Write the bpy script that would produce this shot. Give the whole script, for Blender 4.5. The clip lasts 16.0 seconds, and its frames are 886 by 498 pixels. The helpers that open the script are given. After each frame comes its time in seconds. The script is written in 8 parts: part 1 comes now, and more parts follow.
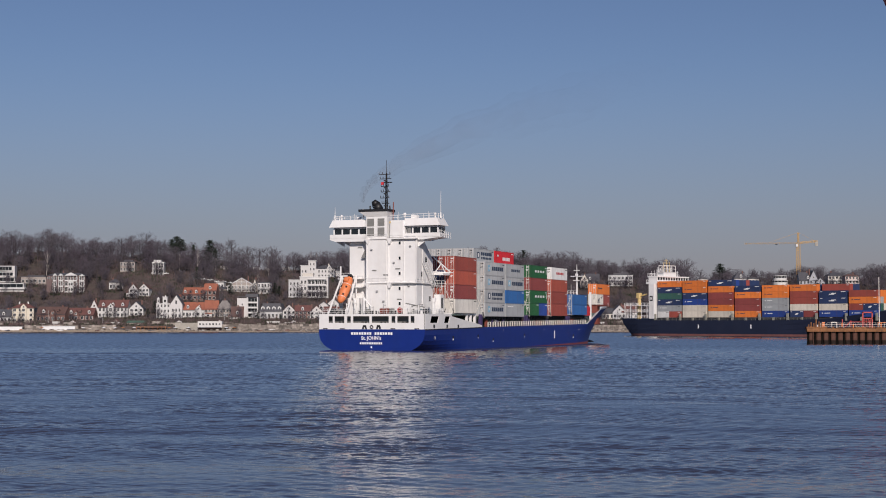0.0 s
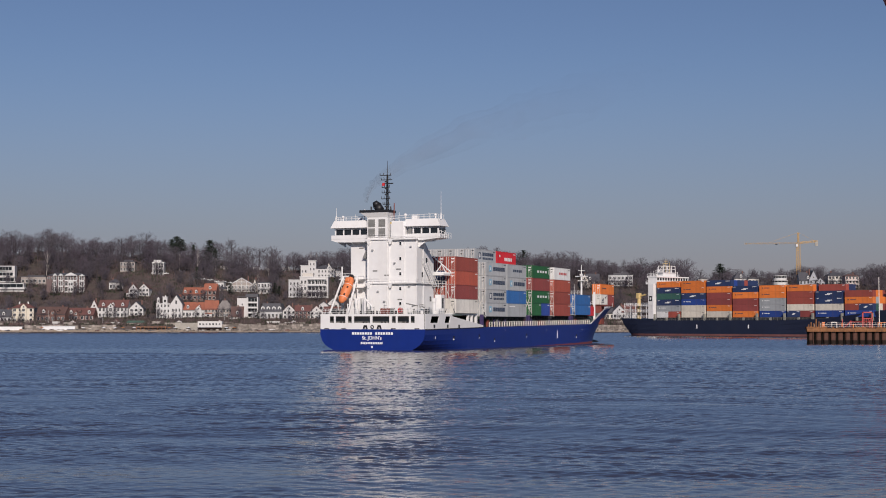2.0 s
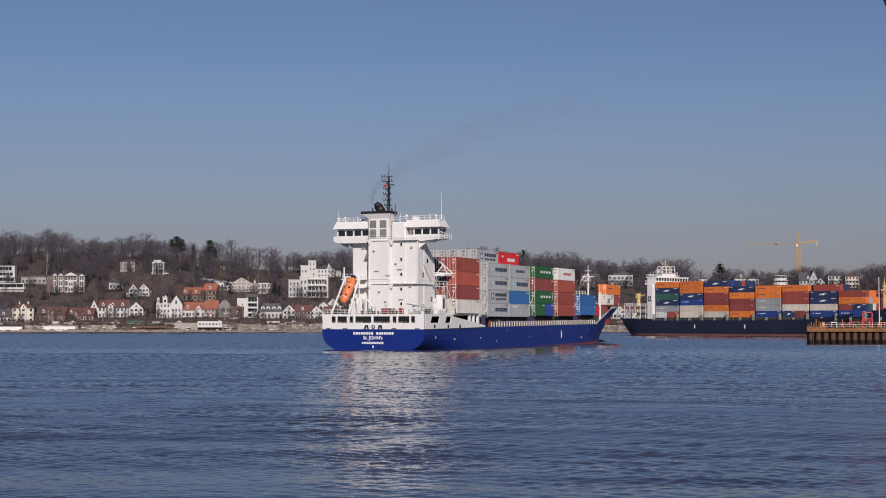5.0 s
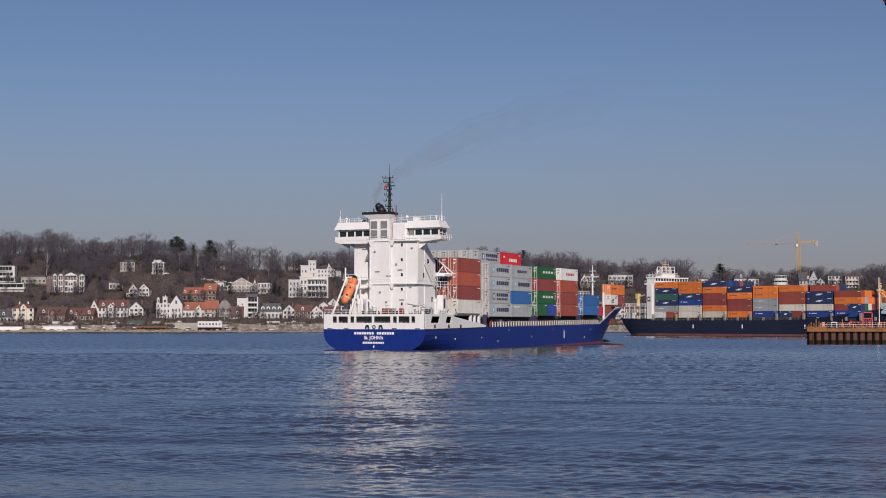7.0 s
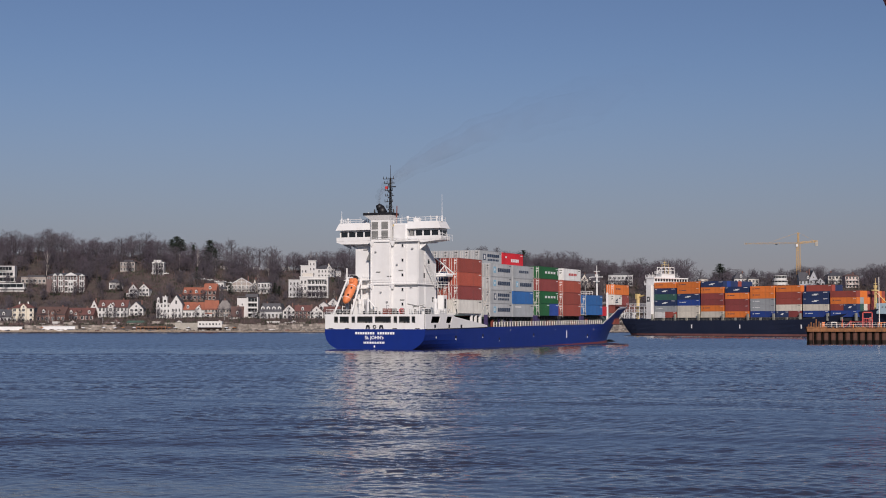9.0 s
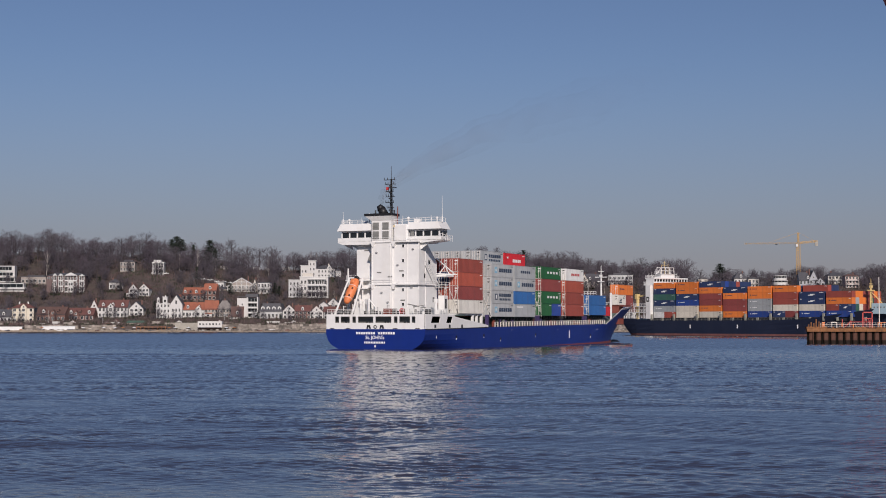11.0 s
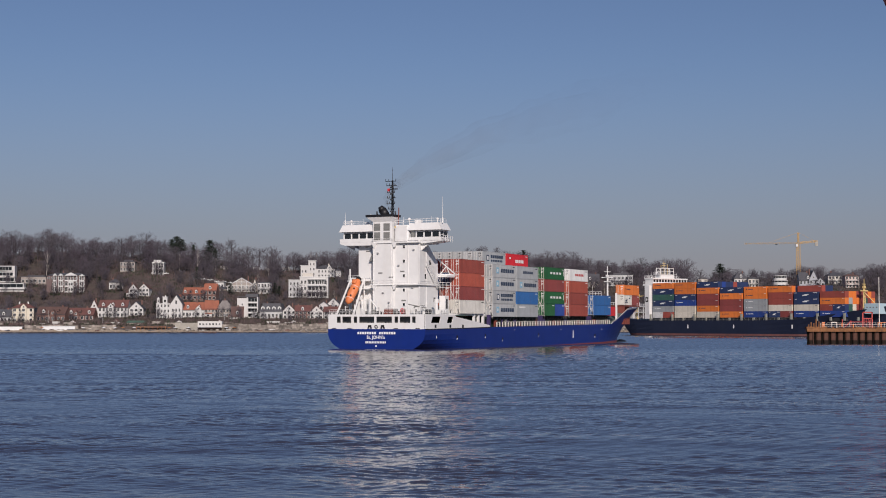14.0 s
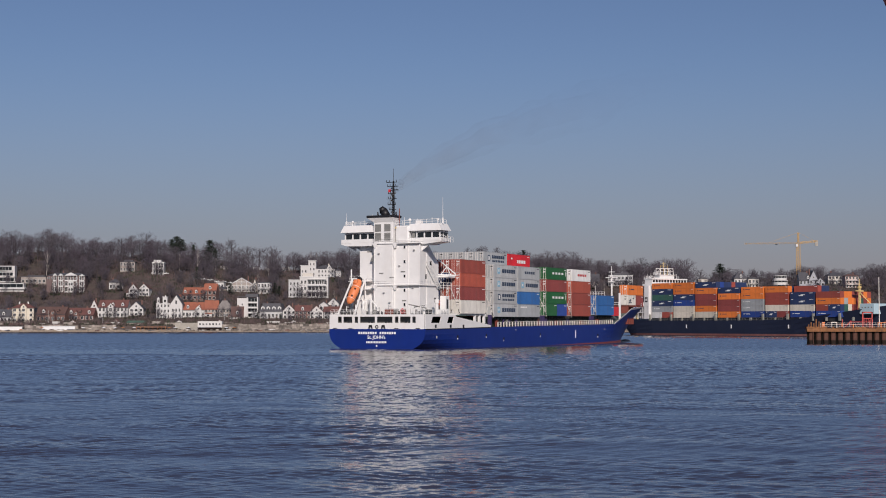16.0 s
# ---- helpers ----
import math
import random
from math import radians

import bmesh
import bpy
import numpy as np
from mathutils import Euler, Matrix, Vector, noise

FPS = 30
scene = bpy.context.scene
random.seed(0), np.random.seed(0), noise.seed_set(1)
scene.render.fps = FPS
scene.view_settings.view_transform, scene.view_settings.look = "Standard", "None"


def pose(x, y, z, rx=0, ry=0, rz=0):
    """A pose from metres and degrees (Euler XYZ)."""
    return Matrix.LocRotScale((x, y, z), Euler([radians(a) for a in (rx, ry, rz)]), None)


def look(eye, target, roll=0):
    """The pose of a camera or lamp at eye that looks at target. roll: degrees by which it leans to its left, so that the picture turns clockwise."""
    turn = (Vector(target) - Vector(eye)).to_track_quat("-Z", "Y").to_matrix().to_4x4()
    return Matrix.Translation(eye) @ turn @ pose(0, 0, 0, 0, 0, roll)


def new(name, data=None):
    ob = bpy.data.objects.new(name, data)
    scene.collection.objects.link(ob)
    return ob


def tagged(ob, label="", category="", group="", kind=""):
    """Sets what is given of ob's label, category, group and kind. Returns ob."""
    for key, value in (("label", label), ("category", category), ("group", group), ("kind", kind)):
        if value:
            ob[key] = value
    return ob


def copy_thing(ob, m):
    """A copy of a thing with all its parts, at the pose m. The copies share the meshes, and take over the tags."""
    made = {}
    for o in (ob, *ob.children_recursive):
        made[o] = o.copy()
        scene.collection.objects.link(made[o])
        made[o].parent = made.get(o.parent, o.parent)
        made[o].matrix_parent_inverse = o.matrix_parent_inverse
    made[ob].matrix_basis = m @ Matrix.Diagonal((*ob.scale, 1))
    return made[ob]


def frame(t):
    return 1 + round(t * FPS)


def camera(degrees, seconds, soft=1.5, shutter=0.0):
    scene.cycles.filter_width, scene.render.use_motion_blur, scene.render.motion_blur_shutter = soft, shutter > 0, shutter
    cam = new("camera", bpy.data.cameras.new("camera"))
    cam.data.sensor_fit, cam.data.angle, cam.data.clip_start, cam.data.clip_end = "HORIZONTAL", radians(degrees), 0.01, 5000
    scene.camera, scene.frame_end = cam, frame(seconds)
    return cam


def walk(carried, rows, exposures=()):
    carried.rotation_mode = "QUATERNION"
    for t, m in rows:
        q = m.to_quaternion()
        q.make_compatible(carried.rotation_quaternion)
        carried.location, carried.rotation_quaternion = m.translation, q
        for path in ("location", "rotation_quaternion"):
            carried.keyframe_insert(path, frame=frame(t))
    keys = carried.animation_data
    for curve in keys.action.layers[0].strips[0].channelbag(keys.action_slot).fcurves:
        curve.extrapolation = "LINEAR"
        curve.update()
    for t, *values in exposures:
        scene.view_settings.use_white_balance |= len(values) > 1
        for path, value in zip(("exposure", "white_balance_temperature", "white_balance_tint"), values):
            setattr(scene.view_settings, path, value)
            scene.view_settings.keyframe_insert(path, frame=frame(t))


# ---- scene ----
EYE_H = 5.1
FOV = 31.97
cam = camera(FOV, 16.0, soft=1.0)
STILL = pose(0, 0, EYE_H, 90 + 2.773, 0, 0)
walk(cam, [(0.0, STILL), (16.0, STILL)], exposures=[(0.0, 0.0, 6650, 16.5), (16.0, 0.0, 6650, 16.5)])

# ---- sky and sun ----
SUN_EL, SUN_AZ = radians(27), radians(171)  # azimuth clockwise from the way the camera looks
world = bpy.data.worlds.new("sky")
scene.world = world
world.use_nodes = True
wn = world.node_tree
sky = wn.nodes.new("ShaderNodeTexSky")
sky.sky_type = "NISHITA"
sky.sun_disc = False
sky.sun_elevation, sky.sun_rotation = SUN_EL, SUN_AZ
sky.air_density, sky.dust_density, sky.ozone_density, sky.altitude = 1.0, 0.15, 3.5, 0
# a band of grey-violet haze that thins out upwards from the horizon, all round
way, split, ramp, haze = wn.nodes.new("ShaderNodeTexCoord"), wn.nodes.new("ShaderNodeSeparateXYZ"), wn.nodes.new("ShaderNodeMapRange"), wn.nodes.new("ShaderNodeMix")
ramp.interpolation_type = "SMOOTHSTEP"
ramp.inputs[1].default_value, ramp.inputs[2].default_value = -0.05, 0.18
ramp.inputs[3].default_value, ramp.inputs[4].default_value = 0.92, 0.0
haze.data_type = "RGBA"
haze.inputs[7].default_value = (4.00, 3.67, 4.46, 1)
wn.links.new(way.outputs["Generated"], split.inputs[0])
wn.links.new(split.outputs[2], ramp.inputs[0])
wn.links.new(ramp.outputs[0], haze.inputs[0])
tint = wn.nodes.new("ShaderNodeMix")                       # the violet cast of a dusty spring sky
tint.data_type, tint.blend_type = "RGBA", "MULTIPLY"
tint.inputs[0].default_value, tint.inputs[7].default_value = 1.0, (0.938, 0.963, 1.115, 1)
wn.links.new(sky.outputs[0], tint.inputs[6])
wn.links.new(tint.outputs[2], haze.inputs[6])
wn.links.new(haze.outputs[2], wn.nodes["Background"].inputs[0])
wn.nodes["Background"].inputs[1].default_value = 0.049

sun_data = bpy.data.lights.new("sun", "SUN")
sun_data.energy, sun_data.angle, sun_data.color = 3.7, radians(0.5), (1.0, 0.94, 0.86)
sun = new("sun", sun_data)
SUN_DIR = Vector((math.sin(SUN_AZ) * math.cos(SUN_EL), math.cos(SUN_AZ) * math.cos(SUN_EL), math.sin(SUN_EL)))
sun.matrix_world = look(SUN_DIR * 300, (0, 0, 0))


# ---- materials ----
def mat(name, color, rough=0.6, metal=0.0, vary=0.12, grain=3.0, stain=0.0, stain_color=(0.2, 0.1, 0.05), bump=0.0, streak=1.0, spec=0.5, island=0.0, block=0.0):
    """A surface of one base colour with fine grain, broad variation and, where wanted, stains that run down."""
    m = bpy.data.materials.new(name)
    m.use_nodes = True
    n, l = m.node_tree.nodes, m.node_tree.links
    b = n["Principled BSDF"]
    b.inputs["Roughness"].default_value, b.inputs["Metallic"].default_value = rough, metal
    b.inputs["Specular IOR Level"].default_value = spec
    tc, mp = n.new("ShaderNodeTexCoord"), n.new("ShaderNodeMapping")
    mp.inputs["Scale"].default_value = (1, 1, 1 / streak)
    l.new(tc.outputs["Object"], mp.inputs[0])
    t1, t2 = n.new("ShaderNodeTexNoise"), n.new("ShaderNodeTexNoise")
    t1.inputs["Scale"].default_value, t1.inputs["Detail"].default_value = grain, 4
    t2.inputs["Scale"].default_value, t2.inputs["Detail"].default_value = grain * 0.17, 3
    l.new(mp.outputs[0], t1.inputs[0]), l.new(mp.outputs[0], t2.inputs[0])
    add = n.new("ShaderNodeMath")
    add.operation = "ADD"
    l.new(t1.outputs[0], add.inputs[0]), l.new(t2.outputs[0], add.inputs[1])
    mr = n.new("ShaderNodeMapRange")
    mr.inputs[1].default_value, mr.inputs[2].default_value = 0.6, 1.4
    mr.inputs[3].default_value, mr.inputs[4].default_value = 1 - vary, 1 + vary
    l.new(add.outputs[0], mr.inputs[0])
    last = mr.outputs[0]
    if island or block:                                     # from object to object, or from block to block within a mesh
        oi = n.new("ShaderNodeObjectInfo") if island else n.new("ShaderNodeNewGeometry")
        r2 = n.new("ShaderNodeMapRange")
        r2.inputs[3].default_value, r2.inputs[4].default_value = 1 - max(island, block), 1 + max(island, block)
        l.new(oi.outputs["Random" if island else "Random Per Island"], r2.inputs[0])
        mul = n.new("ShaderNodeMath")
        mul.operation = "MULTIPLY"
        l.new(last, mul.inputs[0]), l.new(r2.outputs[0], mul.inputs[1])
        last = mul.outputs[0]
    sc = n.new("ShaderNodeVectorMath")
    sc.operation = "SCALE"
    sc.inputs[0].default_value = color[:3]
    l.new(last, sc.inputs["Scale"])
    out = sc.outputs[0]
    if stain:
        t3 = n.new("ShaderNodeTexNoise")
        t3.inputs["Scale"].default_value, t3.inputs["Detail"].default_value = grain * 0.6, 6
        m2 = n.new("ShaderNodeMapping")
        m2.inputs["Scale"].default_value = (1, 1, 0.2)
        l.new(tc.outputs["Object"], m2.inputs[0]), l.new(m2.outputs[0], t3.inputs[0])
        r3 = n.new("ShaderNodeMapRange")
        r3.inputs[1].default_value, r3.inputs[2].default_value = 0.52, 0.75
        r3.inputs[4].default_value = stain
        l.new(t3.outputs[0], r3.inputs[0])
        mx = n.new("ShaderNodeMix")
        mx.data_type = "RGBA"
        mx.inputs[7].default_value = (*stain_color, 1)
        l.new(r3.outputs[0], mx.inputs[0]), l.new(out, mx.inputs[6])
        out = mx.outputs[2]
    l.new(out, b.inputs["Base Color"])
    if bump:
        bp = n.new("ShaderNodeBump")
        bp.inputs["Distance"].default_value = bump
        l.new(t1.outputs[0], bp.inputs["Height"]), l.new(bp.outputs[0], b.inputs["Normal"])
    return m


WHITE = mat("ship_white_paint", (0.765, 0.76, 0.745), 0.45, vary=0.06, grain=0.8, stain=0.16, stain_color=(0.52, 0.44, 0.36))
SHIP_BLUE = mat("ship_blue_paint", (0.007, 0.026, 0.185), 0.4, vary=0.10, grain=0.5, stain=0.14, stain_color=(0.02, 0.04, 0.15), spec=0.3)
SHIP_RED = mat("boot_topping_red", (0.19, 0.040, 0.040), 0.6, vary=0.2, grain=0.6)
SHIP_NAVY = mat("ship_navy_paint", (0.013, 0.018, 0.040), 0.45, vary=0.15, grain=0.4, stain=0.2, stain_color=(0.03, 0.03, 0.04))
BLACK = mat("black_paint", (0.012, 0.012, 0.014), 0.5, vary=0.2)
DARK = mat("dark_steel", (0.03, 0.033, 0.037), 0.6, vary=0.2)
PURPLE = mat("stanchion_blue_purple", (0.05, 0.035, 0.11), 0.5, vary=0.15)
HATCH = mat("hatch_green_black", (0.02, 0.035, 0.03), 0.6, vary=0.25)
DECK = mat("deck_green_grey", (0.10, 0.14, 0.12), 0.7, vary=0.2)
ORANGE = mat("lifeboat_orange", (0.74, 0.215, 0.075), 0.5, vary=0.12, grain=1.5, stain=0.25, stain_color=(0.30, 0.08, 0.03))
GLASS = mat("dark_window_glass", (0.012, 0.016, 0.02), 0.08, vary=0.1, spec=0.6)
LOUVRE = mat("louvre_grey", (0.22, 0.22, 0.21), 0.6, vary=0.1)
RED_FLAG = mat("red_flag_cloth", (0.60, 0.03, 0.04), 0.8)
OXIDE = mat("red_oxide_steel", (0.20, 0.05, 0.035), 0.65, vary=0.2)
YELLOW = mat("yellow_paint", (0.62, 0.46, 0.20), 0.5, vary=0.1)
CRANE_Y = mat("crane_yellow", (0.62, 0.38, 0.13), 0.5, vary=0.1)
PALE_BLUE = mat("pale_blue_paint", (0.42, 0.56, 0.62), 0.5, vary=0.06)
RAIL_W = mat("rail_white_paint", (0.74, 0.70, 0.64), 0.5, vary=0.08)
RUST_PILE = mat("rusty_sheet_pile", (0.088, 0.038, 0.026), 0.85, vary=0.35, grain=1.6, stain=0.75, stain_color=(0.045, 0.03, 0.025), bump=0.03)
RUST_CAP = mat("rusty_capping", (0.23, 0.098, 0.038), 0.85, vary=0.45, grain=1.8, stain=0.8, stain_color=(0.085, 0.045, 0.03), bump=0.02)
RED_P = mat("red_railing_paint", (0.46, 0.055, 0.045), 0.5, vary=0.1)
ORANGE_P = mat("orange_post_paint", (0.75, 0.20, 0.04), 0.5, vary=0.1)
CONCRETE = mat("concrete", (0.34, 0.32, 0.28), 0.85, vary=0.2, grain=0.8, bump=0.02)
LETTER = mat("white_lettering", (0.82, 0.82, 0.82), 0.5, vary=0.02)
BAR_DARK = mat("dark_marking", (0.03, 0.05, 0.09), 0.6)
BAR_WHITE = mat("white_marking", (0.75, 0.75, 0.73), 0.6)
BAR_SKY = mat("light_blue_marking", (0.24, 0.44, 0.56), 0.6)
BAR_RED = mat("red_marking", (0.50, 0.05, 0.05), 0.6)
PALE_STEEL = mat("pale_galvanised_steel", (0.60, 0.58, 0.55), 0.6, vary=0.2, stain=0.3, stain_color=(0.30, 0.18, 0.11))
GALV = mat("galvanised_bars", (0.42, 0.42, 0.42), 0.5, metal=0.3)

CONTAINER_PAINT = {
    "rust red": (0.30, 0.068, 0.050), "brick red": (0.40, 0.088, 0.056), "brown red": (0.25, 0.058, 0.052),
    "light grey": (0.38, 0.395, 0.40), "mid grey": (0.33, 0.35, 0.36), "off-white": (0.60, 0.58, 0.53),
    "green": (0.015, 0.105, 0.036), "blue": (0.03, 0.13, 0.35), "deep blue": (0.02, 0.055, 0.24),
    "navy": (0.024, 0.042, 0.11), "orange": (0.73, 0.195, 0.042), "bright red": (0.55, 0.02, 0.03),
    "beige": (0.62, 0.57, 0.48), "dark green": (0.035, 0.105, 0.085), "white": (0.68, 0.68, 0.66),
}
PAINT = {k: mat("container_" + k.replace(" ", "_").replace("-", "_"), c, 0.55, vary=0.13, grain=1.2, stain=0.28, stain_color=(0.13, 0.08, 0.06), island=0.12) for k, c in CONTAINER_PAINT.items()}


# ---- mesh helpers ----
def box(bm, x0, x1, y0, y1, z0, z1, bevel=0.0):
    vs = [bm.verts.new((x, y, z)) for z in (z0, z1) for y in (y0, y1) for x in (x0, x1)]
    fs = [bm.faces.new([vs[i] for i in f]) for f in ((0, 2, 3, 1), (4, 5, 7, 6), (0, 1, 5, 4), (2, 6, 7, 3), (0, 4, 6, 2), (1, 3, 7, 5))]
    if bevel:
        bmesh.ops.bevel(bm, geom=list({e for f in fs for e in f.edges}), offset=bevel, segments=1, affect="EDGES")
    return vs


def rod(bm, a, b, r, r2=None, sides=6):
    """A straight tapered rod from a to b."""
    a, b = Vector(a), Vector(b)
    q = (b - a).to_track_quat("Z", "Y")
    r2 = r if r2 is None else r2
    rings = [[bm.verts.new(p + q @ Vector((math.cos(k * math.tau / sides) * rr, math.sin(k * math.tau / sides) * rr, 0))) for k in range(sides)] for p, rr in ((a, r), (b, r2))]
    for k in range(sides):
        bm.faces.new([rings[0][k], rings[0][(k + 1) % sides], rings[1][(k + 1) % sides], rings[1][k]])
    bm.faces.new(rings[0][::-1]), bm.faces.new(rings[1])


def prism(bm, outline, axis, lo, hi):
    """An outline in two axes, drawn out along the third. axis: 'x', 'y' or 'z'."""
    def at(p, h):
        a, b = p
        return {"x": (h, a, b), "y": (a, h, b), "z": (a, b, h)}[axis]
    r0, r1 = [bm.verts.new(at(p, lo)) for p in outline], [bm.verts.new(at(p, hi)) for p in outline]
    n = len(outline)
    for k in range(n):
        bm.faces.new([r0[k], r0[(k + 1) % n], r1[(k + 1) % n], r1[k]])
    bm.faces.new(r0[::-1]), bm.faces.new(r1)


def mesh_of(name, bm, material, smooth=False):
    bmesh.ops.recalc_face_normals(bm, faces=bm.faces)
    me = bpy.data.meshes.new(name)
    bm.to_mesh(me)
    bm.free()
    me.materials.append(material)
    if smooth:
        me.shade_smooth()
    return me


def part(name, bm, material, parent=None, label="", smooth=False):
    ob = new(name, mesh_of(name, bm, material, smooth))
    ob.parent = parent
    if label:
        tagged(ob, label)
    return ob


def boxes(name, material, parent, specs, label="", bevel=0.0):
    bm = bmesh.new()
    for s in specs:
        box(bm, *s, bevel=bevel)
    return part(name, bm, material, parent, label)


def rods(name, material, parent, specs, label="", sides=6):
    bm = bmesh.new()
    for s in specs:
        rod(bm, *s, sides=sides)
    return part(name, bm, material, parent, label)


POSTS = {}


def railing(name, material, parent, pts, height, step=1.5, bars=2, r=0.035, label=""):
    """Bars along a line of points, on posts that are pieces of their own where the parent is a whole thing."""
    bm = bmesh.new()
    posts, whole = [], parent.parent is None
    for a, b in zip(pts[:-1], pts[1:]):
        a, b = Vector(a), Vector(b)
        n = max(1, round((b - a).length / step))
        for k in range(n + 1):
            p = a.lerp(b, k / n)
            if whole and (k or not posts):
                posts.append(p)
            elif not whole:
                rod(bm, p, p + Vector((0, 0, height)), r, sides=4)
        for k in range(0 if whole else bars):
            up = Vector((0, 0, height * (k + 1) / bars))
            rod(bm, a + up, b + up, r, sides=4)
    if whole:                                               # each bar runs unbroken round the corners
        bm = tube([Vector(p) + Vector((0, 0, height)) for p in pts], r * .8)
    rail = part(name, bm, material, parent, label)
    for k in range(bars - 1 if whole else 0):
        part("lower_bar", tube([Vector(p) + Vector((0, 0, height * (k + 1) / bars)) for p in pts], r * .8), material, rail)
    key = (height, r, material.name)
    if posts and key not in POSTS:
        bm = bmesh.new()
        rod(bm, (0, 0, 0), (0, 0, height), r, sides=4)
        POSTS[key] = mesh_of("post", bm, material)
    for p in posts:
        ob = new("post", POSTS[key])
        ob.parent, ob.location = rail, p
    return rail


def tube(pts, r):
    """One unbroken square bar through a line of points."""
    bm = bmesh.new()
    rings = []
    for k, p in enumerate(pts):
        d = pts[min(k + 1, len(pts) - 1)] - pts[max(k - 1, 0)]
        n = Vector((d.y, -d.x, 0)).normalized() if abs(d.x) + abs(d.y) > 1e-6 else Vector((1, 0, 0))
        rings.append([bm.verts.new(p + n * a * r + Vector((0, 0, b * r))) for a, b in ((-1, -1), (1, -1), (1, 1), (-1, 1))])
    for a, b in zip(rings[:-1], rings[1:]):
        for k in range(4):
            bm.faces.new([a[k], a[(k + 1) % 4], b[(k + 1) % 4], b[k]])
    return bm


MOVING = []  # (thing, ship, place in the ship's space)

# ---- water ----
def water_material():
    m = bpy.data.materials.new("river_water")
    m.use_nodes = True
    n, l = m.node_tree.nodes, m.node_tree.links
    b = n["Principled BSDF"]
    b.inputs["Base Color"].default_value = (0.040, 0.0395, 0.060, 1)
    b.inputs["IOR"].default_value = 1.33
    tc, mp, nz, bp = n.new("ShaderNodeTexCoord"), n.new("ShaderNodeMapping"), n.new("ShaderNodeTexNoise"), n.new("ShaderNodeBump")
    mp.inputs["Scale"].default_value = (0.5, 1, 1)
    nz.inputs["Scale"].default_value, nz.inputs["Detail"].default_value = 3.4, 4
    bp.inputs["Strength"].default_value, bp.inputs["Distance"].default_value = 0.28, 0.05
    l.new(tc.outputs["Object"], mp.inputs[0]), l.new(mp.outputs[0], nz.inputs[0]), l.new(nz.outputs[0], bp.inputs["Height"])
    l.new(bp.outputs[0], b.inputs["Normal"])
    sp, mr = n.new("ShaderNodeSeparateXYZ"), n.new("ShaderNodeMapRange")    # rougher with distance from the camera, for ripples too fine to show there
    mr.inputs[1].default_value, mr.inputs[2].default_value, mr.inputs[3].default_value, mr.inputs[4].default_value = 270, 460, 0.06, 0.10
    l.new(tc.outputs["Object"], sp.inputs[0]), l.new(sp.outputs[1], mr.inputs[0]), l.new(mr.outputs[0], b.inputs["Roughness"])
    return m


def wave_field(x, y):
    """Height and slopes of a short wind sea: many plane waves of random phase, in gusty patches."""
    rng = np.random.default_rng(5)
    z, sx, sy = np.zeros_like(x), np.zeros_like(x), np.zeros_like(x)
    gust = 0.92 + 0.30 * np.sin(x * 0.020 + 2.2 * np.sin(y * 0.013) + 0.7) * np.sin(y * 0.031 + 1.3 * np.sin(x * 0.017)) + 0.08 * np.sin(y * 0.11 + 1.5 * np.sin(x * 0.03))
    edge = 262 - 95 / (1 + np.exp(-(x - 45) / 14)) + 5 * np.sin(x * 0.06) + 3 * np.sin(x * 0.21)  # smoother water beyond a tide line
    line = np.exp(-((y - edge) / 5) ** 2) / (1 + np.exp((x - 15) / 12))
    gust = gust * (0.66 + 0.34 / (1 + np.exp((y - edge) / 6))) + 0.2 * line
    patch = np.zeros_like(x)                                # cat's-paws: patches of livelier and calmer water
    for k in range(14):
        lam = 5.0 * (9.0 ** (k / 13.0))
        turn = rng.uniform(-1.5, 1.5)
        patch += np.sin(math.tau / lam * (math.sin(turn) * x + math.cos(turn) * y) + rng.random() * math.tau)
    gust = gust * np.clip(1 + 0.10 * patch, 0.55, 1.6)
    lee = 1 / (1 + np.exp(-(x - 30) / 12)) / (1 + np.exp(-(y - 105) / 18))      # calmer in the lee of the jetty
    gust = gust * (1 - 0.40 * lee)
    for k in range(72):
        lam = 0.22 * (4.4 / 0.22) ** (k / 71.0)
        wave = math.tau / lam
        turn = rng.normal(0.10, 0.75 if lam < 0.6 else 0.95)   # crests lie roughly across the view
        dx, dy = math.sin(turn), math.cos(turn)
        amp = WAVE_SLOPE * (0.75 + 0.25 * rng.random()) * (0.9 if lam < 0.5 else 1.3 * (0.5 / lam) ** 0.60) / wave
        ph = wave * (dx * x + dy * y) + rng.random() * math.tau
        if lam > 0.9:                                       # longer ones run in short broken groups
            amp = amp * 4.6 * np.clip(-0.42 + 1.42 * np.sin(x * (0.11 + 0.03 * (k % 5)) + k * 2.3 + 0.9 * np.sin(y * 0.06)) * np.sin(y * (0.075 + 0.02 * (k % 4)) + k * 1.7 + 0.8 * np.sin(x * 0.05)), 0, 1)
        z += amp * np.sin(ph)
        sx += amp * wave * dx * np.cos(ph)
        sy += amp * wave * dy * np.cos(ph)
    for k in range(7):                                      # a low, long swell of passing wakes
        lam = 5.5 + 1.6 * k
        wave = math.tau / lam
        turn = rng.normal(0.0, 0.28)
        dx, dy = math.sin(turn), math.cos(turn)
        ph = wave * (dx * x + dy * y) + rng.random() * math.tau
        part_of = 0.5 + 0.5 * np.sin(x * (0.03 + 0.011 * k) + k * 1.9 + y * 0.012)     # broken crests
        sy += 0.014 * dy * np.cos(ph) * part_of
        sx += 0.014 * dx * np.cos(ph) * part_of
    return z * gust, sx * gust, sy * gust, line, np.clip((y - 36) / 30, 0, 1) / (1 + np.exp((y - edge) / (8 + 34 / (1 + np.exp(-(x - 20) / 10)))))


WAVE_SLOPE = 0.0150


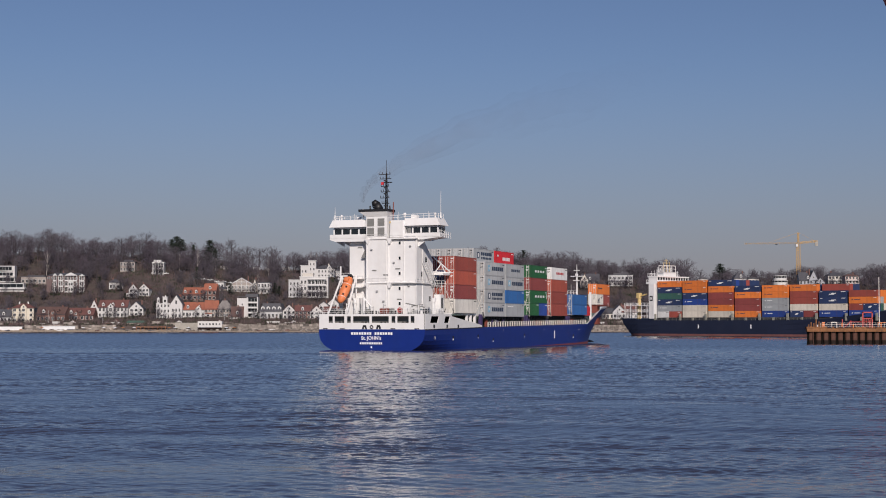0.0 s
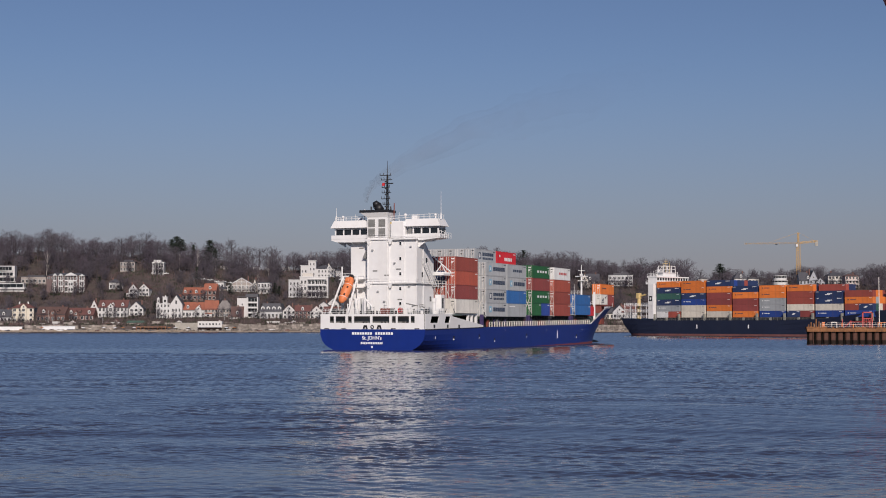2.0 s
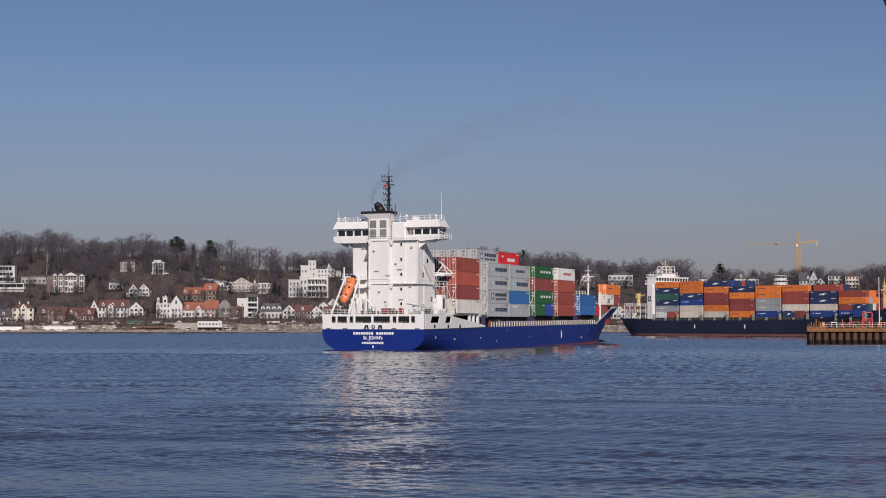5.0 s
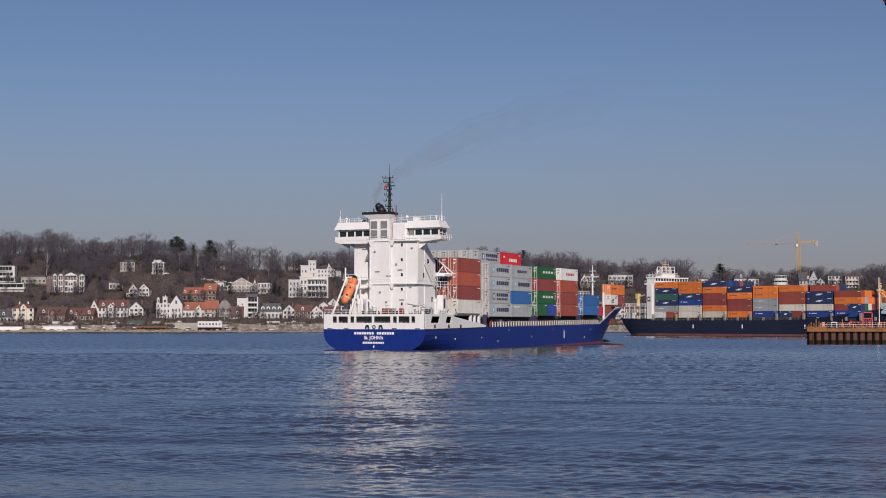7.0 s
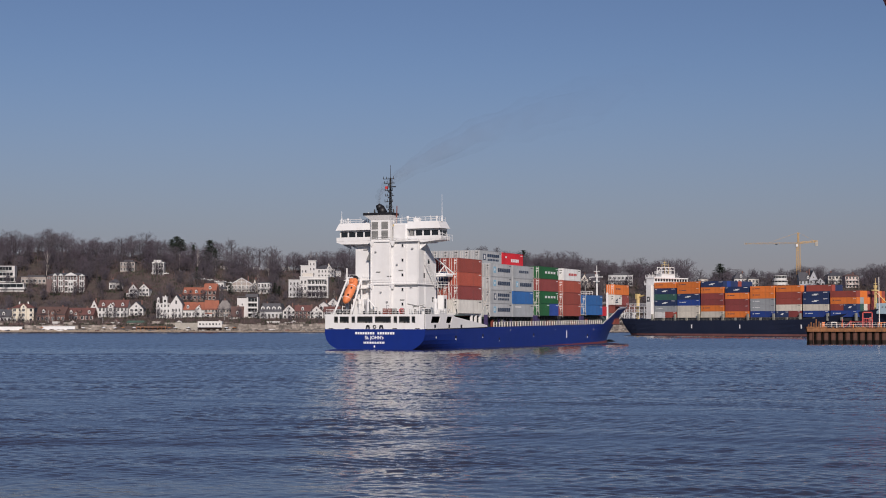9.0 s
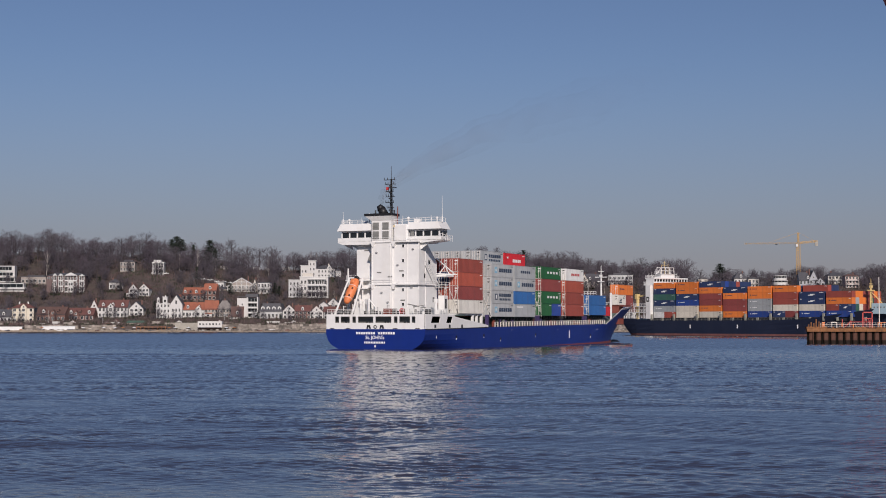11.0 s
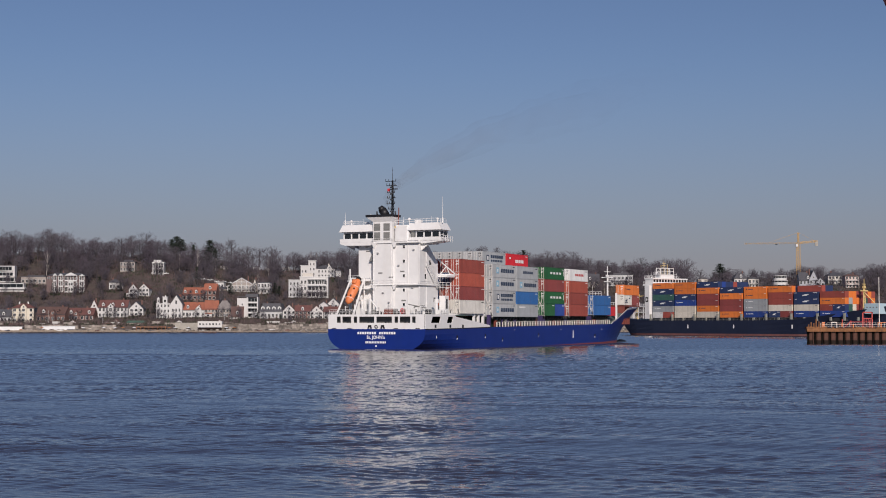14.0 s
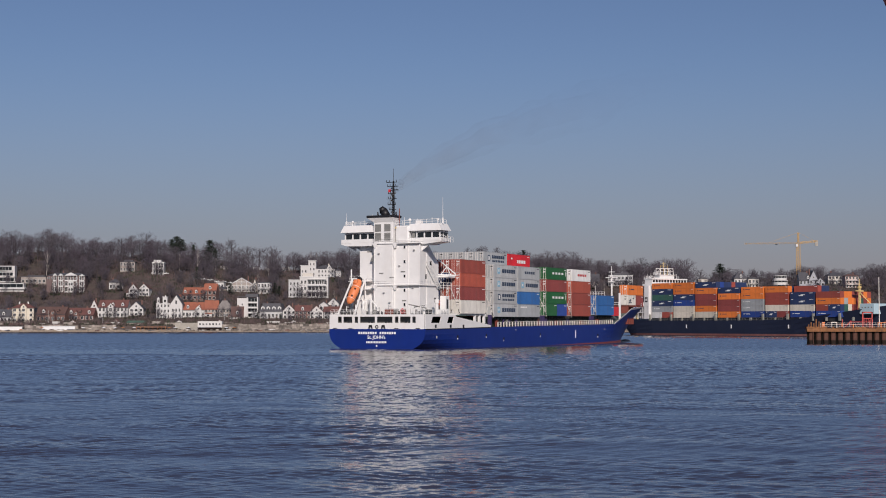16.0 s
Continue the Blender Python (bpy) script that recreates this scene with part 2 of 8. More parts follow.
def river():
    """A wave field before the camera that thins out with distance, its normals bent for that eye point, in a flat sheet
    that reaches past both banks.
    """
    ys, y = [], 30.0
    while y < 985:
        ys.append(y)
        y += min(6.0, max(0.16, y * y / 14000 * 0.54))
    ys = np.array(ys)
    cols = 580
    u = np.linspace(-1, 1, cols)
    Y = np.repeat(ys[:, None], cols, 1)
    X = u[None, :] * (0.31 * Y + 16)
    z, sx, sy, crest, near = wave_field(X, Y)
    fade = np.clip((985 - Y) / 60, 0, 1) * np.clip((Y - 30) / 4, 0, 1) * np.clip((1 - np.abs(u[None, :])) * 20, 0, 1)
    Z = z * fade * np.clip(260 / Y, 0, 1) - 0.5 * (1 - fade)
    co = np.stack([X, Y, Z], -1).reshape(-1, 3)
    wash = np.exp(-(((X + 5 + 0.028 * Y) / (4 + 0.04 * Y)) ** 4) - (((Y - 245) / 76) ** 4))      # smooth wash astern, its normals tipped to mirror the white house to the camera
    mirror_column = np.exp(-(((X + 0.3 + 0.036 * Y) / (1 + 0.038 * Y)) ** 4)) * np.clip((Y - 40) / 12, 0, 1) * np.clip((245 - Y) / 40, 0, 1)   # column towards the camera, tilted and rippled so the white ship mirrors in it
    size = (0.78 + 0.38 * np.clip((Y - 50) / 110, 0, 1) - 0.60 * np.clip((Y - 240) / 200, 0, 1)) * (1 - 0.5 * wash) * (1 + 1.15 * mirror_column)
    low = EYE_H / Y                                          # normals bent by eye height and distance: from the camera, fronts hide backs
    sy = sy * (1 + 1.6 * np.clip(sy, 0, 0.2))               # fronts, facing the camera, are made steeper than backs
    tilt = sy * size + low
    # tilted zone by zone so sky, house and tide line mirror right from the camera
    tilt = 0.5 * (tilt + np.sqrt(tilt * tilt + 0.06 ** 2)) - low + (0.036 * np.clip((Y - 270) / 60, 0, 1) + (0.054 + 0.018 * np.clip((Y - 110) / 70, 0, 1)) * near * (1 - 1.15 * mirror_column) + 0.034 * np.clip((Y - 150) / 60, 0, 1) * (1 - near)) * (1 - wash) - 0.006 * np.clip((80 - Y) / 40, 0, 1) + 0.058 * wash + 0.065 * crest * (0.45 + 0.55 * np.sin(X * 0.11 + 2 * np.sin(X * 0.037 + 1)) ** 2)
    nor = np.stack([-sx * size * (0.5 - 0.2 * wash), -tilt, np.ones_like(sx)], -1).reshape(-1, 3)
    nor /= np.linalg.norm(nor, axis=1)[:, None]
    rows = len(ys)
    i = np.arange((rows - 1) * (cols - 1))
    r, c = i // (cols - 1), i % (cols - 1)
    q = r * cols + c
    quads = np.stack([q, q + 1, q + cols + 1, q + cols], -1)
    n = len(co)
    sheet = np.array([(-2600, -1500, -.45), (2600, -1500, -.45), (2600, 1000, -.45), (-2600, 1000, -.45)], float)
    co = np.concatenate([co, sheet])
    nor = np.concatenate([nor, np.tile((0.0, 0.0, 1.0), (4, 1))])
    quads = np.concatenate([quads, [[n, n + 1, n + 2, n + 3]]])
    me = bpy.data.meshes.new("water")
    me.vertices.add(len(co)), me.loops.add(quads.size), me.polygons.add(len(quads))
    me.vertices.foreach_set("co", co.ravel())
    me.loops.foreach_set("vertex_index", quads.ravel().astype(np.int32))
    me.polygons.foreach_set("loop_start", np.arange(0, quads.size, 4, dtype=np.int32))
    me.update(calc_edges=True)
    me.shade_smooth()
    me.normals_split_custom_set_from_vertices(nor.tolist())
    me.materials.append(water_material())
    return tagged(new("water", me), "rippled blue-grey river water under clear sky", "water", kind="structure")


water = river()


# ---- the far bank ----
def lerp_table(t, v):
    for (a, fa), (b, fb) in zip(t[:-1], t[1:]):
        if v <= b:
            k = max(0.0, (v - a) / (b - a))
            return fa + (fb - fa) * k
    return t[-1][1]


BANK_Y = 968.0
PROFILE = ((-30, -2.5), (0, 0.0), (9, 1.4), (12, 4.2), (34, 6.6), (60, 13.0), (100, 27.0), (150, 43.0), (200, 52.0), (270, 57.0), (420, 60.0), (900, 62.0), (4000, 62.0))
RISE = ((-700, 1.0), (-210, 1.0), (-150, 0.95), (-70, 0.85), (0, 0.84), (80, 0.84), (140, 0.76), (200, 0.66), (300, 0.64), (900, 0.64))


def ground(x, y):
    """The height of the bank at a place."""
    d = y - BANK_Y - 3 * math.sin(x * 0.013)
    z = lerp_table(PROFILE, d)
    if z > 6.6:
        z = 6.6 + (z - 6.6) * lerp_table(RISE, x) * (1 + 0.10 * math.sin(x * 0.021 + 1) + 0.05 * math.sin(x * 0.055))
    return z

# ---- shipping containers ----
C40, C20, CW = 12.19, 6.06, 2.438


def container_mesh(name, length, height, material, ribs, depth=1.0):
    """One shell with corrugated sides, corner posts and rails; its base is at z = 0, its aft end at y = 0."""
    w = CW / 2
    stations = [(0.0, 0.0), (0.16, 0.0)]
    p = (length - 0.36) / ribs
    for k in range(ribs):
        a = 0.18 + p * k
        stations += [(a + p * 0.12, 0.055 * depth), (a + p * 0.48, 0.055 * depth), (a + p * 0.62, 0.012), (a + p * 0.98, 0.012)]
    stations += [(length - 0.16, 0.0), (length, 0.0)]
    verts, faces = [], []
    for y, d in stations:
        half = [(w, 0.0), (w, 0.15), (w - d, 0.17), (w - d, height - 0.13), (w, height - 0.11), (w, height - d * 0.4)]
        verts += [(x, y, z) for x, z in half] + [(-x, y, z) for x, z in half[::-1]]
    for i in range(len(stations) - 1):
        for k in range(12):
            a, b = i * 12 + k, i * 12 + (k + 1) % 12
            faces.append((a, a + 12, b + 12, b))
    faces += [tuple(range(11, -1, -1)), tuple(range(len(verts) - 12, len(verts)))]
    me = bpy.data.meshes.new(name)
    me.from_pydata(verts, [], faces)
    bm = bmesh.new()
    bm.from_mesh(me)
    bmesh.ops.recalc_face_normals(bm, faces=bm.faces)
    bm.to_mesh(me)
    bm.free()
    me.materials.append(material)
    return me


def container(colour, length=C40, height=2.591, mark="", ribs=20, depth=1.0):
    body = new("shipping_container", container_mesh("shipping_container", length, height, PAINT[colour], ribs, depth))
    for s in (-1, 1):
        x0, x1 = sorted((s * 0.02, s * 1.10))
        boxes("door", PAINT[colour], body, [(x0, x1, -0.03, 0.0, 0.16, height - 0.12)])
    for x in (-0.85, -0.35, 0.35, 0.85):
        rods("locking_bar", PALE_STEEL, body, [((x, -0.06, 0.14), (x, -0.06, height - 0.1), 0.05)], sides=4)
    for name, m, specs in marks(mark, length, height):
        boxes(name, m, body, specs)
    pale = colour in ("light grey", "mid grey", "white", "off-white", "beige")
    boxes("number_bar", BLACK if pale else LETTER, body, [(CW / 2 - .03, CW / 2 + .012, length - 1.55, length - .35, height - .5, height - .36)])
    boxes("number_bar", BLACK if pale else LETTER, body, [(.2, .95, -.045, .0, height - .5, height - .38)])
    for z, w in ((.62, .55), (.54, .4), (.80, .7)):          # plates and lettering on the doors
        boxes("door_plate", BLACK if pale else LETTER, body, [(.18, .18 + w, -.045, .0, height * z, height * z + .12)])
    boxes("door_sill", PALE_STEEL, body, [(-1.05, 1.05, -.05, .0, .05, .13)])
    size = "forty-foot" if length > 8 else "twenty-foot"
    word = {"word": " with broad lettering bars", "tile": " with blue square emblem", "pair": " with dark lettering", "short": " with four white lettering bars", "low": " with white lettering bars", "plant": " with dark machine emblem", "small": " with small marking", "bars": " with white stripe", "swoosh": " with white slanted marking"}.get(mark.split("_")[0], "")
    return tagged(body, f"{colour} steel {size} shipping container{word}, stacked", "shipping container", "containers on ships")


def marks(mark, length, height):
    """Trademarks as plain bars, standing 4 mm proud of both long sides."""
    if not mark:
        return []
    kind, _, tone = mark.partition("_")
    m = {"dark": BAR_DARK, "white": BAR_WHITE, "red": BAR_RED, "": BAR_WHITE}[tone]
    x0, x1 = CW / 2 - 0.01, CW / 2 + 0.004
    out = []

    def side(y0, y1, z0, z1):
        return (x0, x1, y0, y1, z0 * height, z1 * height)
    def word(n, a, b, z0, z1, gap=0.16):
        step = (b - a) * length / n
        for k in range(n):
            y = a * length + k * step
            out.append(("lettering_bar", m, [side(y, y + step * (1 - gap), z0, z1)]))
    if kind == "tile":                                      # a pale square before one heavy word
        word(6, 0.34, 0.93, 0.38, 0.67)
        out.append(("emblem", BAR_SKY, [side(0.14 * length, 0.26 * length, 0.30, 0.76)]))
        out.append(("emblem_middle", BAR_WHITE, [(x0, x1 + 0.004, 0.18 * length, 0.22 * length, 0.44 * height, 0.62 * height)]))
    elif kind == "pair":                                    # the same over two lines
        word(6, 0.34, 0.90, 0.52, 0.76)
        word(7, 0.36, 0.88, 0.24, 0.40, 0.24)
        out.append(("emblem", BAR_DARK, [side(0.16 * length, 0.27 * length, 0.28, 0.74)]))
        out.append(("emblem_middle", BAR_WHITE, [(x0, x1 + 0.004, 0.19 * length, 0.24 * length, 0.36 * height, 0.66 * height)]))
    elif kind == "word":
        word(5, 0.30, 0.78, 0.42, 0.62, 0.22)
    elif kind == "short":
        word(4, 0.27, 0.88, 0.44, 0.62, 0.36)
        out.append(("marking", m, [side(0.935 * length, 0.96 * length, 0.34, 0.74)]))
    elif kind == "low":
        word(5, 0.40, 0.80, 0.30, 0.55, 0.2)
        out.append(("emblem", m, [side(0.12 * length, 0.19 * length, 0.58, 0.72)]))
    elif kind == "plant":                                   # the outline of a machine
        out.append(("emblem", m, [side(0.10 * length, 0.48 * length, 0.20, 0.30), side(0.16 * length, 0.40 * length, 0.36, 0.50), side(0.30 * length, 0.42 * length, 0.50, 0.62)]))
        out.append(("marking", m, [side(0.62 * length, 0.80 * length, 0.62, 0.74)]))
    elif kind == "small":
        out += [("emblem", m, [side(0.10 * length, 0.14 * length, 0.5, 0.66)]), ("marking", m, [side(0.19 * length, 0.40 * length, 0.53, 0.63)])]
    elif kind == "swoosh":
        out.append(("emblem", m, [side(0.36 * length, 0.55 * length, 0.36, 0.5), side(0.44 * length, 0.62 * length, 0.5, 0.62)]))
        out += [("marking", m, [side(0.8 * length, 0.95 * length, 0.78, 0.86)]), ("marking", m, [side(0.04 * length, 0.12 * length, 0.78, 0.86)])]
    elif kind == "bars":
        out.append(("marking", m, [side(0.91 * length, 0.95 * length, 0.30, 0.90)]))
    elif kind == "corner":
        out.append(("marking", m, [side(0.10 * length, 0.4 * length, 0.72, 0.82)]))
    return out


PROTOTYPES = {}
INNER = {"feeder": {}, "far": {}}


def inner_stack(ship):
    """The containers buried inside a ship's stacks, one mesh for each ship."""
    bm = bmesh.new()
    for v, u, w, length, height in INNER[ship]:
        box(bm, v - CW / 2, v + CW / 2, u, u + length, w, w + height)
    ob = tagged(part("container_stack", bm, PAINT["rust red"]), "rust red containers inside the stacks on deck", "shipping container", kind="stuff")
    MOVING.append((ob, ship, Matrix()))


def stow(ship, colour, u, v, w, length=C40, height=2.591, mark="", hidden=False):
    """One container in a ship's space: aft end at u, middle at v, base at w. Those that others hide go into one mesh."""
    if hidden:
        INNER[ship][v, u, w, length, height] = colour
        return None
    key = (colour, length, height, mark, ship)
    if key not in PROTOTYPES:
        ob = PROTOTYPES[key] = container(colour, length, height, mark, *((11, .35) if ship == "far" else (20, .8)))
    else:
        ob = copy_thing(PROTOTYPES[key], Matrix())
    MOVING.append((ob, ship, Matrix.Translation((v, u, w))))
    return ob


def hull_part(name, bm_rows, material, ship, close_stern=False, deck=False, label=""):
    """A shell from rows of starboard points, mirrored to port."""
    bm = bmesh.new()
    grid = {}
    for s in (1, -1):
        for i, row in enumerate(bm_rows):
            for j, (x, y, z) in enumerate(row):
                grid[s, i, j] = bm.verts.new((s * x, y, z))
        for i in range(len(bm_rows) - 1):
            for j in range(len(bm_rows[i]) - 1):
                bm.faces.new([grid[s, i, j], grid[s, i + 1, j], grid[s, i + 1, j + 1], grid[s, i, j + 1]])
    nj = len(bm_rows[0])
    if close_stern:
        for j in range(nj - 1):
            bm.faces.new([grid[1, 0, j], grid[1, 0, j + 1], grid[-1, 0, j + 1], grid[-1, 0, j]])
    if deck:
        for i in range(len(bm_rows) - 1):
            bm.faces.new([grid[1, i, nj - 1], grid[1, i + 1, nj - 1], grid[-1, i + 1, nj - 1], grid[-1, i, nj - 1]])
    bmesh.ops.remove_doubles(bm, verts=bm.verts, dist=0.01)
    return part(name, bm, material, ship, label, smooth=False)


def text_part(name, words, size, at, material, parent):
    """Lettering on a face that looks aft (towards -y), centred at a place."""
    cu = bpy.data.curves.new(name, "FONT")
    cu.body, cu.size, cu.align_x, cu.extrude, cu.offset = words, size, "CENTER", 0.01, 0.02
    tmp = bpy.data.objects.new(name, cu)
    scene.collection.objects.link(tmp)
    me = bpy.data.meshes.new_from_object(tmp.evaluated_get(bpy.context.evaluated_depsgraph_get()))
    bpy.data.objects.remove(tmp)
    me.materials.clear()
    me.materials.append(material)
    me.transform(pose(*at, 90, 0, 0))
    ob = new(name, me)
    ob.parent = parent
    return ob


# ---- the blue feeder ship ----
def feeder_hull(ship):
    def section(u):
        t = max(0.0, (u - 104) / 51.0)                      # bow, flared at deck level
        deck_half = 11.3 * max(0.0, 1 - t ** 2.3) ** 0.82
        tw = max(0.0, (u - 92) / 49.0)
        water_half = 11.25 * max(0.0, 1 - tw ** 2.0) if u < 141 else 0.0
        a = max(0.0, 1 - u / 22.0)                          # run of the stern
        run = a ** 1.4
        top = 4.05 + 0.45 * min(1, u / 40) + 0.75 * max(0, min(1, (u - 40) / 85))
        if u > 107.5:
            top += 3.6 * min(1.0, (u - 107.5) / 14.5) + 1.2 * max(0.0, (u - 122) / 33)
        return deck_half, water_half, run, top
    us = [0, 1, 2.5, 4.5, 7, 10, 13, 16, 19, 22, 30, 45, 60, 75, 90, 98, 104, 107.5, 111, 115, 119, 122, 125, 129, 133, 137, 140, 141, 143, 146, 148, 150, 152, 153.4, 154.4, 155]
    lower, upper, deck = [], [], []
    for u in us:
        dh, wh, run, top = section(u)
        red = max(-0.4, (u - 62) * 0.0115)
        rake = 0.0 if u < 141 else (u - 141) / 14.0 * top   # stem line
        k = 0 if u < 141 else 1
        z_red = max(red, rake) if k else red
        lower.append([(wh * (1 - 0.42 * run) * 0.80, u, -1.6 if not k else min(rake, z_red)), (wh * (1 - 0.40 * run), u, min(0.0, z_red - .2) if not k else min(rake, z_red)), (wh * (1 - 0.34 * run), u, z_red)])
        mids = []
        for f in (0.0, 0.1, 0.2, 0.32, 0.5, 0.75, 1.0):
            z = z_red + (top - z_red) * f
            base = wh * (1 - 0.34 * run * (1 - f) ** 2.4)
            g = f ** 1.25
            mids.append((base * (1 - g) + dh * g if u > 60 else max(base, base * (1 - f) + dh * f), u, z))
        upper.append(mids)
        deck.append((dh, u, top))
    hull_part("hull_bottom", lower, SHIP_RED, ship, close_stern=True, label="dull red boot topping")
    hull_part("hull", upper, SHIP_BLUE, ship, close_stern=True, label="glossy blue painted hull plating")
    bm = bmesh.new()
    for (d0, u0, z0), (d1, u1, z1) in zip(deck[:-1], deck[1:]):
        drop = 0.9 if u0 >= 107 else 0.02
        if d1 < 1.8 or d0 < 1.8:
            continue
        bm.faces.new([bm.verts.new(p) for p in ((-d0 + drop * 1.6 + .1, u0, z0 - drop), (d0 - drop * 1.6 - .1, u0, z0 - drop), (max(d1 - drop * 1.6 - .1, 0), u1, z1 - drop), (-max(d1 - drop * 1.6 - .1, 0), u1, z1 - drop))])
    part("deck", bm, DECK, ship)
    # inside of the bow bulwark, white
    bm = bmesh.new()
    fore = [p for p in deck if p[1] >= 107]
    for s in (1, -1):
        for (d0, u0, z0), (d1, u1, z1) in zip(fore[:-1], fore[1:]):
            q = [(s * max(d0 - 1.6, 0), u0, z0 - 1.0), (s * max(d1 - 1.6, 0), u1, z1 - 1.0), (s * max(d1 - .09, 0), u1, z1 + .03), (s * max(d0 - .09, 0), u0, z0 + .03)]
            bm.faces.new([bm.verts.new(p) for p in q])
    part("bow_bulwark", bm, WHITE, ship, "white inner face of bow bulwark")
    bm = bmesh.new()
    for s in (1, -1):
        for (d0, u0, z0), (d1, u1, z1) in zip(fore[:-1], fore[1:]):
            lean = .25 + .35 * max(0, u1 - 122) / 30
            q = [(s * d0, u0, z0), (s * d1, u1, z1), (s * (d1 + lean), u1 + lean * .4, z1 + .5), (s * (d0 + lean), u0 + lean * .4, z0 + .5)]
            r = [(x - s * .14, y, z) for x, y, z in q]
            a, b = [bm.verts.new(p) for p in q], [bm.verts.new(p) for p in r]
            bm.faces.new(a), bm.faces.new(b[::-1])
            for k in range(4):
                bm.faces.new([a[k], b[k], b[(k + 1) % 4], a[(k + 1) % 4]])
    part("bow_rail_cap", bm, WHITE, ship, "white upper strake on bow bulwark")
    tip = [(d + .6, u + .3, z + .5) for d, u, z in deck if u >= 133]
    pulpit = [(d, u, z) for d, u, z in tip] + [(-d, u, z) for d, u, z in tip[::-1]]
    railing("pulpit_railing", WHITE, ship, pulpit, 1.0, 2.2, 2, .05)
    for v in (-1.2, 1.2):
        rods("bow_fairlead", WHITE, ship, [((v, 154.0, 10.4), (v * 1.4, 156.2, 11.2), .2)], sides=8)
    # bulb awash ahead of the stem
    bm = bmesh.new()
    bmesh.ops.create_icosphere(bm, subdivisions=2, radius=1, matrix=pose(0, 145.5, -0.75) @ Matrix.Diagonal((1.6, 4.5, 1.5, 1)))
    part("bulbous_bow", bm, BLACK, ship, smooth=True)
    return section


def feeder_stern(ship):
    """White bulwark round the mooring deck, with real openings, and the deck above it."""
    z0, z1 = 4.05, 7.04
    # aft wall, openings from port to starboard
    holes = [(-9.2, -8.3), (-7.9, -5.8), (-5.2, -4.4), (-3.9, -0.4), (0.1, 3.7), (4.3, 5.1), (5.5, 7.9), (8.3, 9.1)]
    lo, hi = z0 + 1.25, z1 - 0.45
    specs = [(-11.1, 11.1, 0, .12, z0, lo), (-11.1, 11.1, 0, .12, hi, z1)]
    edges = [-11.1] + [e for h in holes for e in h] + [11.1]
    specs += [(a, b, 0, .12, lo, hi) for a, b in zip(edges[::2], edges[1::2])]
    boxes("stern_bulwark", WHITE, ship, specs)
    for s in (-1, 1):
        bm = bmesh.new()
        x0, x1 = sorted((s * 11.3, s * 11.18))
        b0, b1, c0, c1 = 2.6, 6.4, 9.8, 12.2
        prism(bm, [(0.12, z0), (31, z0 + .4), (31, z0 + 0.75), (12.6 + 2, lo + .3), (12.6, lo), (0.12, lo)], "x", x0, x1)
        prism(bm, [(0.12, lo), (b0, lo), (b0 + .7, hi), (0.12, hi)], "x", x0, x1)
        prism(bm, [(b1, lo), (c0, lo), (c0 + .7, hi), (b1 + .7, hi)], "x", x0, x1)
        prism(bm, [(c1, lo), (12.6, lo), (14.6, lo + .3), (14.2, hi), (c1 + .7, hi)], "x", x0, x1)
        prism(bm, [(0.12, hi), (14.2, hi), (13.4, z1), (0.12, z1)], "x", x0, x1)
        prism(bm, [(14.6, lo + .3), (31, z0 + .75), (29, z0 + 1.0), (14.2, hi)], "x", x0, x1)
        part("side_bulwark", bm, WHITE, ship)
        bm = bmesh.new()
        x0, x1 = sorted((s * 11.3, s * 11.37))
        prism(bm, [(0.1, z0 - .14), (31, z0 + .22), (31, z0 + .38), (0.1, z0 + .02)], "x", x0, x1)
        part("rubbing_strake", bm, BLACK, ship)
    boxes("poop_deck", DECK, ship, [(-11.1, 11.1, 0.15, 19.5, z1 - .25, z1 - .02)])
    # bulkhead set near the openings, its grey standing for the shaded deck inside
    boxes("mooring_bulkhead", LOUVRE, ship, [(-11.0, 11.0, 1.7, 1.9, z0, z1 - .3)])
    for v in (-6.9, -2.0, 2.0, 6.6):
        bm = bmesh.new()
        for d in (-.35, .35):
            rod(bm, (v + d, 1.1, z0), (v + d, 1.1, z0 + 1.5), .22, sides=8)
        box(bm, v - .8, v + .8, .8, 1.4, z0, z0 + .2)
        part("bollard", bm, BLACK, ship)
    for v in (-1.4, 0.1, 1.6):
        bm = bmesh.new()
        b, c = (.5, .3) if abs(v) > 1 else (.3, .2)       # cast roller fairleads with an eye
        if abs(v) < 1:                                      # the middle one is a plain ring
            for q in range(12):
                t0, t1 = q * math.tau / 12, (q + 1) * math.tau / 12
                rod(bm, (v + .3 * math.cos(t0), -.06, z0 + .45 + .3 * math.sin(t0)), (v + .3 * math.cos(t1), -.06, z0 + .45 + .3 * math.sin(t1)), .1, sides=5)
            part("fairlead", bm, BLACK, ship)
            continue
        prism(bm, [(v - b, z0 + .08), (v - .13, z0 + .08), (v - .13, z0 + .3), (v - .08, z0 + .45), (v + .08, z0 + .45), (v + .13, z0 + .3), (v + .13, z0 + .08), (v + b, z0 + .08), (v + c, z0 + .82), (v - c, z0 + .82)], "y", -.14, .02)
        part("fairlead", bm, BLACK, ship)
    for v in (-9.9, -6.2, 4.6, 9.6):
        boxes("scupper", BLACK, ship, [(v - .5, v + .5, -.02, .02, z0 + .03, z0 + .2)])
    for u, s in ((4.2, 1), (11.0, 1), (17.0, 1)):
        boxes("side_fairlead", BLACK, ship, [(11.3, 11.36, u, u + .7, z0 + .25, z0 + .9)])
    # ship's name and numbers as plain bars, port of registry in letters
    v = -4.3
    for k in range(16):
        if k != 8:
            boxes("name_bar", LETTER, ship, [(v, v + .4, -.03, .02, 3.0, 3.48)])
        v += .56
